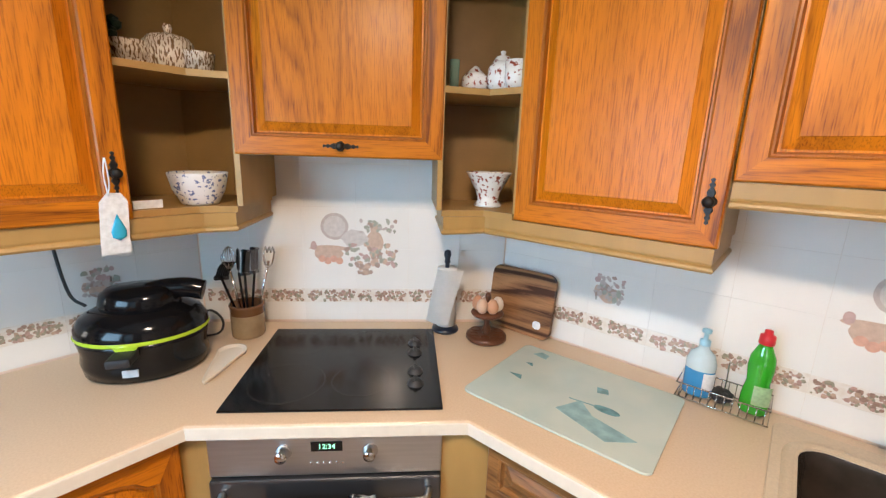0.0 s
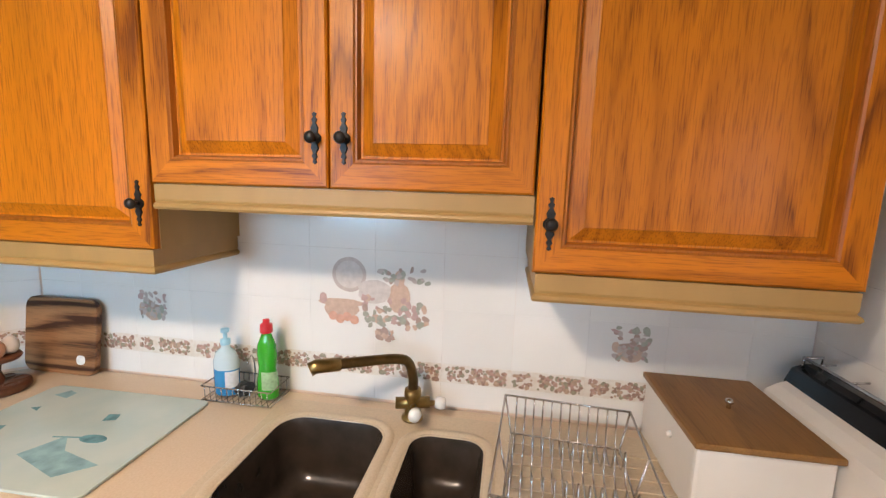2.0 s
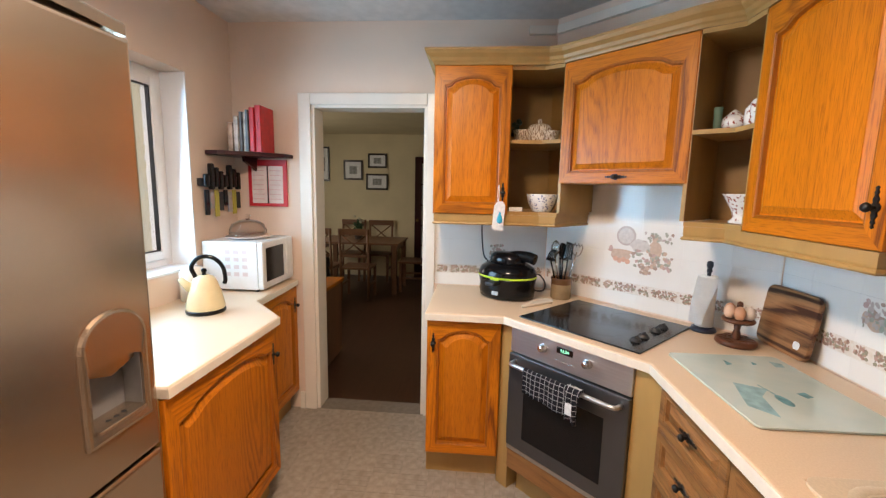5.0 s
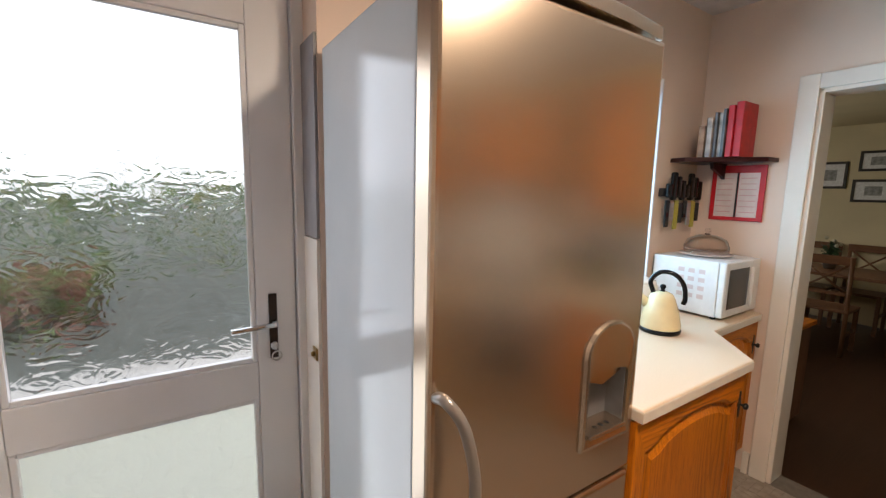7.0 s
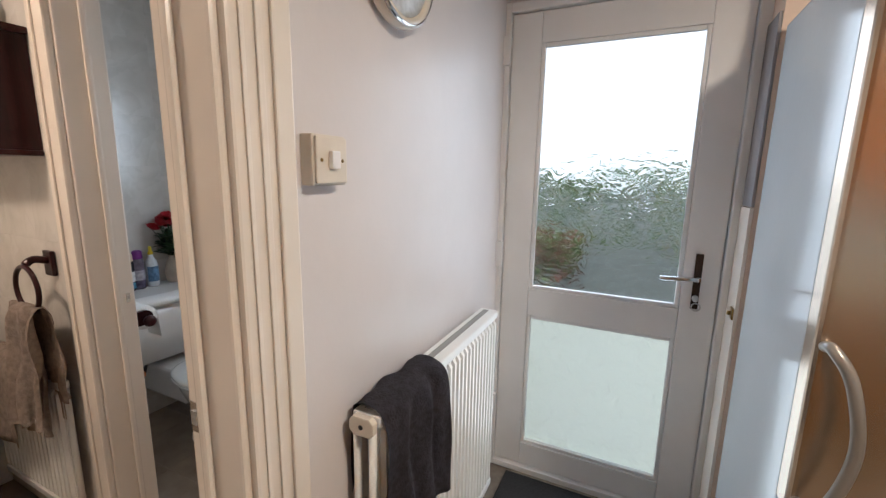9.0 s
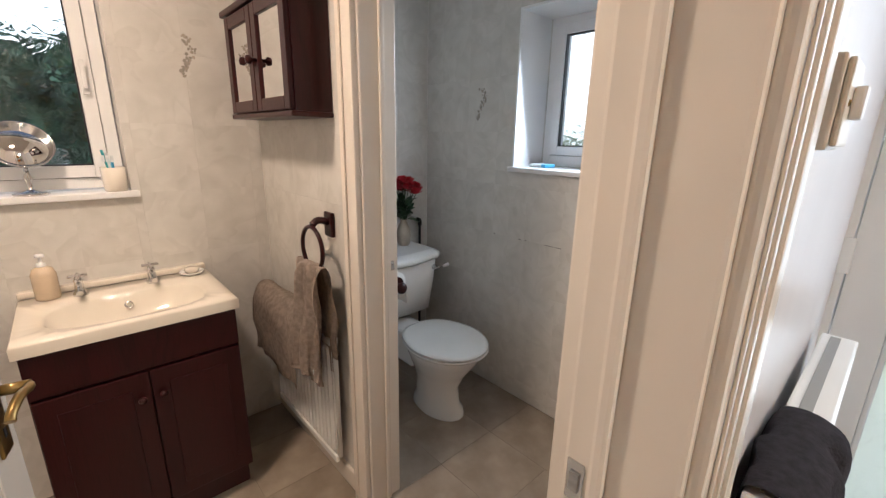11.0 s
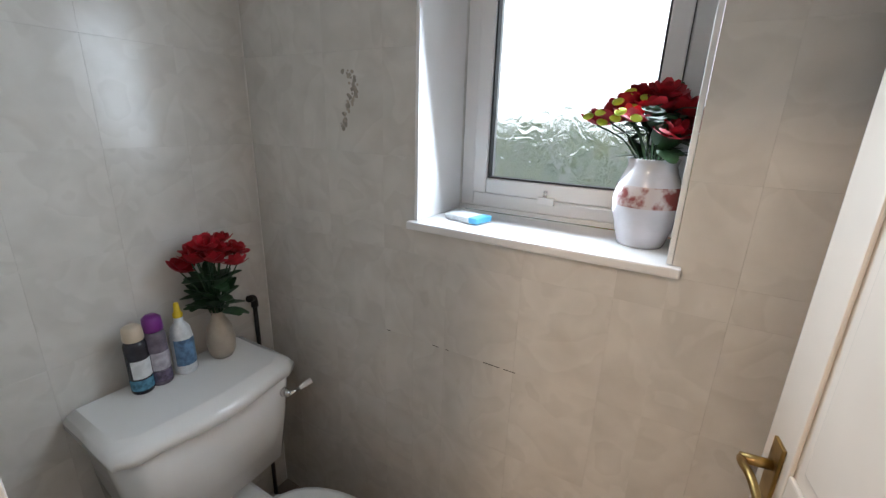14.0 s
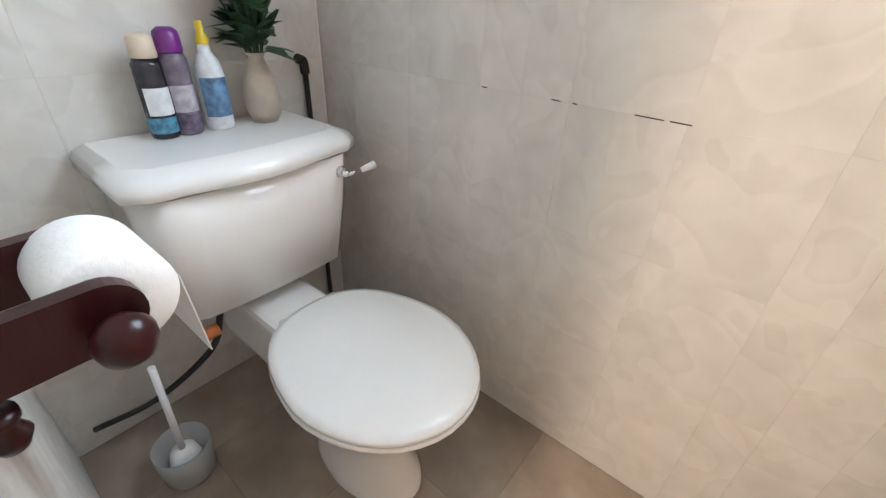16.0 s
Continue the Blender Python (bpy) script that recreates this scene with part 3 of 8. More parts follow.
def panel_door(name, m, w, h, label, handle_u):
    """A white moulded four-panel door leaf: u along x from the hinge, front at y=0."""
    d = tagged(thing(name, m, label, "door"), kind="structure")
    bm = boxes((0, w, 0.005, 0.035, 0.005, h), bevel=0.002)
    leaf = part("leaf", bm, gloss_white, d)
    t = 0.095
    for (a, b, z0, z1) in ((0, t, 0.005, h), (w - t, w, 0.005, h), (w / 2 - 0.045, w / 2 + 0.045, 0.2, h - 0.1), (t, w - t, 0.005, 0.2), (t, w - t, h - 0.1, h), (t, w - t, 0.86, 1.05)):
        part("rail", boxes((a + 0.0005, b - 0.0005, -0.003, 0.0048, z0, z1), bevel=0.004), gloss_white, d)
        part("rail", boxes((a + 0.0005, b - 0.0005, 0.0352, 0.043, z0, z1), bevel=0.004), gloss_white, d)
    for (a, b) in ((t, w / 2 - 0.045), (w / 2 + 0.045, w - t)):
        for (z0, z1) in ((0.2, 0.86), (1.05, h - 0.1)):
            part("panel", boxes((a + 0.03, b - 0.03, -0.001, 0.0048, z0 + 0.03, z1 - 0.03), bevel=0.005), gloss_white, d)
            part("panel", boxes((a + 0.03, b - 0.03, 0.0352, 0.041, z0 + 0.03, z1 - 0.03), bevel=0.005), gloss_white, d)
    lever_handle(d, pose(handle_u, -0.003, 1.0) @ Matrix.Diagonal((-1, 1, 1, 1)))
    lever_handle(d, pose(handle_u, 0.043, 1.0, 0, 0, 180))
    return d


# WC door, open against the west side; bathroom door, open inwards
panel_door("door_wc", pose(2.240, -0.085, 0, 0, 0, -80.5) @ Matrix.Diagonal((1, -1, 1, 1)), 0.755, 1.99, "white gloss panelled WC door standing open", 0.70)
panel_door("door_bathroom", pose(2.05, 1.045, 0, 0, 0, -11.5), 0.73, 1.99, "white gloss panelled bathroom door standing open", 0.675)

# back door
bd = tagged(thing("door_back", pose(1.04, -1.08, 0), "white plastic half-glazed back door with patterned glass", "door"), kind="structure")
LW = 0.856


def ring(x0, x1, z0, z1, t, y0, y1, bevel=0.004, tb=None, tt=None):
    tb, tt = tb or t, tt or t
    return boxes((x0, x0 + t, y0, y1, z0, z1), (x1 - t, x1, y0, y1, z0, z1), (x0 + t + 0.0003, x1 - t - 0.0003, y0, y1, z0, z0 + tb),
                 (x0 + t + 0.0003, x1 - t - 0.0003, y0, y1, z1 - tt, z1), bevel=bevel)


part("door_frame", boxes((-0.042, -0.003, -0.06, 0.035, 0, 2.15), (LW + 0.003, LW + 0.038, -0.06, 0.035, 0, 2.15), (-0.0025, LW + 0.0025, -0.06, 0.035, 2.112, 2.15), (-0.0025, LW + 0.0025, -0.06, 0.035, 0, 0.03), bevel=0.005), upvc, bd)
part("leaf", boxes((0, 0.125, -0.045, 0.015, 0.035, 2.108), (0.73, LW, -0.045, 0.015, 0.035, 2.108), (0.1255, 0.7295, -0.045, 0.015, 1.985, 2.108),
                   (0.1255, 0.7295, -0.045, 0.015, 0.805, 0.932), (0.1255, 0.7295, -0.045, 0.015, 0.035, 0.15), bevel=0.004), upvc, bd)
part("glazing_bead", ring(0.1258, 0.7292, 0.9325, 1.9845, 0.016, -0.012, 0.010, 0.004), upvc, bd)
part("glazing_bead", ring(0.1258, 0.7292, 0.1505, 0.8045, 0.016, -0.012, 0.010, 0.004), upvc, bd)


def pane(parent, x0, x1, z0, z1, y, material, name="pane"):
    p = part(name, boxes((x0, x1, y - 0.003, y + 0.003, z0, z1)), material, parent)
    p.visible_shadow = False
    return p


pane(bd, 0.128, 0.727, 0.935, 1.982, -0.018, rain_glass)
frost = mat("frosted_panel", (0.93, 0.92, 0.86), 0.45, vary=0.03, scale=3)
fb = frost.node_tree
tl = fb.nodes.new("ShaderNodeBsdfTranslucent")
tl.inputs[0].default_value = (0.97, 0.985, 0.90, 1)
mx = fb.nodes.new("ShaderNodeMixShader")
mx.inputs[0].default_value = 0.95
wv = fb.nodes.new("ShaderNodeTexNoise")
wv.inputs["Scale"].default_value, wv.inputs["Detail"].default_value, wv.inputs["Distortion"].default_value = 16.0, 1.5, 1.4
fb.links.new(fb.nodes["Mapping"].outputs[0], wv.inputs["Vector"])
wb = fb.nodes.new("ShaderNodeBump")
wb.inputs["Strength"].default_value, wb.inputs["Distance"].default_value = 0.5, 0.02
fb.links.new(wv.outputs["Fac"], wb.inputs["Height"])
fb.links.new(wb.outputs[0], tl.inputs["Normal"])
fb.links.new(wb.outputs[0], fb.nodes["Principled BSDF"].inputs["Normal"])
fb.links.new(fb.nodes["Principled BSDF"].outputs[0], mx.inputs[1])
fb.links.new(tl.outputs[0], mx.inputs[2])
fb.links.new(mx.outputs[0], fb.nodes["Material Output"].inputs[0])
pane(bd, 0.128, 0.727, 0.153, 0.802, -0.018, frost, "lower_pane")
hb = part("back_plate", boxes((0.062, 0.088, 0.0155, 0.022, 0.94, 1.16), bevel=0.005), mat("bronze_plate", (0.055, 0.035, 0.025), 0.3, metal=0.6, vary=0.4, scale=30), bd, "dark bronze handle plate")
bm = tube([(0.075, 0.022, 1.065), (0.075, 0.06, 1.065)], 0.009)
tube(smooth_line([(0.075, 0.06, 1.065), (0.11, 0.064, 1.066), (0.17, 0.062, 1.062), (0.205, 0.058, 1.06)]), 0.009, 8, bm)
part("lever", bm, chrome, bd, "chrome lever")
bm = lathe([(0, 0), (0.012, 0.001), (0.012, 0.014), (0, 0.016)], 14, m=pose(0.075, 0.022, 0.985, -90))
tube([(0.075, 0.04, 0.985), (0.072, 0.045, 0.975)], 0.003, 6, bm)
lathe([(0.013, -0.002), (0.017, -0.002), (0.017, 0.002), (0.013, 0.002), (0.013, -0.002)], 16, bm, pose(0.072, 0.045, 0.955, 90))
part("key", bm, steel, bd, "key left in the lock")
for z in (0.28, 1.03, 1.90):
    part("hinge", boxes((LW - 0.006, LW + 0.034, 0.036, 0.058, z, z + 0.115), bevel=0.003), upvc, bd)


def casement(name, m, w, h, label, glass, stay=True, reveal=0.0):
    """A white plastic casement: x across, front at y=0, glass behind."""
    t = tagged(thing(name, m, label, "window"), kind="structure")
    part("window_frame", ring(0, w, 0, h, 0.042, 0.0, 0.06), upvc, t)
    part("sash", ring(0.044, w - 0.044, 0.044, h - 0.044, 0.045, -0.012, 0.05), upvc, t)
    part("gasket", ring(0.0895, w - 0.0895, 0.0895, h - 0.0895, 0.005, -0.004, 0.018, 0), black_matt, t)
    part("seal", ring(0.0425, w - 0.0425, 0.0425, h - 0.0425, 0.0012, -0.001, 0.02, 0), black_matt, t)
    pane(t, 0.089, w - 0.089, 0.089, h - 0.089, 0.02, glass)
    if stay:
        part("window_stay", boxes((w * 0.42, w * 0.50, -0.022, -0.0125, 0.030, 0.052), (w * 0.50, w * 0.80, -0.020, -0.0135, 0.036, 0.042), bevel=0.002), upvc, t)
        part("stay_pin", lathe([(0, 0), (0.006, 0), (0.006, 0.018), (0, 0.02)], 10, m=pose(w * 0.455, -0.016, 0.052)), chrome, t)
    return t


casement("window_wc", pose(3.185, -1.195, 1.30, 0, 0, 180), 0.61, 0.715, "white plastic WC window with patterned glass", fern_glass)
structure("window_sill_wc", boxes((2.545, 3.215, -1.19, WS + 0.022, 1.262, 1.285), bevel=0.005), upvc, "white window sill in the WC", "window sill")
structure("window_packer_wc", boxes((2.564, 3.198, -1.245, -1.192, 1.2862, 1.2995), bevel=0.002), upvc, "white packer under the WC window", "window trim")
wrv = structure("window_reveal_wc", boxes((3.188, 3.199, -1.19, WS + 0.004, 1.286, 2.018), bevel=0.002),
          upvc, "white lined window reveal in the WC", "window reveal")
part("reveal_panel", boxes((2.563, 2.574, -1.19, WS + 0.004, 1.286, 2.018), bevel=0.002), upvc, wrv)
part("reveal_panel", boxes((2.575, 3.187, -1.19, WS + 0.004, 2.006, 2.018), bevel=0.002), upvc, wrv)
bw = casement("window_bathroom", pose(BE + 0.10, 1.215, 1.205, 0, 0, -90), 0.635, 0.885, "white plastic bathroom window with patterned glass", rain_glass, stay=False)
part("handle", boxes((0.552, 0.574, -0.030, -0.0125, 0.35, 0.40), (0.556, 0.570, -0.045, -0.0305, 0.37, 0.47), bevel=0.003), upvc, bw)
structure("window_sill_bathroom", boxes((BE - 0.025, BE + 0.10, 0.55, 1.23, 1.175, 1.20), bevel=0.005), upvc, "white window sill in the bathroom", "window sill")
kw = casement("window_kitchen", pose(0.25, S - 0.14, 1.06, 0, 0, 180), 1.03, 1.04, "white plastic kitchen window", rain_glass, stay=False)
structure("window_reveal_kitchen", boxes((-0.779, -0.770, S - 0.138, S + 0.003, 1.062, 2.098), (-0.769, 0.249, S - 0.138, S + 0.012, 1.052, 1.066), bevel=0.002), upvc, "white kitchen window reveal", "window reveal")
# Unseen window, put in so the dining fill light has an opening.
dw = casement("window_dining", pose(-2.4, -2.78, 0.9, 0, 0, 180), 2.0, 1.2, "unseen white window added to light the dining room", clear_glass, stay=False)

# tiles on the kitchen walls
ZS = [0.912, 0.986, 1.042, 1.203, 1.364, 1.525, 1.60]
border_tile = mat("border_tile", (0.77, 0.74, 0.69), 0.14, color2=(0.70, 0.63, 0.55), scale=40, lo=0.3, hi=0.6, detail=4)


def kitchen_pick(i, j):
    return border_tile if j == 1 else white_tile


tile_field(wall_north, M_NORTH, span(N - DG + 0.004, EX - 0.001, 0.2, 0.778), ZS, white_tile, gap=0.0004, pick=kitchen_pick)
tile_field(wall_diagonal, M_DIAG, span(0.004, DIAG_LEN - 0.004, 0.2, DIAG_LEN / 2), ZS, white_tile, gap=0.0004, pick=kitchen_pick)
tile_field(wall_west, M_WEST, span(0.407, W + DG - 0.004, 0.2, 0.50), ZS, white_tile, gap=0.0004, pick=kitchen_pick)
tile_field(wall_east, M_EAST, span(-N + 0.008, -1.30, 0.2, -N + 0.2), ZS, white_tile, gap=0.0004, pick=kitchen_pick)

# tiles in bathroom and WC
ZB = [0.0, 0.107, 0.377, 0.647, 0.917, 1.187, 1.457, 1.727, 1.997, 2.267, CEIL]
tile_field(wc_south, M_WS, sorted(span(-BE + 0.001, -2.06, 0.215, -3.307) + [-3.2, -2.562]), sorted(ZB + [1.26, 2.02]), bath_tile, gap=0.0002, skip=lambda u, z: -3.2 < u < -2.562 and 1.26 < z < 2.02)
tile_field(bath_east, M_BE, sorted(span(-1.92, -PY1 - 0.001, 0.215, -0.33) + [-1.22, -0.575]), sorted(ZB + [2.1]), bath_tile, gap=0.0002, skip=lambda u, z: -1.22 < u < -0.575 and 1.187 < z < 2.1)
tile_field(bath_east, M_BE, span(-PY0 + 0.001, -WS - 0.001, 0.215, 0.3), ZB, bath_tile, gap=0.0002)
tile_field(partition, pose(0, PY1, 0, 0, 0, 180), span(-BE + 0.008, -JX - 0.063, 0.215, -3.52), ZB, bath_tile, gap=0.0002)


# ---- kitchen units ----
def outline(w, h, inset, arch, n=10):
    """A door outline with a cathedral arch at its top; the same count of points at every inset."""
    x0, x1, z0, z1 = inset, w - inset, inset, h - inset
    pts = [(x0, z0), (x1, z0)]
    sh = z1 - arch
    pts.append((x1, sh))
    lip = 0.16 * (x1 - x0)
    for k in range(n + 1):
        u = k / n
        x = x1 - lip * 0.55 - (x1 - x0 - 2 * lip * 0.55) * u
        s = math.sin(math.pi * u) ** 0.55 if 0 < u < 1 else 0.0
        pts.append((x, sh + arch * (0.12 + 0.88 * s) if arch else z1))
    pts.append((x0, sh))
    return pts


def door_front(parent, m, w, h, arch=0.045, handle=None, name="door", frame_w=0.062, thick=0.02, label="", timber=None):
    """A raised-panel oak front: x across, z up, front towards -y."""
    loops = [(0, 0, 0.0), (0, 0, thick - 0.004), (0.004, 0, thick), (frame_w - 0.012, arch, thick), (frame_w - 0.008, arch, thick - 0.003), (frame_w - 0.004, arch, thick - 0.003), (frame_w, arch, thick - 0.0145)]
    bm = bmesh.new()
    rings = []
    for ins, a, d in loops:
        rings.append([bm.verts.new((x, -d, z)) for x, z in outline(w, h, ins, a)])
    n = len(rings[0])
    for a, b in zip(rings, rings[1:]):
        for k in range(n):
            f = bm.faces.new((a[k], a[(k + 1) % n], b[(k + 1) % n], b[k]))
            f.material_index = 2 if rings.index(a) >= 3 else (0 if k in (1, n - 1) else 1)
    bm.faces.new(rings[0])
    bmesh.ops.recalc_face_normals(bm, faces=bm.faces)
    d = part(name, at_frame(bm, Matrix.Identity(4)), timber or [oak_stile, oak_x, oak_groove_shade], parent, label, matrix=m)
    bm = bmesh.new()
    rings = []
    for ins, a, dd in ((frame_w - 0.002, arch, thick - 0.0150), (frame_w + 0.005, arch, thick - 0.0150), (frame_w + 0.029, arch, thick - 0.0035), (frame_w + 0.0305, arch, thick - 0.0015)):
        rings.append([bm.verts.new((x, -dd, z)) for x, z in outline(w, h, ins, a)])
    for a, b in zip(rings, rings[1:]):
        for k in range(n):
            bm.faces.new((a[k], a[(k + 1) % n], b[(k + 1) % n], b[k]))
    bm.faces.new(rings[-1])
    bmesh.ops.recalc_face_normals(bm, faces=bm.faces)
    part("panel", bm, timber[0] if timber else oak_z, d)
    if handle:
        iron_handle(d, pose(handle[0], -thick, handle[1]), handle[2] if len(handle) > 2 else 0)
    return d


def iron_handle(parent, m, turn=0):
    """A black iron knob on a long pointed back plate."""
    prof = [(0.0, -0.062), (0.006, -0.058), (0.003, -0.05), (0.008, -0.044), (0.004, -0.036), (0.011, -0.024), (0.008, -0.014), (0.017, -0.005), (0.017, 0.005), (0.008, 0.014), (0.011, 0.024),
            (0.004, 0.036), (0.008, 0.044), (0.003, 0.05), (0.006, 0.058), (0.0, 0.062)]
    bm = bmesh.new()
    pts = [(x, z) for x, z in prof] + [(-x, z) for x, z in reversed(prof[1:-1])]
    a = [bm.verts.new((x, 0, z)) for x, z in pts]
    b = [bm.verts.new((x * 0.8, -0.004, z * 0.985)) for x, z in pts]
    bm.faces.new(b)
    for k in range(len(pts)):
        bm.faces.new((a[k], a[(k + 1) % len(pts)], b[(k + 1) % len(pts)], b[k]))
    lathe([(0.005, 0), (0.006, 0.012), (0.013, 0.018), (0.015, 0.024), (0.011, 0.031), (0, 0.033)], 14, bm, pose(0, -0.003, 0, 90))
    bmesh.ops.recalc_face_normals(bm, faces=bm.faces)
    return part("handle", bm, iron, parent, "black iron handle", matrix=m @ pose(0, 0, 0, 0, turn, 0) @ Matrix.Scale(0.84, 4))


def wall_unit(m, w, h, depth, label, doors, name="wall_unit", arch=0.045):
    """x across, back at y=0, front at y=-depth, z from the unit's bottom; doors: rows of x0, x1, handle."""
    t = thing(name, m, label, "kitchen cabinet", "oak kitchen wall units")
    s = 0.016
    part("body", boxes((0.001, s, -depth + 0.02, 0, 0, h), (w - s, w - 0.001, -depth + 0.02, 0, 0, h), (s, w - s, -depth + 0.02, 0, 0, s), (s, w - s, -depth + 0.02, 0, h - s, h), (s, w - s, -0.006, 0, s, h - s)), beech, t)
    for a, b, hd in doors:
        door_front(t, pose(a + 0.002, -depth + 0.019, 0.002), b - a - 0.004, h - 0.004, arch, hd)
    return t


UT = 2.135                      # top of the wall units
UB, UBH = 1.385, 1.535          # bottoms of the tall and of the short units
YF = 0.305                      # unit depth with its door
wall_unit(pose(-0.165, N - 0.007, UB), 0.525, UT - UB, YF, "oak wall unit with an arched raised panel door", [(0, 0.525, (0.492, 0.103))])
wall_unit(pose(0.362, N - 0.007, UBH), 0.832, UT - UBH, YF, "double oak wall unit with raised panel doors above the sink",
          [(0, 0.416, (0.385, 0.10)), (0.416, 0.832, (0.031, 0.10))])
wall_unit(pose(1.196, N - 0.007, UB), 0.58, UT - UB, YF, "wide oak wall unit with a raised panel door", [(0, 0.58, (0.028, 0.096))])
wall_unit(M_WEST @ pose(0.428, -0.007, UB), 0.395, UT - UB, -W - 0.80, "oak wall unit with an arched raised panel door beside the doorway", [(0, 0.395, (0.365, 0.115))])
# unit over the hob, across the corner
CU = 0.5 * DIAG_LEN - 0.30
wall_unit(M_DIAG @ pose(CU, -0.007, 1.552), 0.60, UT - 1.552, 0.318, "short oak wall unit with a lift-up arched door over the hob", [(0, 0.60, (0.30, 0.03, 90))], arch=0.05)


def tip_diag(u, out):
    """A place in plan on the diagonal wall's frame."""
    p = M_DIAG @ Vector((u, -out, 0))
    return (p.x, p.y)


def shelf_unit(poly_front, back, label, mid):
    """An open corner shelf unit: front line and back line in plan."""
    t = thing("open_shelf_unit", pose(0, 0, UB), label, "shelf unit", "open corner shelf units")
    h = UT - UB
    outer = poly_front + list(reversed(back))
    for z in (0, mid - UB, h - 0.018):
        part("shelf", prism(outer, z, z + 0.018), beech, t)

    def side(p, q, inward):
        p, q = Vector(p), Vector(q)
        d = (q - p).normalized()
        nrm = Vector((-d.y, d.x)) * 0.016 * inward
        pts = [p, q, q + nrm, p + nrm]
        return prism([(v.x, v.y) for v in pts], 0.0185, h - 0.0185)
    part("side_panel", side(poly_front[0], back[0], shelf_unit.sign), beech, t)
    part("side_panel", side(poly_front[-1], back[-1], -shelf_unit.sign), beech, t)
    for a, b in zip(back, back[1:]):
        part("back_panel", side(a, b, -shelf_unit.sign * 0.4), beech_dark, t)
    return t


# plan of the two shelf units
c0 = tip_diag(CU - 0.001, 0.322)
c1 = tip_diag(CU + 0.601, 0.322)
kL = c0[1] - c0[0]
bL = tip_diag(CU - 0.001, 0.012)
bR = tip_diag(CU + 0.601, 0.012)
shelf_unit.sign = 1
shelf_left = shelf_unit([(-0.822, 0.825), (-0.822, 0.985), c0], [(W + 0.012, 0.825), (W + 0.012, W + DG - 0.012), bL], "open oak corner shelf unit with china bowls", 1.755)
shelf_unit.sign = -1
shelf_right = shelf_unit([(-0.167, N - 0.312), (-0.272, N - 0.312), c1], [(-0.167, N - 0.012), (N - DG + 0.012, N - 0.012), bR], "open oak corner shelf unit with flowered china", 1.745)


def swept(line, prof, closed=False):
    """A moulding: profile rows of (out, up) carried along a plan line, mitred at the bends."""
    bm = bmesh.new()
    P = [Vector(p) for p in line]
    rows = []
    for i, p in enumerate(P):
        d0 = (p - P[i - 1]).normalized() if i else (P[1] - p).normalized()
        d1 = (P[i + 1] - p).normalized() if i < len(P) - 1 else d0
        n0, n1 = Vector((d0.y, -d0.x)), Vector((d1.y, -d1.x))
        mt = (n0 + n1).normalized()
        k = 1 / max(0.35, mt.dot(n0))
        rows.append([bm.verts.new((p.x + mt.x * o * k, p.y + mt.y * o * k, u)) for o, u in prof])
    n = len(prof)
    for a, b in zip(rows, rows[1:]):
        for k in range(n):
            bm.faces.new((a[k], a[(k + 1) % n], b[(k + 1) % n], b[k]))
    bm.faces.new(rows[0])
    bm.faces.new(list(reversed(rows[-1])))
    bmesh.ops.recalc_face_normals(bm, faces=bm.faces)
    return bm


FY = N - 0.007 - YF
crown_line = [(W + 0.002, 0.428), (-0.80, 0.428), (-0.80, 1.0), tip_diag(CU, 0.325), tip_diag(CU + 0.6, 0.325), (-0.27, FY), (1.776, FY), (1.776, N - 0.01)]
cornice = tagged(link("cornice", swept(crown_line, [(-0.02, UT + 0.0005), (0.004, UT + 0.0005), (0.008, UT + 0.012), (0.016, UT + 0.018), (0.022, UT + 0.032), (0.040, UT + 0.046), (0.048, UT + 0.06), (0.048, UT + 0.072), (-0.02, UT + 0.072)]), beech),
                 "tan wood cornice along the tops of the wall units", "cornice")
PEL = [(-0.014, -0.056), (0.008, -0.056), (0.012, -0.050), (0.010, -0.044), (0.004, -0.040), (0.006, -0.034), (0.006, -0.0005), (-0.014, -0.0005)]


def pelmet(line, z, label):
    return tagged(link("pelmet", swept(line, [(o, z + u) for o, u in PEL]), beech), label, "pelmet")


pelmet([(W + 0.01, 0.440), (-0.812, 0.440), (-0.812, 0.99), (c0[0] - 0.008, c0[1] - 0.008), tip_diag(CU - 0.012, 0.012)], UB, "tan wood pelmet under the wall unit and open shelves")
pelmet([tip_diag(CU + 0.612, 0.012), (c1[0] + 0.008, c1[1] + 0.008), (-0.27, FY + 0.008), (0.348, FY + 0.008), (0.348, N - 0.01)], UB, "tan wood pelmet under the wall unit and open shelves")
pelmet([(0.364, FY + 0.012), (1.194, FY + 0.012)], UBH, "tan wood pelmet above the sink")
pelmet([(1.21, N - 0.01), (1.21, FY + 0.008), (1.764, FY + 0.008), (1.764, N - 0.01)], UB, "tan wood pelmet under the wide wall unit")

# worktop with the sink let in
H = 0.91
WF, NF = -0.555, 1.300
DF = 1.365                     # diagonal front: y = x + DF
SINK = (0.532, 1.39, 1.86, 1.835)   # x0, y0, x1, y1 of the cut-out


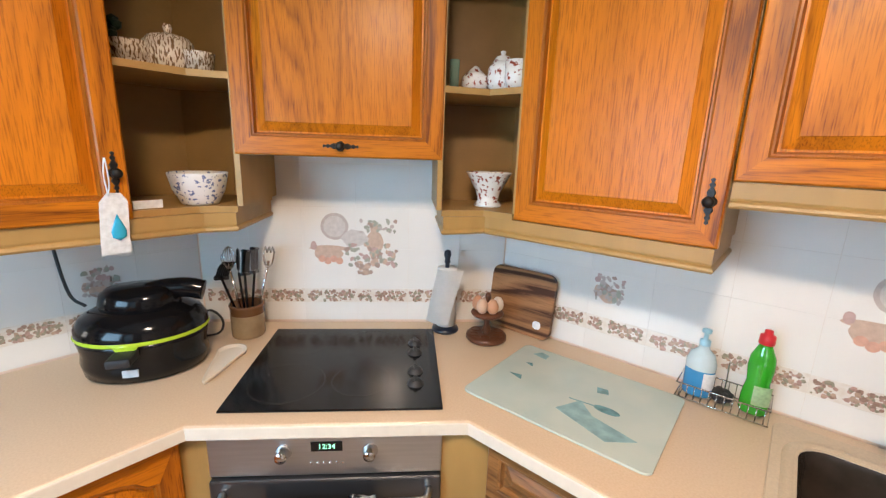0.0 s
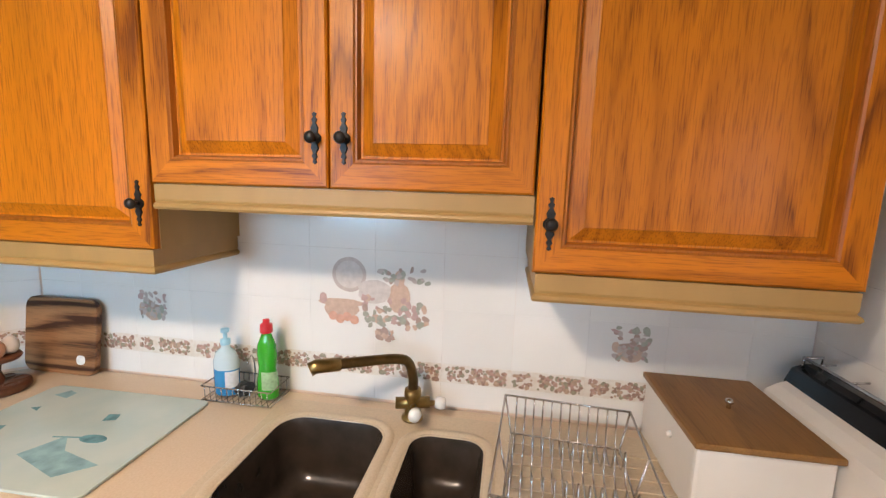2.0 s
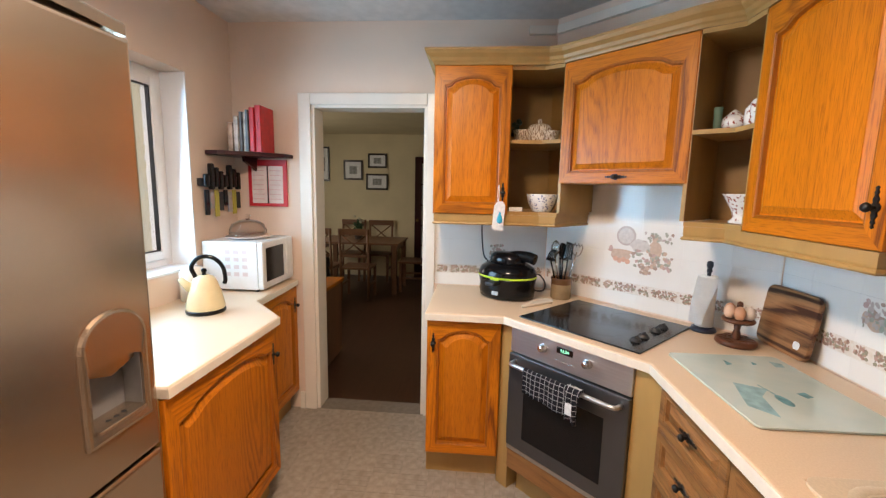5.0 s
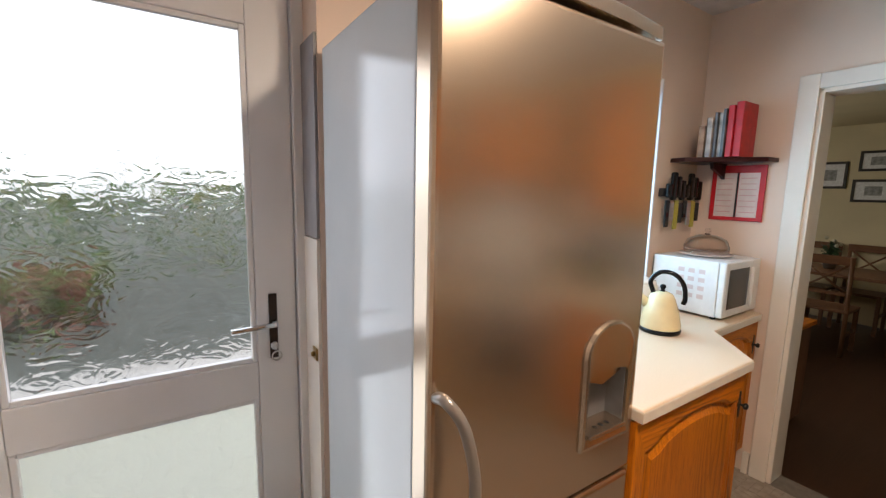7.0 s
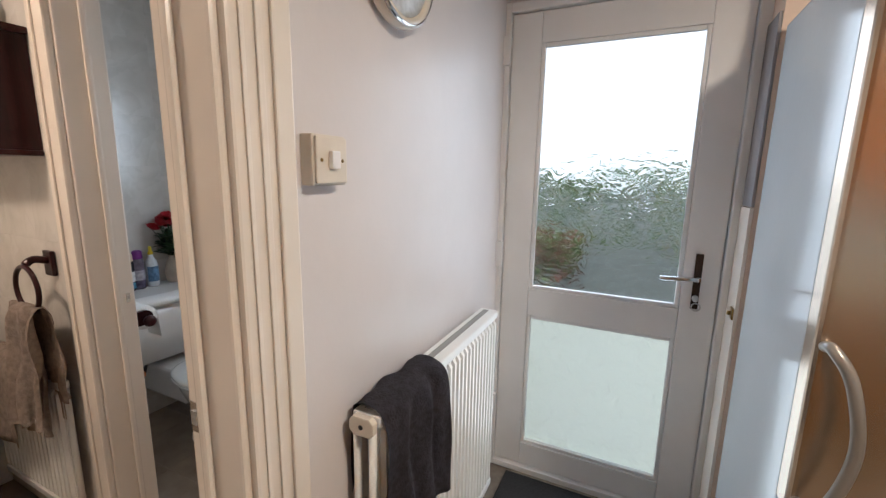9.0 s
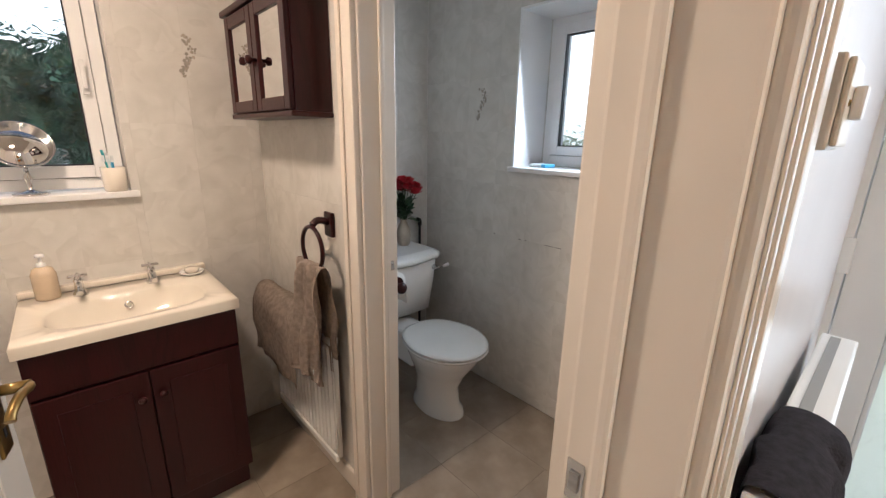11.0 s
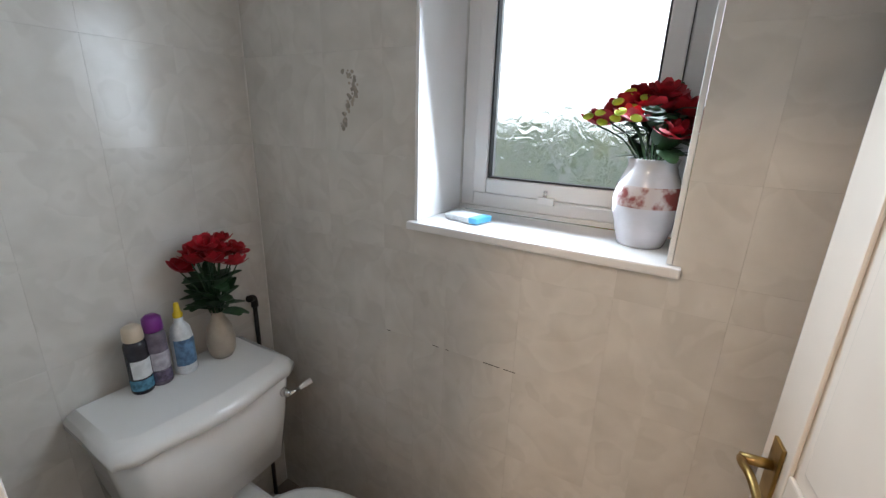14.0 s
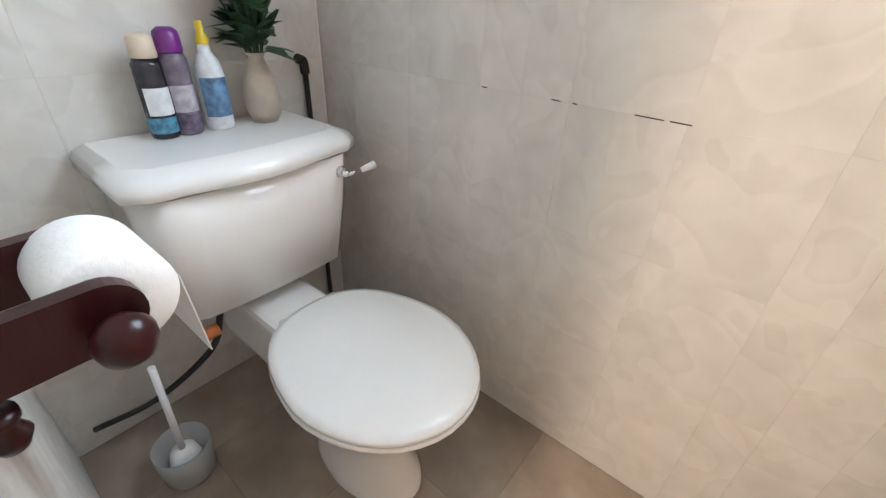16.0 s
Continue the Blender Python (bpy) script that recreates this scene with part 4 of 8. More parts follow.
def worktop(outer, hole, label):
    bm = bmesh.new()

    def loop(pts, z):
        vs = [bm.verts.new((x, y, z)) for x, y in pts]
        return vs, [bm.edges.new((vs[i], vs[(i + 1) % len(vs)])) for i in range(len(vs))]
    vo, eo = loop(outer, H)
    es = list(eo)
    if hole:
        vh, eh = loop(hole, H)
        es += eh
    r = bmesh.ops.triangle_fill(bm, use_beauty=True, edges=es)
    top = [g for g in r["geom"] if isinstance(g, bmesh.types.BMFace)]
    ex = bmesh.ops.extrude_face_region(bm, geom=top)
    bmesh.ops.translate(bm, verts=[g for g in ex["geom"] if isinstance(g, bmesh.types.BMVert)], vec=(0, 0, -0.038))
    bmesh.ops.recalc_face_normals(bm, faces=bm.faces)
    rim = [e for e in bm.edges if all(abs(v.co.z - H) < 1e-5 for v in e.verts) and len(e.link_faces) == 2 and any(abs(f.normal.z) < 0.5 for f in e.link_faces)]
    bmesh.ops.bevel(bm, geom=rim, offset=0.009, segments=3, profile=0.5, affect='EDGES', clamp_overlap=True)
    for f in bm.faces:
        f.material_index = 0 if f.normal.z > 0.5 else 1
    return tagged(link("worktop", bm, [worktop_mat, edge_mat]), label, "worktop")


x0, y0, x1, y1 = SINK
worktop([(W + 0.008, 0.425), (WF - 0.004, 0.425), (WF, WF + DF), (NF - DF, NF), (EX - 0.008, NF), (EX - 0.008, N - 0.008), (N - DG + 0.01, N - 0.008), (W + 0.008, W + DG - 0.01)],
        [(x0, y0), (x1, y0), (x1, y1), (x0, y1)], "cream speckled worktop with a pale edge under sink and hob")


def base_unit(m, w, label, fronts, depth=0.57, plinth=True, name="base_unit", timber=None):
    t = thing(name, m, label, "kitchen cabinet", "oak kitchen base units")
    s = 0.016
    zt = H - 0.04
    part("body", boxes((0.001, s, -depth, 0, 0.14, zt), (w - s, w - 0.001, -depth, 0, 0.14, zt), (s, w - s, -depth, 0, 0.14, 0.156), (s, w - s, -0.006, 0, 0.157, zt)), beech, t)
    if plinth:
        part("plinth", boxes((0, w, -depth + 0.045, -depth + 0.06, 0, 0.139)), beech, t)
    for f in fronts:
        a, b, z0, z1, arch, hd = f
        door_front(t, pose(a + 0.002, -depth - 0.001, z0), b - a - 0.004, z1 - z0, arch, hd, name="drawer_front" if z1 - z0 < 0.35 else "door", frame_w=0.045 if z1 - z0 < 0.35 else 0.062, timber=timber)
    return t


base_unit(M_WEST @ pose(0.432, -0.004, 0), 0.375, "oak base unit with an arched raised panel door beside the doorway", [(0, 0.375, 0.145, 0.865, 0.05, (0.032, 0.60))], depth=0.585)
# corner fillers either side of the oven, and the drawer stack
base_unit(pose(-0.02, N - 0.004, 0), 0.40, "oak base unit with a stack of drawers",
          [(0, 0.40, 0.70, 0.865, 0, (0.20, 0.08, 90)), (0, 0.40, 0.53, 0.697, 0, (0.20, 0.08, 90)), (0, 0.40, 0.345, 0.527, 0, (0.20, 0.09, 90)), (0, 0.40, 0.145, 0.342, 0, (0.20, 0.09, 90))], depth=0.575, timber=[oak_low_shade, oak_low_shade, oak_low_shade])
base_unit(pose(0.382, N - 0.004, 0), 0.50, "oak base unit with an arched door under the sink", [(0, 0.50, 0.145, 0.865, 0.05, (0.46, 0.60))], depth=0.575, timber=[oak_low_shade_z, oak_low_shade, oak_low_shade_z])
base_unit(pose(0.884, N - 0.004, 0), 0.50, "oak base unit with an arched door under the sink", [(0, 0.50, 0.145, 0.865, 0.05, (0.04, 0.60))], depth=0.575, timber=[oak_low_shade_z, oak_low_shade, oak_low_shade_z])
base_unit(pose(1.386, N - 0.004, 0), 0.52, "oak base unit with an arched door under the drainer", [(0, 0.52, 0.145, 0.865, 0.05, (0.04, 0.60))], depth=0.575, timber=[oak_low_shade_z, oak_low_shade, oak_low_shade_z])

# built-in oven across the corner
OD = (DG - DF) / math.sqrt(2)
ov = thing("oven", M_DIAG @ pose(DIAG_LEN / 2, -OD + 0.03, 0), "black and steel built-in electric oven under the hob", "oven")
part("housing", boxes((-0.285, 0.285, 0.012, 0.45, 0.25, 0.862)), black_matt, ov)
part("control_panel", boxes((-0.297, 0.297, -0.008, 0.011, 0.745, 0.868), bevel=0.004), mat("oven_steel", (0.64, 0.645, 0.65), 0.40, metal=1.0, vary=0.08, scale=120, stretch=(0.05, 1, 1)), ov, "brushed steel control panel")
part("door", boxes((-0.297, 0.297, -0.018, 0.011, 0.262, 0.738), bevel=0.006), mat("tinted_oven_glass", (0.026, 0.027, 0.030), 0.32, vary=0.2, scale=10, spec=0.9, coat=0.4), ov, "black glass oven door")
part("door_trim", boxes((-0.297, 0.297, -0.012, 0.011, 0.238, 0.2595), bevel=0.003), steel, ov)
part("display", boxes((-0.040, 0.040, -0.0095, -0.0082, 0.817, 0.845)), black_glass, ov)
digit_mat = bpy.data.materials.new("clock_digits")
digit_mat.use_nodes = True
db = digit_mat.node_tree.nodes["Principled BSDF"]
db.inputs["Base Color"].default_value = (0.2, 0.9, 0.5, 1)
db.inputs["Emission Color"].default_value = (0.35, 1.0, 0.6, 1)
db.inputs["Emission Strength"].default_value = 1.6


def words(text, size, material, parent, m, label="", name="lettering"):
    cu = bpy.data.curves.new(name, 'FONT')
    cu.body, cu.size, cu.extrude = text, size, 0.0004
    cu.align_x, cu.align_y = 'CENTER', 'CENTER'
    tmp = bpy.data.objects.new("tmp", cu)
    scene.collection.objects.link(tmp)
    me = bpy.data.meshes.new_from_object(tmp.evaluated_get(bpy.context.evaluated_depsgraph_get()))
    bpy.data.objects.remove(tmp)
    bpy.data.curves.remove(cu)
    me.materials.clear()
    me.materials.append(material)
    ob = new(name, me)
    ob.matrix_basis = m
    ob.parent = parent
    return tagged(ob, label) if label else ob


words("12:34", 0.020, digit_mat, ov, pose(0, -0.0102, 0.831, 90), "green clock digits")
for x in (-0.11, 0.11):
    part("knob", lathe([(0, 0), (0.021, 0), (0.019, 0.006), (0.016, 0.022), (0.0145, 0.026), (0, 0.027)], 20, m=pose(x, -0.008, 0.815, 90)), chrome, ov, "steel knob")
for k in range(6):
    part("button", lathe([(0, 0), (0.004, 0), (0.0035, 0.002), (0, 0.0025)], 8, m=pose(-0.04 + k * 0.016, -0.008, 0.782, 90)), chrome, ov)
bm = tube(smooth_line([(-0.265, -0.018, 0.70), (-0.255, -0.052, 0.70), (-0.2, -0.058, 0.70), (0, -0.060, 0.70), (0.2, -0.058, 0.70), (0.255, -0.052, 0.70), (0.265, -0.018, 0.70)]), 0.010, 10)
part("handle", bm, steel, ov, "steel bar handle")
part("inner_window", boxes((-0.20, 0.20, -0.0195, -0.0185, 0.33, 0.62)), black_plastic, ov)
part("plinth_panel", boxes((-0.297, 0.297, -0.004, 0.011, 0.13, 0.235), bevel=0.003), oak_low_shade, ov)
part("plinth", boxes((-0.27, 0.27, 0.05, 0.065, 0.0, 0.129)), beech, ov)
for sx in (-1, 1):
    part("filler", boxes((sx * 0.30 - 0.0015 if sx > 0 else -0.325, 0.325 if sx > 0 else -0.2985, 0.004, 0.03, 0.13, 0.866)), beech, ov)

# posts filling the corners beside the oven
for pts in ([tuple((M_DIAG @ Vector((DIAG_LEN / 2 + 0.299, -OD + 0.034, 0))).xy), (-0.021, N - 0.004 - 0.577), (-0.021, N - 0.10), tuple((M_DIAG @ Vector((DIAG_LEN / 2 + 0.299, -0.2, 0))).xy)],
            [tuple((M_DIAG @ Vector((DIAG_LEN / 2 - 0.299, -OD + 0.034, 0))).xy), tuple((M_DIAG @ Vector((DIAG_LEN / 2 - 0.299, -0.2, 0))).xy), (W + 0.10, 0.808), (W + 0.004 + 0.587, 0.808)]):
    cp_ = thing("corner_post", pose(0, 0, 0), "tan wood corner post beside the oven", "corner post")
    part("panel", prism(pts, 0.0, H - 0.0395), beech, cp_)

# hob
hob = thing("hob", M_DIAG @ pose(DIAG_LEN / 2 + 0.01, -(DG - 1.79) / math.sqrt(2) + 0.005, H + 0.0005), "black glass electric hob with four knobs", "hob")
part("glass_top", boxes((-0.29, 0.29, -0.255, 0.255, 0, 0.006), bevel=0.003), black_glass, hob)
ring_mat = mat("hob_ring", (0.015, 0.015, 0.016), 0.15)
for x, y, r in ((-0.15, -0.12, 0.105), (-0.16, 0.13, 0.08), (0.07, 0.13, 0.10), (0.06, -0.11, 0.085)):
    part("cooking_zone", lathe([(r - 0.002, 0.0061), (r, 0.0066), (r + 0.002, 0.0061)], 40, m=pose(x, y, 0)), ring_mat, hob)
for y in (-0.135, -0.065, 0.055, 0.125):
    k = part("knob", lathe([(0, 0.006), (0.024, 0.006), (0.024, 0.009), (0.019, 0.012), (0.018, 0.018), (0.014, 0.020), (0, 0.020)], 22, m=pose(0.218, y, 0)), black_matt, hob)
    part("knob_grip", boxes((0.213, 0.223, y - 0.017, y + 0.017, 0.0202, 0.025), bevel=0.003), black_matt, k)

# ---- fridge freezer ----
fr = thing("fridge_freezer", pose(0.317, -0.26, 0), "tall silver fridge freezer with a water dispenser", "fridge")
FW = 0.678
part("body", boxes((0.006, FW - 0.002, -0.62, -0.066, 0.02, 1.90), bevel=0.006), fridge_side, fr, "pale grey side panels")
part("freezer_door", boxes((0, FW, -0.060, 0, 0.06, 0.728), bevel=0.014, seg=3), silver_paint, fr, "silver freezer door")
part("door_seal", boxes((0.01, FW - 0.01, -0.0655, -0.0605, 0.08, 1.88)), black_matt, fr)
bm = prism([(0, -0.06), (FW, -0.06), (FW, -0.012), (FW * 0.75, 0.006), (FW * 0.5, 0.012), (FW * 0.25, 0.006), (0, -0.012)], 1.892, 1.925, 0.006)
part("top_trim", bm, silver_paint, fr)
grey_plastic = mat("grey_plastic", (0.27, 0.25, 0.23), 0.3, metal=0.4, vary=0.05, scale=10)
DXC, DHW, DZ0, DZ1 = 0.135, 0.080, 0.885, 1.065   # the dispenser's recess


def fridge_door():
    bm = at_frame(slab_wall(-FW, 0, 0.737, 1.885, 0.060, [(-DXC - DHW, -DXC + DHW, DZ0, DZ1)]), pose(0, 0, 0, 0, 0, 180))
    bmesh.ops.remove_doubles(bm, verts=bm.verts, dist=1e-5)
    rim = []
    for e in bm.edges:
        p, q = (v.co for v in e.verts)
        if abs(p.y) < 1e-5 and abs(q.y) < 1e-5:
            for k, side in ((0, 0.0), (0, FW), (2, 0.737), (2, 1.885)):
                if abs(p[k] - side) < 1e-5 and abs(q[k] - side) < 1e-5:
                    rim.append(e)
    bmesh.ops.bevel(bm, geom=rim, offset=0.014, segments=3, profile=0.5, affect='EDGES', clamp_overlap=True)
    bmesh.ops.recalc_face_normals(bm, faces=bm.faces)
    return part("door", bm, silver_paint, fr, "silver fridge door")


def dispenser():
    bm = bmesh.new()
    hw = 0.100
    arch = [(DXC + hw * math.cos(k * math.pi / 12), 1.105 + 0.085 * math.sin(k * math.pi / 12)) for k in range(13)]
    out = [(DXC - hw, 0.856), (DXC + hw, 0.856)] + arch
    lip = [(DXC + DHW * math.cos(k * math.pi / 12), DZ1 - 0.025 + 0.020 * math.sin(k * math.pi / 12)) for k in range(13)]
    inn = [(DXC - DHW, DZ0 + 0.002), (DXC + DHW, DZ0 + 0.002)] + lip
    n = len(out)
    rows = [[bm.verts.new((x, 0.0006, z)) for x, z in out], [bm.verts.new((DXC + (x - DXC) * 0.97, 0.009, 1.03 + (z - 1.03) * 0.98)) for x, z in out],
            [bm.verts.new((DXC + (x - DXC) * 0.90, 0.010, 1.03 + (z - 1.03) * 0.94)) for x, z in out], [bm.verts.new((x, 0.006, z)) for x, z in inn],
            [bm.verts.new((x, -0.012, z)) for x, z in inn]]
    for p, q in zip(rows, rows[1:]):
        for k in range(n):
            bm.faces.new((p[k], p[(k + 1) % n], q[(k + 1) % n], q[k]))
    bmesh.ops.recalc_face_normals(bm, faces=bm.faces)
    dp = part("water_dispenser", bm, silver_paint, fr, "silver water dispenser surround")
    a, b = DXC - DHW + 0.001, DXC + DHW - 0.001
    part("recess", boxes((a, b, -0.058, -0.054, DZ0, DZ1), (a, a + 0.003, -0.0535, -0.001, DZ0, DZ1), (b - 0.003, b, -0.0535, -0.001, DZ0, DZ1), (a + 0.0035, b - 0.0035, -0.0535, -0.001, DZ1 - 0.004, DZ1)),
         mat("recess_grey", (0.16, 0.165, 0.175), 0.35, vary=0.2, scale=20), dp, "grey plastic recess")
    part("hood", side_sweep([(a + 0.004, DZ1 - 0.005), (a + 0.004, DZ1 - 0.030), (DXC, DZ1 - 0.055), (b - 0.004, DZ1 - 0.030), (b - 0.004, DZ1 - 0.005)], -0.050, -0.014), silver_paint, dp, "silver hood over the spout")
    part("drip_tray", boxes((a + 0.004, b - 0.004, -0.053, 0.016, DZ0 + 0.0025, DZ0 + 0.014), bevel=0.004), silver_paint, dp)
    for x in (-0.024, 0.0, 0.024):
        part("drain_hole", lathe([(0, DZ0 + 0.0142), (0.007, DZ0 + 0.0143), (0, DZ0 + 0.0146)], 10, m=pose(DXC + x, -0.010, 0)), black_matt, dp)


fridge_door()
dispenser()
for z0, z1 in ((0.77, 1.12), (0.33, 0.69)):
    bm = tube(smooth_line([(FW - 0.016, -0.002, z1), (FW - 0.018, 0.035, z1 + 0.004), (FW - 0.045, 0.058, z1 - 0.05), (FW - 0.065, 0.066, (z0 + z1) / 2), (FW - 0.045, 0.058, z0 + 0.05), (FW - 0.018, 0.03, z0), (FW - 0.016, -0.002, z0)]), 0.0115, 10)
    part("handle", bm, grey_plastic, fr, "curved grey door handle")

# south worktop, stepping back towards the doorway
worktop([(0.31, S + 0.004), (0.31, -0.235), (-0.40, -0.235), (-0.64, -0.475), (W + 0.022, -0.49), (W + 0.004, S + 0.004)], None, "cream worktop with a cut corner under the microwave")
base_unit(pose(0.312, S + 0.004, 0, 0, 0, 180), 0.70, "oak base unit with an arched door beside the fridge", [(0, 0.70, 0.145, 0.865, 0.05, (0.66, 0.60))], depth=0.625)
sb = base_unit(pose(-0.645, S + 0.004, 0, 0, 0, 180), 0.53, "narrow-depth oak base unit with an arched door beside the doorway", [(0, 0.53, 0.145, 0.865, 0.05, (0.49, 0.60))], depth=0.375)


# ---- things on the north run ----
def rrect(x0, x1, y0, y1, r, n=5):
    out = []
    for cx, cy, a0 in ((x1 - r, y0 + r, -90), (x1 - r, y1 - r, 0), (x0 + r, y1 - r, 90), (x0 + r, y0 + r, 180)):
        for k in range(n + 1):
            a = radians(a0 + 90 * k / n)
            out.append((cx + r * math.cos(a), cy + r * math.sin(a)))
    return out


def loft(loops, bm=None, cap_last=True, cap_first=False, smooth=True):
    """Skins equal loops of 3D points."""
    bm = bm or bmesh.new()
    rings = [[bm.verts.new(p) for p in lp] for lp in loops]
    n = len(rings[0])
    made = []
    for a, b in zip(rings, rings[1:]):
        for k in range(n):
            made.append(bm.faces.new((a[k], a[(k + 1) % n], b[(k + 1) % n], b[k])))
    for f in made:
        f.smooth = smooth
    if cap_last:
        made.append(bm.faces.new(rings[-1]))
    if cap_first:
        made.append(bm.faces.new(list(reversed(rings[0]))))
    bmesh.ops.recalc_face_normals(bm, faces=made)
    return bm


def lift(pts, z):
    return [(x, y, z) for x, y in pts]


def plate_with_holes(outer, holes, z, thick, bevel=0.003):
    bm = bmesh.new()
    es = []
    for pts in [outer] + holes:
        vs = [bm.verts.new((x, y, z)) for x, y in pts]
        es += [bm.edges.new((vs[i], vs[(i + 1) % len(vs)])) for i in range(len(vs))]
    r = bmesh.ops.triangle_fill(bm, use_beauty=True, edges=es)
    top = [g for g in r["geom"] if isinstance(g, bmesh.types.BMFace)]
    ex = bmesh.ops.extrude_face_region(bm, geom=top)
    bmesh.ops.translate(bm, verts=[g for g in ex["geom"] if isinstance(g, bmesh.types.BMVert)], vec=(0, 0, -thick))
    bmesh.ops.recalc_face_normals(bm, faces=bm.faces)
    rim = [e for e in bm.edges if all(abs(v.co.z - z) < 1e-5 for v in e.verts) and any(abs(f.normal.z) < 0.5 for f in e.link_faces)]
    bmesh.ops.bevel(bm, geom=rim, offset=bevel, segments=2, profile=0.5, affect='EDGES', clamp_overlap=True)
    return bm


sink_cream = mat("sink_cream", (0.58, 0.47, 0.33), 0.28, vary=0.1, scale=200, detail=2)
sink_dark = mat("sink_brown", (0.045, 0.034, 0.026), 0.22, vary=0.3, scale=20, rough_vary=0.08)
sk = thing("sink", pose(0, 0, H), "cream one and a half bowl sink with dark brown bowls", "sink")
B1, B2 = (0.577, 0.864, 1.435, 1.783), (0.935, 1.118, 1.50, 1.765)
part("surround", plate_with_holes(rrect(0.525, 1.872, 1.372, 1.862, 0.04), [rrect(*B1, 0.065), rrect(*B2, 0.05)], 0.007, 0.014), sink_cream, sk)
for (a, b, c, d), r, dep in ((B1, 0.065, 0.17), (B2, 0.05, 0.12)):
    lips = [lift(rrect(a - 0.030, b + 0.030, c - 0.030, d + 0.030, r + 0.03), 0.0072), lift(rrect(a - 0.024, b + 0.024, c - 0.024, d + 0.024, r + 0.024), 0.0115),
            lift(rrect(a - 0.010, b + 0.010, c - 0.010, d + 0.010, r + 0.01), 0.0105), lift(rrect(a - 0.002, b + 0.002, c - 0.002, d + 0.002, r), 0.004), lift(rrect(a - 0.001, b + 0.001, c - 0.001, d + 0.001, r), 0.001)]
    part("rim", loft(lips, cap_last=False), sink_cream, sk)
    lp = [lift(rrect(a, b, c, d, r), 0.004), lift(rrect(a + 0.006, b - 0.006, c + 0.006, d - 0.006, r), -0.02), lift(rrect(a + 0.014, b - 0.014, c + 0.014, d - 0.014, r), -dep * 0.75),
          lift(rrect(a + 0.03, b - 0.03, c + 0.03, d - 0.03, r * 0.8), -dep * 0.95), lift(rrect(a + 0.06, b - 0.06, c + 0.06, d - 0.06, r * 0.5), -dep)]
    bw_ = part("bowl", loft(lp), sink_dark, sk, "dark brown bowl")
    part("waste", lathe([(0.034, -dep + 0.001), (0.036, -dep + 0.004), (0.030, -dep + 0.005), (0.022, -dep + 0.002), (0, -dep + 0.002)], 20, m=pose((a + b) / 2, (c + d) / 2, 0)), steel, bw_, "steel waste")
for k in range(9):
    yy = 1.45 + k * 0.04
    part("drainer_rib", boxes((1.17, 1.83, yy, yy + 0.012, 0.0072, 0.0105), bevel=0.0015), sink_cream, sk)

tap = thing("mixer_tap", pose(0.915, 1.835, H + 0.007), "aged brass mixer tap with white ceramic levers", "tap")
part("base", lathe([(0, 0), (0.030, 0), (0.030, 0.006), (0.022, 0.012), (0.020, 0.06), (0.024, 0.066), (0.022, 0.085), (0, 0.088)], 20), brass, tap)
bm = tube(smooth_line([(0, 0, 0.08), (0, 0, 0.115), (-0.012, -0.008, 0.162), (-0.04, -0.028, 0.178), (-0.10, -0.068, 0.184), (-0.17, -0.115, 0.188)]), 0.0135, 12)
part("spout", bm, mat("dull_brass", (0.20, 0.135, 0.06), 0.35, metal=1.0, vary=0.3, scale=40), tap, "dull brass spout")
part("nozzle", tube([(-0.162, -0.110, 0.1875), (-0.21, -0.142, 0.190), (-0.222, -0.150, 0.184)], 0.0175, 12), brass, tap)
part("valve", tube([(-0.045, -0.012, 0.045), (0.045, 0.012, 0.045)], 0.016, 12), brass, tap)
for sx, dx, dy in ((1, 0.075, 0.012), (-1, 0.02, -0.06)):
    part("lever", tube([(0, 0, 0.045), (dx * 0.6, dy * 0.6, 0.045), (dx, dy, 0.045)], 0.0, 10, radii=[0.008, 0.008, 0.006]), brass, tap)
    part("lever_cap", lathe([(0, -0.014), (0.015, -0.013), (0.0175, 0), (0.015, 0.013), (0, 0.015)], 16, m=pose(dx, dy, 0.045, 90 if sx < 0 else 0, 90 if sx > 0 else 0)), ceramic, tap, "white ceramic cap")

wire = mat("chrome_wire", (0.62, 0.62, 0.62), 0.2, metal=1.0)


def dish_rack():
    t = thing("dish_rack", pose(1.138, 1.45, H + 0.0108, 0, 0, -4), "empty chrome wire dish rack on the drainer", "dish rack")
    w, d, h = 0.30, 0.365, 0.102
    for z, g in ((0.012, 0.02), (h, 0.0)):
        part("rim_wire", tube([(g, g, z), (w - g, g, z), (w - g, d - g, z), (g, d - g, z), (g, g, z)], 0.003, 6), wire, t)
    for x, y in ((0, 0), (w, 0), (w, d), (0, d), (0, d / 2), (w, d / 2)):
        gx, gy = (0.02 if x == 0 else -0.02), (0.02 if y == 0 else (-0.02 if y == d else 0))
        part("upright_wire", tube([(x, y, h), (x + gx, y + gy, 0.012), (x + gx, y + gy, 0)], 0.0025, 6), wire, t)
    for k in range(12):
        x = 0.03 + k * (w - 0.06) / 11
        part("plate_wire", tube(smooth_line([(x, 0.02, 0.012), (x, 0.09, 0.012), (x, 0.115, 0.07), (x, 0.14, 0.012), (x, 0.22, 0.012), (x, 0.245, 0.07), (x, 0.27, 0.012), (x, d - 0.02, 0.012), (x, d - 0.003, h)], 4), 0.0022, 5), wire, t)


dish_rack()

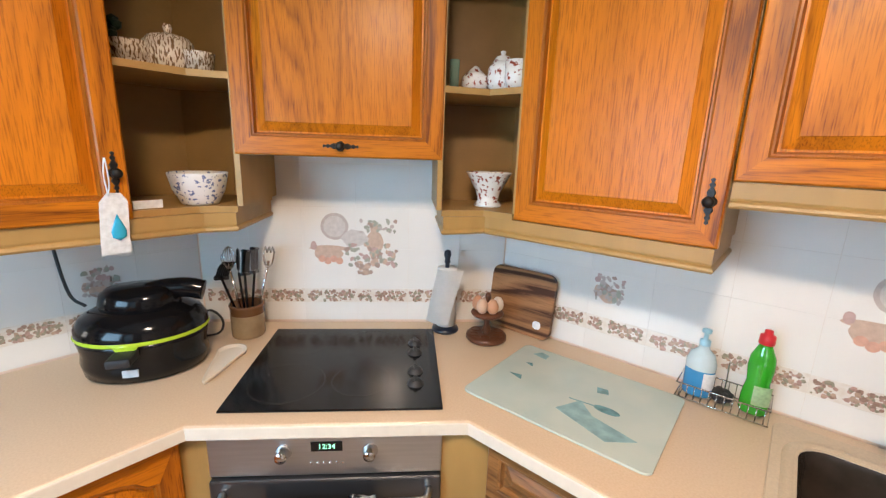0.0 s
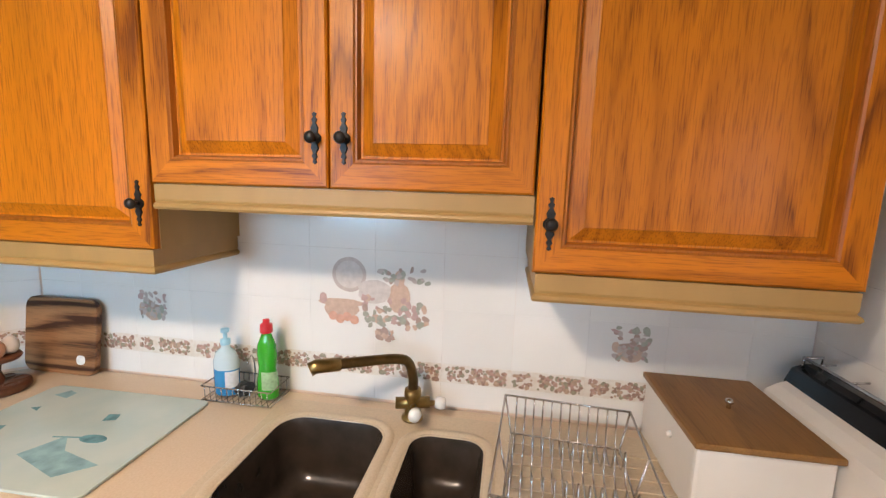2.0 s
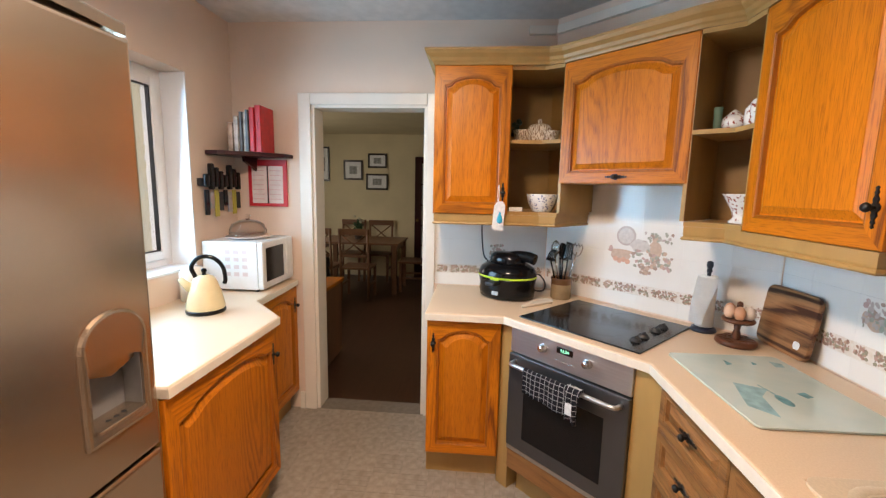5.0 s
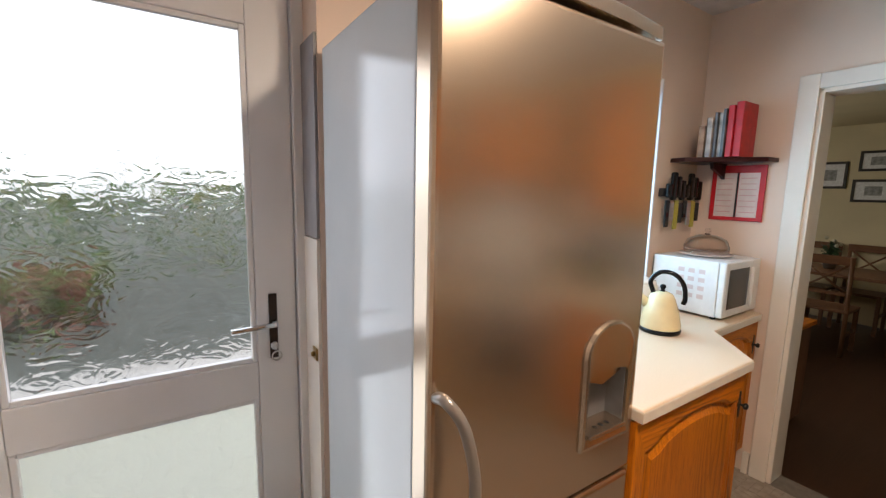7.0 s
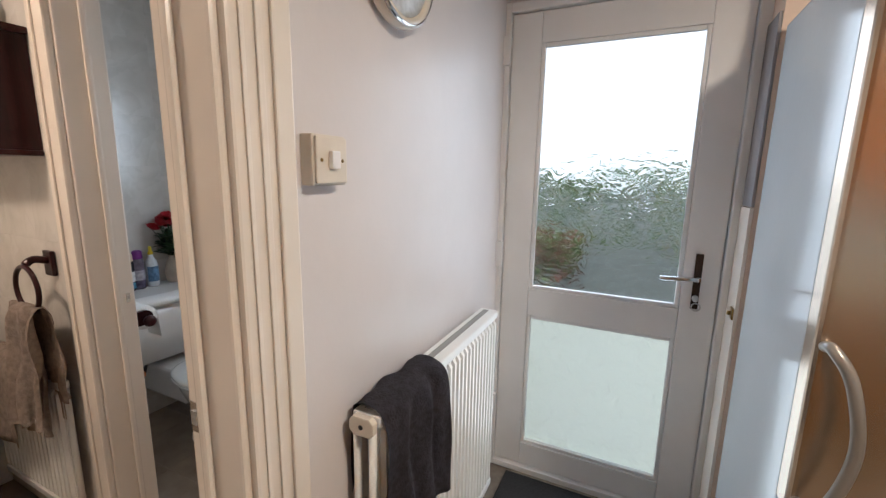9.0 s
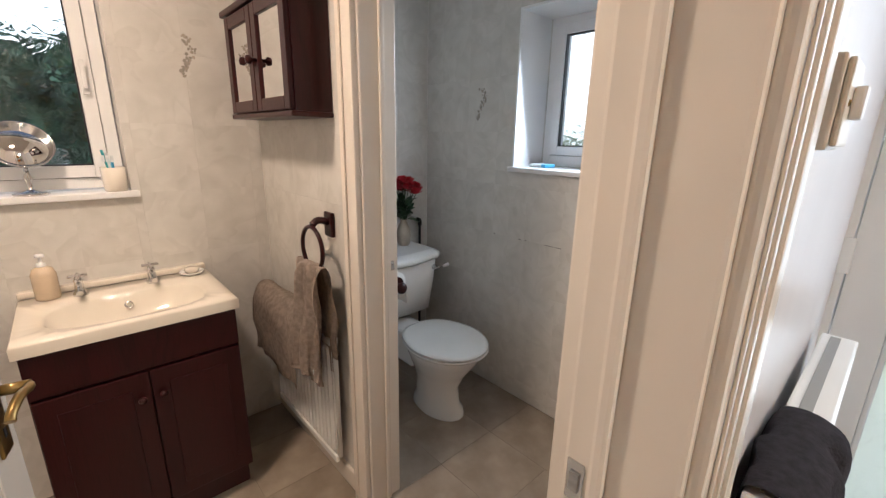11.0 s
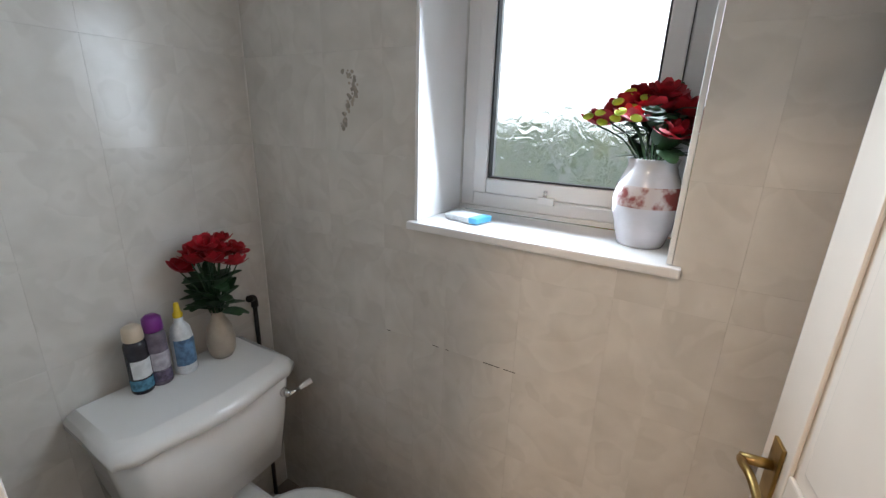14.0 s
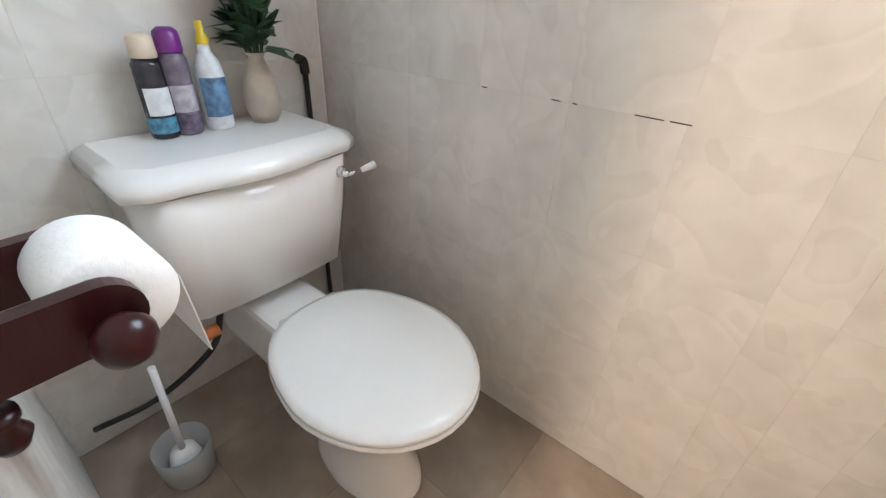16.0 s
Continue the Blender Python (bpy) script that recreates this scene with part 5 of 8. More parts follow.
bin_white = mat("bin_white", (0.74, 0.71, 0.66), 0.3, vary=0.06, scale=6)
bread = thing("bread_bin", pose(1.528, 1.60, H), "white bread bin with a brown wooden lid", "bread bin")
part("body", boxes((0, 0.245, 0, 0.305, 0.001, 0.155), bevel=0.008), bin_white, bread)
part("lid", boxes((-0.006, 0.252, -0.008, 0.312, 0.156, 0.170), bevel=0.004), wood("lid_wood", (0.30, 0.15, 0.045), (0.17, 0.08, 0.025), 'y'), bread, "brown wooden lid")
part("knob", lathe([(0, 0.17), (0.005, 0.17), (0.004, 0.178), (0.009, 0.184), (0.007, 0.191), (0, 0.193)], 14, m=pose(0.125, 0.15, 0)), chrome, bread)
part("side_knob", lathe([(0, 0), (0.008, 0), (0.007, 0.008), (0, 0.01)], 12, m=pose(0, 0.12, 0.11, 0, -90)), bin_white, bread)

toa = thing("countertop_grill", pose(1.805, 1.42, H), "black and white countertop grill with a chrome rack", "grill")
prof = [(0.032, 0.002), (0.032, 0.195), (0.045, 0.228), (0.07, 0.240), (0.10, 0.240), (0.10, 0.002)]
part("body", side_sweep(prof, 0, 0.46), black_plastic, toa)
part("front_shell", side_sweep([(-0.020, 0.02), (-0.020, 0.150), (-0.012, 0.172), (0.012, 0.188), (0.0315, 0.196), (0.0315, 0.02)], 0.10, 0.45), bin_white, toa, "white curved front shell")
for y in (0.02, 0.44):
    part("rack_rail", tube([(0.055, y, 0.236), (0.055, y, 0.262), (0.095, y, 0.265), (0.095, y, 0.2405)], 0.004, 6), wire, toa)
for k in range(5):
    part("rack_wire", tube([(0.055, 0.04 + k * 0.09, 0.260), (0.095, 0.04 + k * 0.09, 0.264)], 0.0025, 5), wire, toa)
part("rack_bar", tube([(0.055, 0.02, 0.262), (0.055, 0.44, 0.262)], 0.004, 6), wire, toa)


def bottle(name, m, prof, material, cap, cap_prof, label, cap_label, squash=(1, 1), sticker=None, group=""):
    t = thing(name, m, label, "bottle", group)
    part("body", lathe(prof, 24, squash=squash), material, t)
    part("cap", lathe(cap_prof, 18), cap, t, cap_label)
    if sticker:
        z0, z1, mt, wsk = sticker
        r = max(p[0] for p in prof) + 0.0008
        bm = bmesh.new()
        n = 10
        for k in range(n):
            a0, a1 = radians(wsk[0] + (wsk[1] - wsk[0]) * k / n), radians(wsk[0] + (wsk[1] - wsk[0]) * (k + 1) / n)
            q = [(r * squash[0] * math.cos(a), r * squash[1] * math.sin(a), z) for a, z in ((a0, z0), (a1, z0), (a1, z1), (a0, z1))]
            bm.faces.new([bm.verts.new(p) for p in q])
        bmesh.ops.remove_doubles(bm, verts=bm.verts, dist=1e-5)
        part("sticker", bm, mt, t, smooth=True)
    return t


def plain(name, c, rough=0.3, **k):
    return mat(name, c, rough, vary=k.pop("vary", 0.08), scale=k.pop("scale", 20), **k)


green_liquid = plain("green_liquid", (0.03, 0.36, 0.02), 0.08, coat=0.6)
blue_liquid = plain("blue_liquid", (0.03, 0.26, 0.55), 0.08, coat=0.6)
red_plastic = plain("red_plastic", (0.62, 0.03, 0.04))
blue_plastic = plain("blue_plastic", (0.10, 0.42, 0.72))
label_white = plain("label_white", (0.75, 0.78, 0.80), 0.4, vary=0.2, scale=60)
caddy = thing("sink_caddy", pose(0.30, 1.80, H + 0.0005), "chrome wire sink caddy holding washing-up bottles", "wire caddy")
for z in (0.008, 0.05):
    part("rim_wire", tube([(0, 0, z), (0.215, 0, z), (0.215, 0.105, z), (0, 0.105, z), (0, 0, z)], 0.0022, 6), wire, caddy)
for k in range(12):
    x = 0.01 + k * 0.0177
    part("base_wire", tube([(x, 0, 0.05), (x, 0.002, 0.008), (x, 0.103, 0.008), (x, 0.105, 0.05)], 0.0014, 5), wire, caddy)
part("divider", tube(smooth_line([(0.108, 0.09, 0.01), (0.108, 0.095, 0.08), (0.108, 0.08, 0.12), (0.108, 0.06, 0.10)]), 0.002, 6), wire, caddy)
soap = bottle("soap_bottle", pose(0.345, 1.852, H + 0.011), [(0, 0), (0.036, 0), (0.038, 0.006), (0.038, 0.078)], blue_liquid, plain("pale_blue_pump", (0.30, 0.55, 0.68), 0.3),
       [(0.014, 0.150), (0.014, 0.165), (0.006, 0.167), (0.006, 0.185), (0.012, 0.187), (0.012, 0.197), (0, 0.198)], "half-full blue liquid soap bottle with a white label", "pale blue pump", (1, 0.75), (0.025, 0.075, label_white, (-70, 0)))
part("clear_shoulder", lathe([(0.038, 0.0785), (0.038, 0.10), (0.030, 0.125), (0.014, 0.14), (0.013, 0.15), (0, 0.15)], 24, squash=(1, 0.75)), plain("clear_blue_plastic", (0.50, 0.62, 0.66), 0.12), soap, "clear empty upper part")
bottle("washing_up_bottle", pose(0.477, 1.852, H + 0.011), [(0, 0), (0.030, 0), (0.033, 0.008), (0.032, 0.05), (0.026, 0.09), (0.030, 0.13), (0.028, 0.16), (0.016, 0.19), (0.013, 0.197), (0, 0.197)], green_liquid, red_plastic,
       [(0.016, 0.197), (0.018, 0.20), (0.017, 0.222), (0.010, 0.224), (0.009, 0.236), (0, 0.237)], "green washing-up liquid bottle with a red cap", "red cap", (1, 0.7), (0.03, 0.085, plain("label_green", (0.35, 0.55, 0.30), 0.4, vary=0.3, scale=70), (-100, -10)))
sc = thing("scourer", pose(0.405, 1.845, H + 0.011), "dark grey wire scourer in the caddy", "scourer")
bm = bmesh.new()
bmesh.ops.create_icosphere(bm, subdivisions=3, radius=0.026)
for v in bm.verts:
    v.co *= 1 + 0.35 * noise.noise(v.co * 90)
    v.co.z = v.co.z * 0.8 + 0.02
part("pad", bm, black_matt, sc)

gb = thing("glass_worktop_saver", pose(0.083, 1.60, H + 0.0005, 0, 0, 1.2), "pale green glass worktop saver with blue kitchen pictures", "chopping board")
part("board", prism(rrect(-0.252, 0.252, -0.195, 0.195, 0.022), 0.002, 0.008, 0.002), saver_glass, gb)
for x, y in ((-0.22, -0.165), (0.22, -0.165), (0.22, 0.165), (-0.22, 0.165)):
    part("foot", lathe([(0, 0), (0.008, 0), (0.008, 0.0018), (0, 0.0018)], 10, m=pose(x, y, 0)), black_matt, gb)
teal = plain("teal_print", (0.16, 0.34, 0.36), 0.15, vary=0.4, scale=40)
pale_teal = plain("pale_teal_print", (0.28, 0.45, 0.46), 0.15, vary=0.3, scale=30)
for pts, mt in (([(-0.01, -0.10), (0.14, -0.15), (0.20, -0.10), (0.08, -0.07), (0.03, -0.02)], pale_teal), ([(-0.20, 0.14), (-0.15, 0.13), (-0.15, 0.16), (-0.18, 0.17)], pale_teal), ([(-0.19, 0.07), (-0.16, 0.06), (-0.17, 0.08)], teal),
                ([(0.05, 0.05), (0.08, 0.06), (0.07, 0.085), (0.04, 0.08)], teal), ([(-0.20, -0.02), (-0.15, -0.035), (-0.16, -0.01)], teal)):
    part("printed_picture", prism(pts, 0.0082, 0.0086), mt, gb)
part("printed_spoon", prism([(0.10 + 0.035 * math.cos(a) + (0.05 if False else 0), -0.02 + 0.016 * math.sin(a)) for a in [k * math.pi / 8 for k in range(16)]], 0.0082, 0.0086), teal, gb)
part("printed_spoon", prism([(0.0, -0.032), (0.068, -0.022), (0.068, -0.018), (0.0, -0.028)], 0.0082, 0.0086), teal, gb)

# halogen fryer
lime = plain("lime_band", (0.42, 0.62, 0.03), 0.25)
fy = thing("air_fryer", pose(-0.962, 0.850, H + 0.0005, 0, 0, 58) @ Matrix.Diagonal((0.96, 0.96, 1.06, 1.0)), "black oval air fryer with a lime green band", "air fryer")


def oval(rx, ry, z, n=36):
    return [(rx * math.cos(2 * math.pi * k / n), ry * math.sin(2 * math.pi * k / n), z) for k in range(n)]


part("base", loft([oval(0.13, 0.105, 0), oval(0.165, 0.135, 0.006), oval(0.172, 0.142, 0.04), oval(0.168, 0.140, 0.07), oval(0.175, 0.146, 0.10), oval(0.178, 0.148, 0.112)], cap_first=True), black_plastic, fy)
part("band", loft([oval(0.1785, 0.1485, 0.1125), oval(0.181, 0.151, 0.116), oval(0.1785, 0.1485, 0.123)], cap_last=False), lime, fy, "lime green band")
part("lid", loft([oval(0.178, 0.148, 0.1235), oval(0.176, 0.146, 0.14), oval(0.16, 0.13, 0.165), oval(0.12, 0.10, 0.185), oval(0.05, 0.04, 0.192)]), black_plastic, fy)
part("lid_top", loft([oval(0.108, 0.082, 0.180), oval(0.112, 0.086, 0.195), oval(0.106, 0.078, 0.222), oval(0.085, 0.06, 0.238), oval(0.02, 0.015, 0.243)]), black_plastic, fy)
bm = tube(smooth_line([(0.02, 0, 0.218), (0.07, 0, 0.226), (0.13, 0, 0.226), (0.175, 0, 0.215)]), 0.029, 14)
part("lid_handle", bm, black_plastic, fy)
part("front_handle", boxes((-0.03, 0.03, -0.215, -0.14, 0.085, 0.108), bevel=0.008), black_matt, fy)
part("latch", loft([[(x * 0.035, -0.1505, 0.108 + z * 0.012) for x, z in ((-1, 1), (-0.6, -0.6), (0, -1), (0.6, -0.6), (1, 1))], [(x * 0.03, -0.158, 0.108 + z * 0.010) for x, z in ((-1, 1), (-0.6, -0.6), (0, -1), (0.6, -0.6), (1, 1))]]), lime, fy, "lime green latch")
part("display", boxes((-0.02, 0.02, -0.146, -0.1415, 0.028, 0.048)), label_white, fy)
cable = thing("power_cable", pose(0, 0, 0), "black cable of the air fryer hanging from the wall unit", "cable")
part("lead", tube(smooth_line([(-1.17, 0.70, 1.37), (-1.165, 0.70, 1.25), (-1.15, 0.715, 1.12), (-1.13, 0.745, 1.08)]), 0.0045, 8), black_matt, cable)
part("lead_loop", tube(smooth_line([(-0.93, 0.965, 1.03), (-0.92, 1.02, 1.05), (-0.93, 1.06, 1.00), (-0.95, 1.05, 0.95), (-0.99, 0.98, 0.945)]), 0.004, 8), black_matt, cable)

# utensil pot
up = thing("utensil_pot", pose(-0.958, 1.156, H + 0.0005), "stoneware jar full of black and steel kitchen utensils", "utensil jar")
stone = plain("stoneware", (0.36, 0.27, 0.16), 0.2, color2=(0.26, 0.18, 0.10), scale=10)
part("jar", lathe([(0, 0), (0.052, 0), (0.056, 0.005), (0.057, 0.085)], 24), stone, up)
part("rim", lathe([(0.0571, 0.0855), (0.057, 0.108), (0.060, 0.114), (0.058, 0.121), (0.051, 0.120), (0.050, 0.05), (0, 0.05)], 24), plain("stoneware_glaze", (0.15, 0.07, 0.03), 0.12), up, "brown glazed rim")
rnd = random.Random(3)
TOOLS = ((-0.045, -0.045, 0.17, 'fork', 118), (-0.018, -0.008, 0.19, 'spoon', 150), (0.002, 0.0, 0.18, 'spatula', 130), (0.022, 0.018, 0.19, 'slice', 140), (0.045, 0.05, 0.235, 'masher', 130), (-0.02, -0.03, 0.20, 'whisk', 0))
for dx, dy, hh, kind, spin in TOOLS:
    dx, dy, hh = dx * 1.25, dy * 1.25, hh + 0.04
    bm = tube([(dx * 0.35, dy * 0.35, 0.055), (dx, dy, hh)], 0.0045, 8)
    m = Matrix.Translation((dx, dy, hh)) @ pose(0, 0, 0, 0, 0, spin) @ pose(0, 0, 0, 0, 14)
    if kind == 'spoon':
        lathe([(0, 0), (0.022, 0.012), (0.031, 0.045), (0.024, 0.078), (0, 0.088)], 16, bm, m, (1, 0.22))
    elif kind in ('spatula', 'slice'):
        w = 0.03 if kind == 'spatula' else 0.042
        ladder = 4 if kind == 'slice' else 1
        for q in range(ladder):
            x0 = -w + 2 * w * q / ladder
            x1 = x0 + 2 * w / ladder - (0.007 if ladder > 1 and q < ladder - 1 else 0)
            at = [m @ Vector(p) for p in ((x0, -0.0015, 0.012), (x1, -0.0015, 0.012), (x1, -0.0015, 0.085), (x0, -0.0015, 0.085), (x0, 0.0015, 0.012), (x1, 0.0015, 0.012), (x1, 0.0015, 0.085), (x0, 0.0015, 0.085))]
            vs = [bm.verts.new(p) for p in at]
            for f in ((0, 1, 2, 3), (7, 6, 5, 4), (0, 4, 5, 1), (1, 5, 6, 2), (2, 6, 7, 3), (3, 7, 4, 0)):
                bm.faces.new([vs[i] for i in f])
        for z in (0.006, 0.088):
            tube([tuple(m @ Vector((-w, 0, z))), tuple(m @ Vector((w, 0, z)))], 0.0055, 7, bm)
    elif kind == 'fork':
        tube([tuple(m @ Vector((-0.028, 0, 0.002))), tuple(m @ Vector((0.028, 0, 0.002)))], 0.009, 8, bm)
        for q in range(6):
            x = -0.027 + q * 0.0108
            tube(smooth_line([tuple(m @ Vector((x, 0, 0.002))), tuple(m @ Vector((x, -0.01, 0.04))), tuple(m @ Vector((x, -0.03, 0.06)))]), 0.0038, 6, bm)
    elif kind == 'masher':
        zig = [tuple(m @ Vector((-0.045 + 0.015 * q, 0.0, 0.03 + (0.018 if q % 2 else 0)))) for q in range(7)]
        tube(zig, 0.0032, 6, bm)
        tube(smooth_line([zig[0], tuple(m @ Vector((-0.03, 0, -0.01))), tuple(m @ Vector((0, 0, -0.02))), tuple(m @ Vector((0.03, 0, -0.01))), zig[-1]]), 0.0032, 6, bm)
    else:
        for q in range(6):
            a = q * math.pi / 6
            u = Vector((0.026 * math.cos(a), 0.026 * math.sin(a), 0.045))
            w = Vector((-u.x, -u.y, u.z))
            o = Vector((dx, dy, hh))
            tube(smooth_line([tuple(o), tuple(o + u), tuple(o + Vector((0, 0, 0.088))), tuple(o + w), tuple(o)], 4), 0.0015, 4, bm)
    part("utensil", bm, wire if kind in ('masher', 'whisk') else black_plastic, up)

sr = thing("spoon_rest", pose(-0.825, 1.025, H + 0.0005, 0, 0, 135), "cream china spoon rest on the worktop", "spoon rest")
ol = []
for k in range(40):
    a = 2 * math.pi * k / 40
    c, s_ = math.cos(a), math.sin(a)
    ol.append((0.045 * c + 0.03 + (0.0 if c > -0.2 else -0.14 * (-c - 0.2) / 0.8), 0.042 * s_ * (1 if c > 0 else (0.38 + 0.62 * (1 + c)))))
part("dish", loft([[(x, y, 0) for x, y in ol], [(x * 1.06, y * 1.12, 0.014) for x, y in ol], [(x * 1.0, y * 1.02, 0.014) for x, y in ol], [(x * 0.92, y * 0.88, 0.005) for x, y in ol]], cap_first=True), cream_ceramic, sr)

kr = thing("kitchen_roll_holder", pose(-0.475, 1.69, H + 0.0005, 0, 0, -95), "dark kitchen roll holder with a thin white roll", "kitchen roll holder")
navy = plain("navy_paint", (0.012, 0.016, 0.03), 0.3)
part("base", lathe([(0, 0), (0.05, 0), (0.052, 0.006), (0.047, 0.016), (0.02, 0.022), (0, 0.022)], 24), navy, kr)
part("pole", lathe([(0.008, 0.022), (0.008, 0.265), (0.012, 0.27), (0.009, 0.282), (0.014, 0.296), (0.012, 0.312), (0, 0.318)], 16), navy, kr)
tissue = mat("paper", (0.82, 0.81, 0.79), 0.9, vary=0.05, scale=30, bump=0.3, bump_scale=120)
part("roll", lathe([(0.011, 0.024), (0.036, 0.024), (0.036, 0.25), (0.011, 0.25)], 24), tissue, kr)
bm = bmesh.new()
g = []
for i in range(15):
    row = []
    for j in range(7):
        v = j / 6
        across = -0.026 + 0.05 * v + (i / 7 - 1) * (0.052 - 0.006 * v)
        out = 0.005 + 0.038 * math.cos(min(abs(across) / 0.05, 1.45)) + 0.003 * math.sin(5 * v)
        row.append(bm.verts.new((0.93 * out - 0.38 * across, 0.37 * out + 0.92 * across, 0.026 + 0.222 * v + 0.012 * (i / 14) * (1 - v))))
    g.append(row)
for a, b in zip(g, g[1:]):
    for j in range(6):
        bm.faces.new((a[j], b[j], b[j + 1], a[j + 1]))
bmesh.ops.solidify(bm, geom=bm.faces[:], thickness=0.001)
bmesh.ops.recalc_face_normals(bm, faces=bm.faces[:])
part("loose_sheet", bm, tissue, kr, "loose sheet of paper")

eg = thing("egg_rack", pose(-0.315, 1.735, H + 0.0005), "two-tier turned wooden egg rack with eggs", "egg rack")
dk = wood("dark_turned_wood", (0.12, 0.045, 0.022), (0.06, 0.02, 0.01), 'x', rough=0.3)
part("lower_tier", lathe([(0, 0), (0.068, 0), (0.075, 0.008), (0.073, 0.02), (0.06, 0.024), (0.02, 0.022), (0, 0.022)], 28), dk, eg)
part("stem", lathe([(0.014, 0.022), (0.018, 0.035), (0.010, 0.06), (0.014, 0.085), (0.009, 0.095)], 16), dk, eg)
part("upper_tier", lathe([(0.009, 0.095), (0.055, 0.095), (0.06, 0.102), (0.055, 0.11), (0.009, 0.110)], 28), dk, eg)
part("finial", lathe([(0.009, 0.11), (0.007, 0.15), (0.012, 0.162), (0.010, 0.175), (0, 0.18)], 14), dk, eg)
for k in range(6):
    a = k * math.pi / 3
    part("egg_cup", lathe([(0.014, 0.0225), (0.017, 0.026), (0.019, 0.024)], 12, m=pose(0.048 * math.cos(a), 0.048 * math.sin(a), 0)), dk, eg)
EGG = [(0, 0), (0.012, 0.003), (0.019, 0.012), (0.0215, 0.024), (0.019, 0.038), (0.011, 0.051), (0, 0.056)]
for k, c in enumerate(((0.50, 0.24, 0.13), (0.62, 0.40, 0.28), (0.55, 0.28, 0.16), (0.70, 0.60, 0.52))):
    a = radians(-150 + k * 62)
    e = thing("egg", pose(-0.315 + 0.036 * math.cos(a), 1.735 + 0.036 * math.sin(a), H + 0.1105), "brown hen's egg standing in the egg rack", "egg", "eggs in the rack")
    part("shell", lathe(EGG, 18), plain("egg_shell_%d" % k, c, 0.45), e)

cb = thing("chopping_board", pose(-0.40, 1.872, H + 0.0005, -7), "dark olive wood chopping board leaning on the tiles", "chopping board")
zebra = wood("zebra_wood", (0.34, 0.17, 0.075), (0.055, 0.020, 0.010), 'x', figure=2.2, pore=0.3, rings=15.0, rough=0.4)
bm = prism(rrect(0, 0.27, 0, 0.245, 0.035), -0.009, 0.009, 0.003)
bm.transform(pose(0, 0, 0, 90))
part("board", bm, zebra, cb)
part("sticker", at_frame(prism(rrect(0.20, 0.232, 0.035, 0.065, 0.012), 0.0092, 0.0098), pose(0, 0, 0, 90)), label_white, cb, "small white sticker")


# painted motifs on tiles
INK = {"grey": (0.52, 0.42, 0.37), "brown": (0.36, 0.19, 0.12), "tan": (0.62, 0.38, 0.24), "peach": (0.74, 0.30, 0.15), "green": (0.30, 0.32, 0.22), "rose": (0.52, 0.28, 0.24), "pale": (0.66, 0.60, 0.56)}
INKM = [mat("glaze_" + n, tuple(0.68 * q + 0.22 for q in c), 0.15, vary=0.18, scale=60, lo=0.3, hi=0.7) for n, c in INK.items()]
INKI = {n: i for i, n in enumerate(INK)}


def motif(parent, m, big, seed):
    """Glazed fruit, jug and flower painting on a tile face: x across, z up, about its middle."""
    r = random.Random(seed)
    bm = bmesh.new()
    lay = [0.0]

    def blob(x, z, rx, rz, ink, n=12, rag=0.12, turn=0.0):
        lay[0] += 0.00003
        vs = []
        for k in range(n):
            a = 2 * math.pi * k / n
            q = 1 + rag * (r.random() * 2 - 1)
            px, pz = rx * q * math.cos(a), rz * q * math.sin(a)
            vs.append(bm.verts.new((x + px * math.cos(turn) - pz * math.sin(turn), -0.0004 - lay[0], z + px * math.sin(turn) + pz * math.cos(turn))))
        f = bm.faces.new(list(reversed(vs)))
        f.material_index = INKI[ink]
    if big:
        blob(-0.075, 0.075, 0.052, 0.052, "grey", 28, 0.01)
        blob(-0.075, 0.075, 0.041, 0.041, "pale", 28, 0.01)
        blob(0.075, 0.015, 0.034, 0.045, "tan", 16, 0.04)
        blob(0.075, 0.07, 0.016, 0.026, "tan", 12, 0.03)
        blob(0.0, 0.03, 0.05, 0.035, "pale", 14, 0.1)
        blob(-0.10, -0.01, 0.072, 0.012, "tan", 18, 0.05)
        blob(-0.10, -0.03, 0.055, 0.03, "tan", 16, 0.05)
        blob(-0.155, 0.0, 0.012, 0.018, "rose", 10, 0.1)
        for k in range(4):
            blob(-0.125 + k * 0.022, -0.052 - 0.008 * (k % 2), 0.014, 0.014, "peach", 12, 0.03)
        for k in range(64):
            blob(-0.03 + r.random() * 0.19, -0.075 + r.random() * 0.085, 0.006 + r.random() * 0.009, 0.005 + r.random() * 0.006, r.choice(["green", "brown", "rose", "tan", "green"]), 7, 0.3, r.random() * 3)
        for k in range(24):
            blob(0.02 + r.random() * 0.14, 0.055 + r.random() * 0.045, 0.006 + r.random() * 0.007, 0.005 + r.random() * 0.004, r.choice(["green", "brown", "grey"]), 7, 0.3, r.random() * 3)
        for k in range(20):
            blob(0.01 + r.random() * 0.05, -0.11 + r.random() * 0.035, 0.006 + r.random() * 0.006, 0.008, r.choice(["brown", "tan"]), 7, 0.3, r.random() * 3)
    else:
        blob(0.0, -0.025, 0.034, 0.026, "tan", 14, 0.05)
        blob(0.0, -0.005, 0.036, 0.008, "brown", 14, 0.08)
        blob(-0.04, -0.01, 0.01, 0.016, "tan", 10, 0.1)
        for k in range(48):
            blob(-0.045 + r.random() * 0.09, -0.045 + r.random() * 0.09, 0.005 + r.random() * 0.007, 0.004 + r.random() * 0.006, r.choice(["green", "brown", "grey", "rose", "grey"]), 7, 0.3, r.random() * 3)
    part("painted_motif", bm, INKM, parent, "fruit and flowers painted on the tiles", matrix=m @ pose(0, -0.0037, 0))


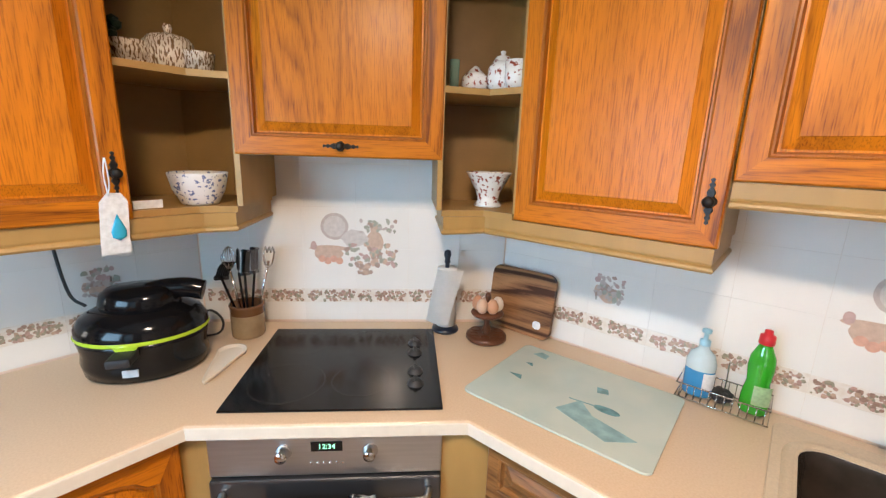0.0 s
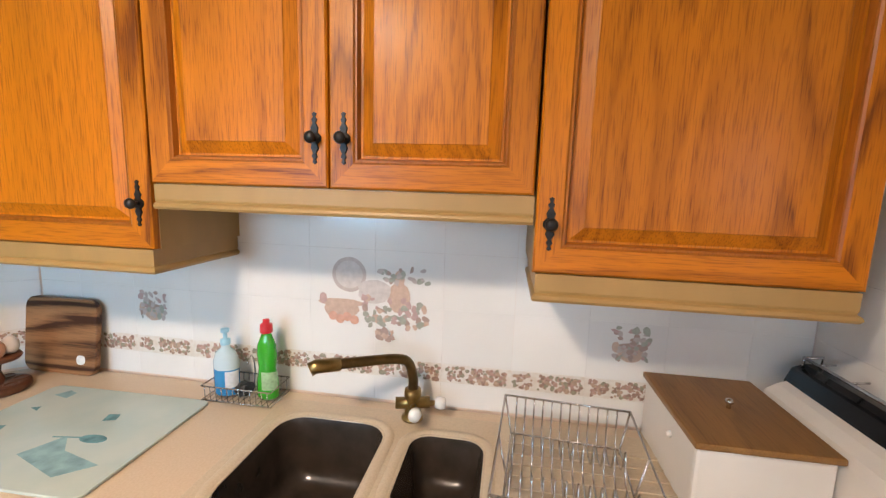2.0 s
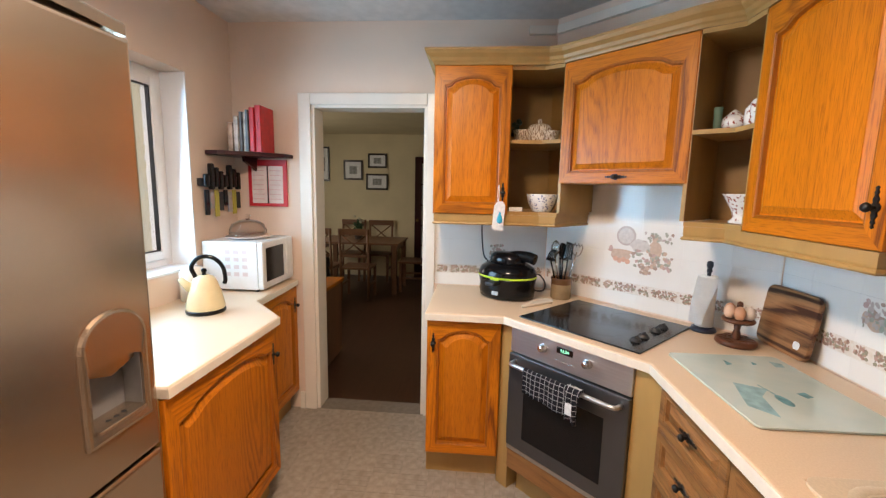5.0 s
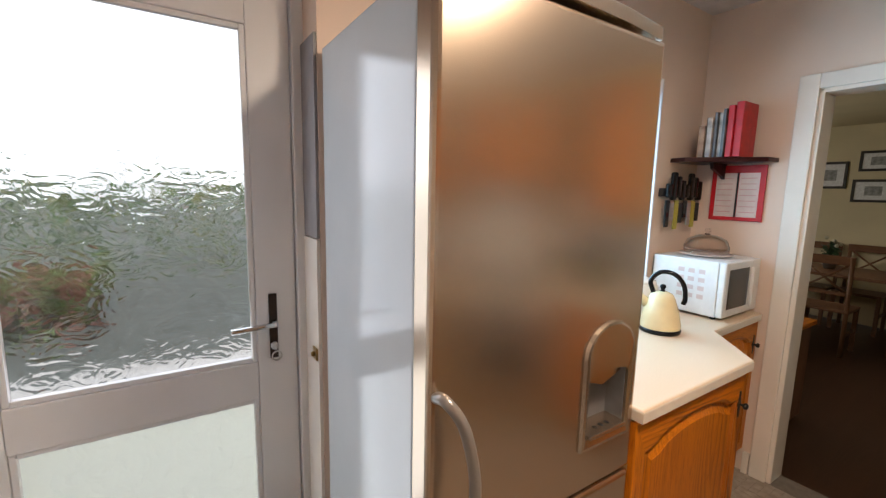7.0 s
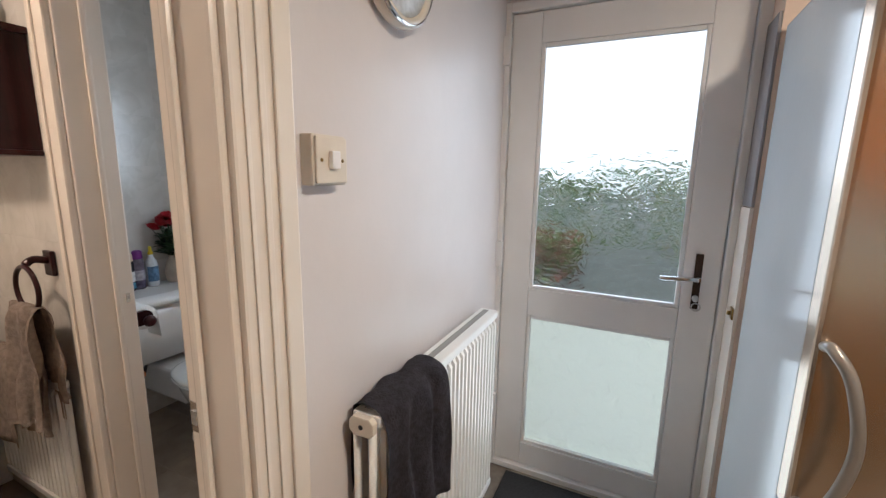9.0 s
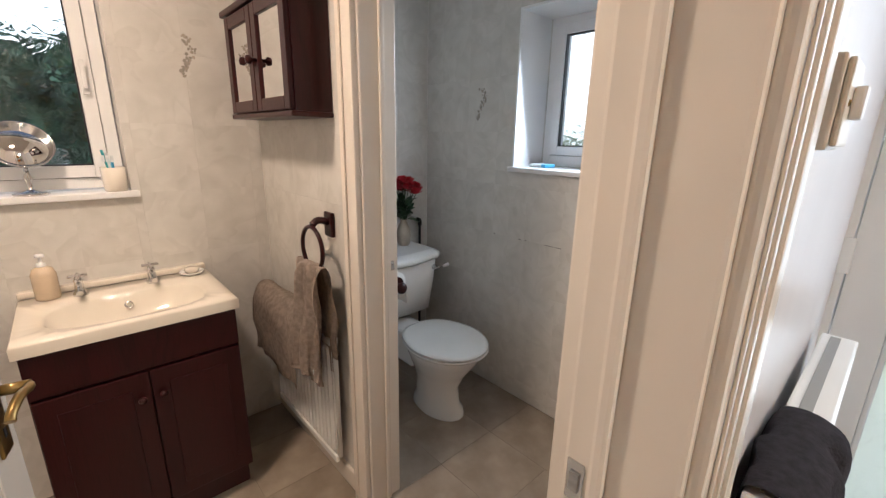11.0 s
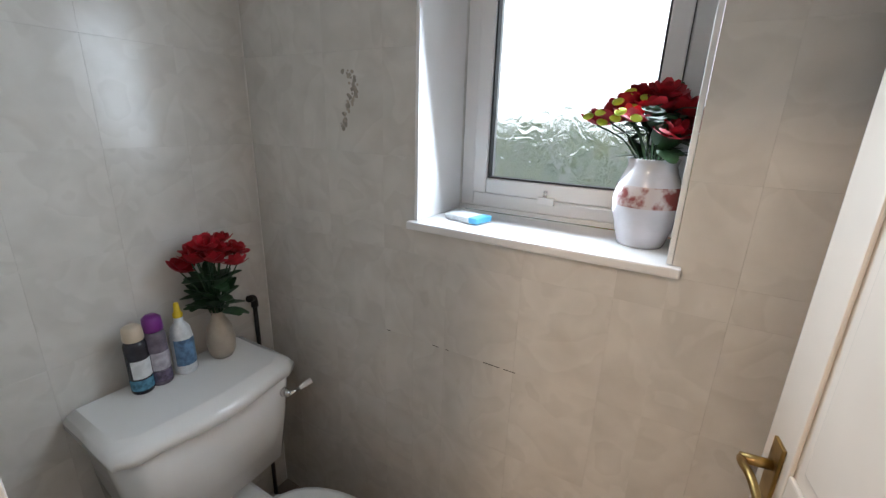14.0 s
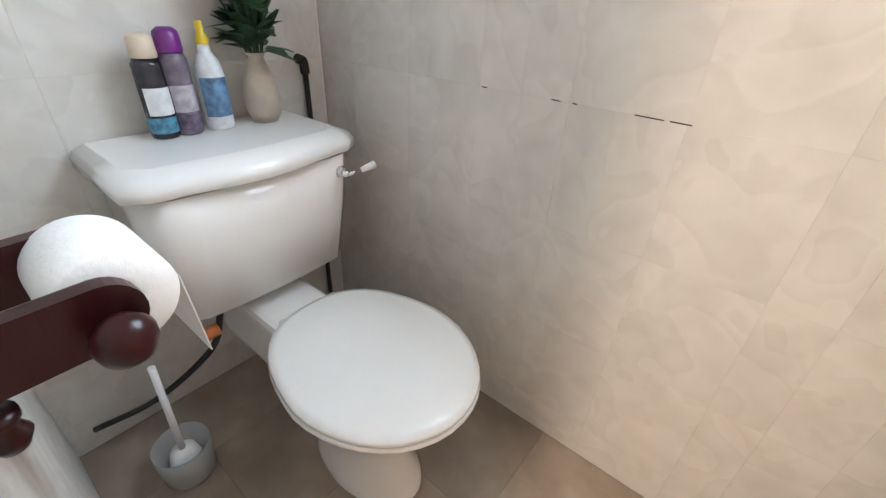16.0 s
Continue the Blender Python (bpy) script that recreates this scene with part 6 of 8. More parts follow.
motif(wall_north, M_NORTH @ pose(0.775, 0, 1.213), True, 1)
motif(wall_diagonal, M_DIAG @ pose(DIAG_LEN / 2 - 0.005, 0, 1.215), True, 2)
motif(wall_north, M_NORTH @ pose(0.045, 0, 1.147), False, 3)
motif(wall_north, M_NORTH @ pose(1.49, 0, 1.147), False, 4)
motif(wall_west, M_WEST @ pose(0.80, 0, 1.13), False, 5)
FLOWER = [mat("border_" + n, tuple(0.7 * q + 0.16 for q in c), 0.15, vary=0.3, scale=120) for n, c in (("brown", (0.34, 0.15, 0.07)), ("tan", (0.55, 0.33, 0.19)), ("green", (0.30, 0.26, 0.13)), ("rose", (0.54, 0.27, 0.19)))]


def border_flowers(parent, m, u0, u1, seed, joint):
    """Brown flower blocks along the border: a short and a long one on each tile, with pale gaps between."""
    r = random.Random(seed)
    bm = bmesh.new()
    lay = 0.0
    u = u0
    while u < u1:
        ph = ((u - joint) % 0.2) / 0.2
        if 0.06 < ph < 0.29 or 0.38 < ph < 0.95:
            for q in range(6):
                lay += 0.0000008
                x, z, rr = u + r.uniform(-0.006, 0.006), 1.014 + r.uniform(-0.021, 0.021), r.uniform(0.0028, 0.0075)
                n = 6
                vs = [bm.verts.new((x + rr * (0.7 + 0.6 * r.random()) * math.cos(-2 * math.pi * i / n), -0.0005 - lay, z + rr * (0.7 + 0.6 * r.random()) * math.sin(-2 * math.pi * i / n))) for i in range(n)]
                bm.faces.new(vs).material_index = r.randrange(4)
        u += 0.0075
    part("border_flowers", bm, FLOWER, parent, "brown flowers painted along the border tiles", matrix=m @ pose(0, -0.0032, 0))


border_flowers(wall_north, M_NORTH, -0.36, 1.88, 1, 0.778)
border_flowers(wall_diagonal, M_DIAG, 0.02, DIAG_LEN - 0.02, 2, DIAG_LEN / 2)
border_flowers(wall_west, M_WEST, 0.43, W + DG - 0.02, 3, 0.50)
border_flowers(wall_east, M_EAST, -N + 0.02, -1.32, 4, -N + 0.2)

# china on the open shelves
weave = mat("woven_china", (0.70, 0.62, 0.50), 0.25, color2=(0.20, 0.12, 0.06), scale=240, stretch=(1, 1, 0.25), lo=0.45, hi=0.50, detail=1)
rose_china = mat("rose_china", (0.78, 0.76, 0.72), 0.1, color2=(0.30, 0.07, 0.04), scale=75, lo=0.38, hi=0.43, detail=2)
blue_china = mat("blue_china", (0.76, 0.76, 0.76), 0.1, color2=(0.16, 0.20, 0.36), scale=85, lo=0.37, hi=0.42, detail=2)


def pot(name, x, y, z, prof, material, label, cat, lid=None, seg=24, handle=False, spin=0):
    t = thing(name, pose(x, y, z, 0, 0, spin), label, cat)
    part("body", lathe(prof, seg), material, t)
    if lid:
        part("lid", lathe(lid, seg), material, t)
    if handle:
        r = max(p[0] for p in prof)
        h_ = max(p[1] for p in prof)
        part("handle", tube(smooth_line([(r * 0.9, 0, h_ * 0.8), (r * 1.5, 0, h_ * 0.8), (r * 1.5, 0, h_ * 0.3), (r * 0.9, 0, h_ * 0.25)]), 0.005, 8), material, t)
    return t


SZ, S2 = 1.4035, 1.7735
BAS = [(0, 0), (0.04, 0), (0.045, 0.004), (0.056, 0.06), (0.058, 0.066), (0.054, 0.066), (0.05, 0.02), (0, 0.015)]
pot("china_basket", -0.965, 0.905, S2, BAS, weave, "cream and brown woven china basket on the shelf", "basket")
pot("china_jar", -0.925, 0.985, S2, [(0, 0), (0.05, 0), (0.055, 0.006), (0.062, 0.075), (0, 0.075)], weave, "cream and brown woven china jar with a lid", "jar", [(0.06, 0.0755), (0.05, 0.088), (0.02, 0.096), (0.008, 0.10), (0.012, 0.112), (0.008, 0.122), (0, 0.124)])
pot("china_basket", -0.875, 1.04, S2, [(a * 0.75, b * 0.8) for a, b in BAS], weave, "small cream and brown woven china basket on the shelf", "basket")
bm_ = pot("china_bowl", -0.882, 1.013, SZ, [(0, 0), (0.05, 0), (0.055, 0.008), (0.074, 0.045), (0.084, 0.088), (0.084, 0.094), (0.079, 0.092), (0.05, 0.02), (0, 0.015)], blue_china, "octagonal white bowl with blue flowers", "bowl", seg=8)
cd = thing("card", pose(-0.85, 0.87, SZ, 0, 0, 95), "small cream card standing on the shelf", "card")
part("sheet", boxes((-0.035, 0.035, -0.001, 0.001, 0, 0.022)), label_white, cd)
pl = thing("ornament", pose(-1.0, 0.87, S2), "dark green ornament behind the baskets", "ornament")
bm = bmesh.new()
for k in range(10):
    bmesh.ops.create_icosphere(bm, subdivisions=1, radius=0.016, matrix=Matrix.Translation((rnd.uniform(-0.02, 0.02), rnd.uniform(-0.02, 0.02), 0.03 + 0.01 * k)))
part("leaves", bm, plain("dark_green", (0.02, 0.05, 0.025), 0.5), pl)
FV = [(0, 0), (0.045, 0), (0.048, 0.006), (0.034, 0.02), (0.042, 0.05), (0.075, 0.11), (0.078, 0.114), (0.07, 0.112), (0.036, 0.05), (0, 0.03)]
pot("china_vase", -0.325, 1.71, SZ, FV, rose_china, "fluted white china vase with red roses", "vase", seg=16)
pot("glass_bottle", -0.42, 1.625, 1.7635, [(0, 0), (0.014, 0), (0.015, 0.07), (0.016, 0.09), (0.016, 0.098), (0, 0.098)], plain("green_glass", (0.18, 0.30, 0.24), 0.08), "small pale green glass bottle", "bottle")
pot("teapot", -0.36, 1.655, 1.7635, [(0, 0), (0.03, 0), (0.042, 0.02), (0.04, 0.045), (0.025, 0.06), (0, 0.06)], rose_china, "small flowered china teapot", "teapot", [(0.024, 0.0605), (0.015, 0.07), (0.005, 0.078), (0, 0.08)], handle=True, spin=160)
pot("china_jar", -0.29, 1.70, 1.7635, [(0, 0), (0.038, 0), (0.046, 0.03), (0.044, 0.07), (0.03, 0.09), (0, 0.09)], rose_china, "flowered china jar with a dark knob", "jar", [(0.03, 0.0905), (0.02, 0.105), (0.006, 0.11), (0.009, 0.12), (0, 0.124)])
pot("china_cup", -0.215, 1.665, 1.7635, [(0, 0), (0.025, 0), (0.035, 0.03), (0.036, 0.08), (0.032, 0.08), (0.028, 0.02), (0, 0.01)], rose_china, "flowered china cup on the shelf", "cup", handle=True)

tg = thing("hanging_tag", pose(-0.772, 0.772, 1.305, 0, 0, 90) @ Matrix.Scale(0.78, 4), "white card tag with a blue drop hanging from the handle", "tag")
part("card", at_frame(prism([(-0.038, 0), (0.038, 0.006), (0.036, 0.17), (0.018, 0.195), (-0.016, 0.194), (-0.036, 0.165)], -0.001, 0.001), pose(0, 0, 0, 90, 4, 0)), label_white, tg)
part("drop", lathe([(0, 0.0), (0.018, 0.012), (0.020, 0.03), (0.010, 0.06), (0, 0.085)], 14, m=pose(0.014, -0.006, 0.045), squash=(1, 0.3)), plain("blue_drop", (0.03, 0.40, 0.62), 0.15), tg, "blue drop")
part("string", tube(smooth_line([(0, -0.003, 0.185), (0.006, -0.008, 0.23), (0.002, -0.012, 0.30), (-0.004, -0.006, 0.25), (0, -0.003, 0.185)]), 0.002, 6), label_white, tg)

# towel on the oven handle
check = bpy.data.materials.new("checked_cloth")
check.use_nodes = True
cn = check.node_tree
tc = cn.nodes.new("ShaderNodeTexCoord")
sx = cn.nodes.new("ShaderNodeSeparateXYZ")
cn.links.new(tc.outputs["Object"], sx.inputs[0])
acc = None
for ax, per in ((0, 0.024), (2, 0.022)):
    md = cn.nodes.new("ShaderNodeMath")
    md.operation = 'PINGPONG'
    md.inputs[1].default_value = per / 2
    cn.links.new(sx.outputs[ax], md.inputs[0])
    lt = cn.nodes.new("ShaderNodeMath")
    lt.operation = 'LESS_THAN'
    lt.inputs[1].default_value = per * 0.06
    cn.links.new(md.outputs[0], lt.inputs[0])
    if acc is None:
        acc = lt
    else:
        ad = cn.nodes.new("ShaderNodeMath")
        ad.operation = 'MAXIMUM'
        cn.links.new(acc.outputs[0], ad.inputs[0])
        cn.links.new(lt.outputs[0], ad.inputs[1])
        acc = ad
cm = cn.nodes.new("ShaderNodeMix")
cm.data_type = 'RGBA'
cm.inputs[6].default_value, cm.inputs[7].default_value = (0.015, 0.015, 0.022, 1), (0.5, 0.5, 0.5, 1)
cn.links.new(acc.outputs[0], cm.inputs[0])
cn.links.new(cm.outputs[2], cn.nodes["Principled BSDF"].inputs["Base Color"])
cn.nodes["Principled BSDF"].inputs["Roughness"].default_value = 0.95


def drape(x0, x1, y_line, folds, nx=24, rumple=0.0):
    """Cloth over a bar: the line of (y, z) from front hem to back hem, rippled along x and crumpled."""
    bm = bmesh.new()
    L = smooth_line([(0, y, z) for y, z in y_line], 5)
    g = []
    for i in range(nx + 1):
        u = i / nx
        row = []
        for j, p in enumerate(L):
            v = j / (len(L) - 1)
            hang = abs(v - 0.5) * 2
            w1, w2 = (rumple * noise.noise(Vector((u * f_, v * g_, x0 * 9 + f_))) for f_, g_ in ((3.2, 5.0), (7.5, 9.0)))
            q = (w1 + 0.5 * w2) * (0.35 + 0.65 * hang)
            p = p + Vector((0, q, 0.8 * rumple * hang * noise.noise(Vector((u * 2.6, 3.3, x1)))))
            row.append(bm.verts.new((x0 + (x1 - x0) * u + w2 * hang + 0.006 * hang * math.sin(9 * u + 2), p.y + folds * hang * math.sin(u * 17 + 3 * v) * (1 if v < 0.5 else -0.4) - 0.0, p.z + 0.008 * hang * math.sin(u * 5 + 1))))
        g.append(row)
    for a, b in zip(g, g[1:]):
        for j in range(len(L) - 1):
            bm.faces.new((a[j], b[j], b[j + 1], a[j + 1]))
    bmesh.ops.solidify(bm, geom=bm.faces[:], thickness=0.004)
    for f in bm.faces:
        f.smooth = True
    return bm


tt = thing("tea_towel", ov.matrix_basis @ pose(0, 0, 0), "black and white checked tea towel hung on the oven handle", "tea towel")
part("cloth", drape(-0.17, 0.10, [(-0.078, 0.595), (-0.077, 0.65), (-0.074, 0.70), (-0.062, 0.716), (-0.044, 0.70), (-0.040, 0.67), (-0.040, 0.64)], 0.005), check, tt)
part("gathered_end", drape(0.06, 0.13, [(-0.090, 0.58), (-0.094, 0.66), (-0.088, 0.71), (-0.064, 0.728), (-0.046, 0.71), (-0.040, 0.68)], 0.008, 12), check, tt)
part("care_label", boxes((0.075, 0.105, -0.1035, -0.1025, 0.615, 0.665)), label_white, tt, "white care label")


# ---- south counter ----
mw = thing("microwave", pose(-0.80, -0.535, H + 0.0005, 0, 0, 180), "white microwave oven with a dark door window", "microwave")
mw_white = plain("appliance_white", (0.74, 0.74, 0.73), 0.3)
part("body", boxes((0, 0.385, 0.022, 0.345, 0.012, 0.285), bevel=0.006), mw_white, mw)
part("door", boxes((0, 0.29, -0.012, 0.021, 0.014, 0.284), bevel=0.010, seg=3), mw_white, mw)
part("window", boxes((0.035, 0.245, -0.0145, -0.0122, 0.055, 0.25), bevel=0.0008), black_glass, mw, "dark glass window")
part("control_panel", boxes((0.2925, 0.385, -0.010, 0.021, 0.014, 0.284), bevel=0.008), mw_white, mw)
part("door_handle", boxes((0.262, 0.278, -0.03, -0.0125, 0.05, 0.25), bevel=0.006), mw_white, mw)
for i in range(3):
    for j in range(4):
        part("vent", boxes((-0.001, -0.0002, 0.08 + i * 0.05, 0.11 + i * 0.05, 0.09 + j * 0.042, 0.112 + j * 0.042)), plain("vent_pink", (0.62, 0.50, 0.48), 0.5), mw)
for x in (0.03, 0.355):
    for y in (0.04, 0.32):
        part("foot", lathe([(0, 0), (0.012, 0), (0.014, 0.011), (0, 0.0118)], 10, m=pose(x, y, 0)), black_matt, mw)
cdm = thing("cake_dome", pose(-0.99, -0.71, H + 0.2865), "clear glass cake dome on top of the microwave", "cake dome")
part("plate", lathe([(0, 0.004), (0.06, 0.0), (0.12, 0.008), (0.125, 0.012), (0.06, 0.008), (0, 0.008)], 32), plain("dome_plate", (0.68, 0.62, 0.58), 0.2), cdm)
g_ = part("dome", lathe([(0.105, 0.013), (0.104, 0.05), (0.09, 0.085), (0.05, 0.108), (0.012, 0.113), (0.010, 0.122), (0.016, 0.132), (0.010, 0.142), (0, 0.144)], 32), plain("dome_glass", (0.60, 0.55, 0.52), 0.05), cdm)
dg = MATS["dome_glass"].node_tree.nodes["Principled BSDF"]
dg.inputs["Transmission Weight"].default_value = 1.0
dg.inputs["IOR"].default_value = 1.18
dg.inputs["Base Color"].default_value = (0.92, 0.90, 0.88, 1)
for ln in list(dg.inputs["Base Color"].links):
    MATS["dome_glass"].node_tree.links.remove(ln)
kt = thing("kettle", pose(-0.42, -0.61, H + 0.0005, 0, 0, 120), "cream pyramid kettle with a black handle", "kettle")
cream_enamel = plain("cream_enamel", (0.72, 0.60, 0.36), 0.15)
part("base", lathe([(0, 0), (0.085, 0), (0.087, 0.012), (0.083, 0.018), (0, 0.018)], 28), black_plastic, kt)
part("body", lathe([(0.082, 0.0185), (0.084, 0.03), (0.072, 0.09), (0.052, 0.15), (0.042, 0.168), (0.02, 0.178), (0, 0.18)], 28), cream_enamel, kt)
part("lid_knob", lathe([(0.012, 0.1785), (0.007, 0.186), (0.013, 0.198), (0.010, 0.208), (0, 0.21)], 16), black_plastic, kt)
part("spout", tube([(-0.055, 0, 0.115), (-0.085, 0, 0.145), (-0.10, 0, 0.168)], 0, 12, radii=[0.022, 0.016, 0.011]), cream_enamel, kt)
part("handle", tube(smooth_line([(-0.035, 0, 0.168), (-0.05, 0, 0.22), (-0.015, 0, 0.262), (0.04, 0, 0.258), (0.078, 0, 0.215), (0.088, 0, 0.155), (0.082, 0, 0.13)]), 0.010, 10), black_plastic, kt)
part("handle_stay", tube([(-0.04, 0, 0.155), (-0.036, 0, 0.178)], 0.007, 8), chrome, kt)
jar = thing("storage_jar", pose(-0.60, -0.80, H + 0.0005), "cream storage jar behind the kettle", "jar")
part("body", lathe([(0, 0), (0.055, 0), (0.06, 0.01), (0.06, 0.15), (0.05, 0.16), (0, 0.16)], 24), cream_ceramic, jar)
part("lid", lathe([(0.052, 0.1605), (0.05, 0.175), (0.02, 0.18), (0.012, 0.19), (0, 0.192)], 24), cream_ceramic, jar)

# corner shelf with books, calendar, knife rack
sh = thing("wall_shelf", pose(W, -0.71, 1.685), "dark wooden wall shelf holding books", "shelf")
part("board", prism([(0.002, -0.185), (0.30, -0.185), (0.32, -0.10), (0.20, 0.06), (0.10, 0.19), (0.002, 0.20)], 0.0, 0.022, 0.005), mahogany_x, sh)
part("bracket", at_frame(prism([(0, 0), (0.16, 0), (0.15, -0.03), (0.06, -0.06), (0, -0.09)], -0.008, 0.008), pose(0.003, -0.04, -0.0005, 90)), mahogany, sh)
books = [((0.50, 0.006, 0.010), 0.035, 0.265), ((0.52, 0.010, 0.014), 0.028, 0.25), ((0.10, 0.09, 0.09), 0.016, 0.235), ((0.62, 0.56, 0.50), 0.026, 0.22), ((0.12, 0.12, 0.13), 0.016, 0.225), ((0.58, 0.50, 0.44), 0.025, 0.20), ((0.20, 0.17, 0.15), 0.014, 0.205), ((0.60, 0.44, 0.34), 0.030, 0.165)]
yy = 0.105
for k, (c, w_, h_) in enumerate(books):
    b = thing("book", pose(W + 0.05 + 0.012 * (k % 3), -0.71 + yy - w_, 1.7075), "red cookery book standing on the wall shelf" if k < 2 else "pale paperback book standing on the wall shelf", "book", "books on the wall shelf")
    part("cover", boxes((0, 0.16, 0, w_ - 0.001, 0, h_), bevel=0.002), plain("book_%d" % k, c, 0.4, vary=0.25 if k < 2 else 0.6, scale=25), b)
    part("pages", boxes((0.004, 0.156, 0.003, w_ - 0.004, h_ + 0.0003, h_ + 0.001)), label_white, b)
    yy -= w_ + 0.001
cal = thing("calendar", pose(W + 0.003, -0.675, 1.38), "red framed calendar with two white pages on the wall", "calendar")
part("backing", boxes((0, 0.012, -0.13, 0.125, 0, 0.295), bevel=0.002), plain("red_card", (0.55, 0.010, 0.016), 0.4), cal)
paper2 = plain("page", (0.72, 0.62, 0.60), 0.7, vary=0.15, scale=18)
part("page", boxes((0.0125, 0.0145, -0.105, -0.006, 0.02, 0.255)), paper2, cal)
part("page", boxes((0.0125, 0.0145, 0.006, 0.10, 0.02, 0.255)), paper2, cal)
for k in range(7):
    for a in (-0.098, 0.014):
        part("printed_line", boxes((0.0147, 0.015, a, a + 0.075, 0.045 + k * 0.03, 0.049 + k * 0.03)), plain("print_pink", (0.60, 0.36, 0.36), 0.7), cal)
part("spine", tube([(0.016, 0, 0.02), (0.016, 0, 0.255)], 0.004, 6), black_matt, cal)
kn = thing("utensil_rail", pose(-0.99, S + 0.003, 1.265, 0, 0, 180) @ Matrix.Scale(1.25, 4), "black rail of hanging knives and kitchen tools", "utensil rail")
part("rail", boxes((-0.14, 0.14, -0.022, -0.0, 0.19, 0.225), bevel=0.004), black_matt, kn)
for k in range(8):
    x = -0.125 + k * 0.035
    L_ = (0.20, 0.15, 0.22, 0.17, 0.13, 0.19, 0.21, 0.16)[k]
    t_ = part("hanging_tool", boxes((x - 0.014, x + 0.014, -0.048, -0.026, 0.185 - 0.01 * (k % 2), 0.245 + 0.016 * (k * 3 % 4)), bevel=0.009, seg=3), black_plastic, kn)
    part("blade", boxes((x - 0.015, x + 0.015, -0.039, -0.032, 0.17 - L_ * 0.55, 0.1745 - 0.01 * (k % 2)), bevel=0.003), (steel, black_plastic, black_matt, plain("olive_tool", (0.42, 0.36, 0.05), 0.3))[(k * 3 + 1) % 4], t_)

# ---- lobby ----
def radiator(name, m, w, h, label, double=True):
    """x along, back at y=0, panel facing -y."""
    t = thing(name, m, label, "radiator")
    n = max(6, int(w / 0.034))
    yb = -0.085 if double else -0.045
    st = (w - 0.03) / n
    bm = boxes((0.012, w - 0.012, yb, yb + 0.008, 0.028, h - 0.028))
    part("front_panel", bm, rad_white, t)
    for k in range(n):
        x = 0.015 + st * k
        bm = bmesh.new()
        vs = [[bm.verts.new((x + st * u, yb - 0.0004 - d, z)) for u, d in ((0.1, 0), (0.28, 0.012), (0.66, 0.012), (0.84, 0))] for z in (0.035, 0.05, h - 0.05, h - 0.035)]
        for v in (vs[0], vs[3]):
            v[1].co.y = v[2].co.y = yb - 0.001
        for p, q in zip(vs, vs[1:]):
            for i in range(3):
                bm.faces.new((p[i], p[i + 1], q[i + 1], q[i]))
        part("rib", bm, rad_white, t)
    if double:
        part("back_panel", boxes((0.01, w - 0.01, -0.035, -0.027, 0.03, h - 0.03), bevel=0.003), rad_white, t)
    part("top_grille", boxes((0, w, yb - 0.012, -0.02, h - 0.029, h), bevel=0.006), rad_white, t)
    part("bottom_rail", boxes((0, w, yb - 0.010, yb + 0.006, 0.0, 0.029), bevel=0.005), rad_white, t)
    for x in (0.0, w - 0.009):
        part("side_column", tube([(x + 0.0045, yb + 0.012, 0.02), (x + 0.0045, yb + 0.012, h - 0.03)], 0.010, 10), rad_white, t)
        if double:
            part("side_column", tube([(x + 0.0045, -0.03, 0.02), (x + 0.0045, -0.03, h - 0.03)], 0.010, 10), rad_white, t)
    for x in (0.1, w - 0.1):
        part("bracket", boxes((x - 0.01, x + 0.01, -0.026, 0.0, h * 0.3, h * 0.7)), rad_white, t)
    return t


rad = radiator("radiator", M_EAST @ pose(-0.06, 0, 0.10), 0.855, 0.80, "white double panel radiator on the lobby wall")
cap_out = [(-0.034, -0.012), (-0.022, -0.024), (0.022, -0.024), (0.034, -0.012), (0.034, 0.012), (0.022, 0.024), (-0.022, 0.024), (-0.034, 0.012)]
M_CAP = pose(-0.001, -0.056, 0.775) @ Matrix(((0, 0, -1, 0), (1, 0, 0, 0), (0, -1, 0, 0), (0, 0, 0, 1)))
cap_ = part("end_cap", at_frame(prism(cap_out, 0.0, 0.016, 0.004), M_CAP), cream_ceramic, rad, "cream eight-sided end cap")
part("vent_hole", at_frame(lathe([(0, 0.0163), (0.006, 0.0163), (0.006, 0.0175), (0, 0.0175)], 12), M_CAP), black_matt, cap_)
# Flat grey strip stands in for the shade down the grille's slot.
part("grille_groove", boxes((0.02, 0.835, -0.062, -0.040, 0.8002, 0.8016)), mat("groove_shadow", (0.30, 0.30, 0.29), 0.7), rad)
grey_cloth = mat("grey_towel", (0.075, 0.070, 0.085), 1.0, vary=0.35, scale=60, bump=0.9, bump_scale=180)
tw = thing("towel", rad.matrix_basis @ pose(0, 0, 0), "dark grey towel hung over the radiator end", "towel")
part("cloth", drape(0.0, 0.30, [(-0.125, 0.42), (-0.122, 0.60), (-0.118, 0.77), (-0.085, 0.818), (-0.03, 0.816), (-0.006, 0.78), (-0.006, 0.62), (-0.006, 0.55)], 0.018, 44, 0.028), grey_cloth, tw)

sw = thing("light_switch", M_EAST @ pose(-0.123, 0, 1.467), "cream plastic light switch on a wooden pattress", "light switch")
sw_cream = plain("switch_cream", (0.72, 0.66, 0.56), 0.35)
part("back_box", boxes((-0.048, 0.047, -0.030, -0.0005, -0.048, 0.048), bevel=0.003), sw_cream, sw)
part("face_plate", boxes((-0.044, 0.044, -0.037, -0.0303, -0.044, 0.044), bevel=0.004), sw_cream, sw)
part("rocker", boxes((-0.012, 0.012, -0.048, -0.0372, -0.016, 0.018), bevel=0.003), upvc, sw)
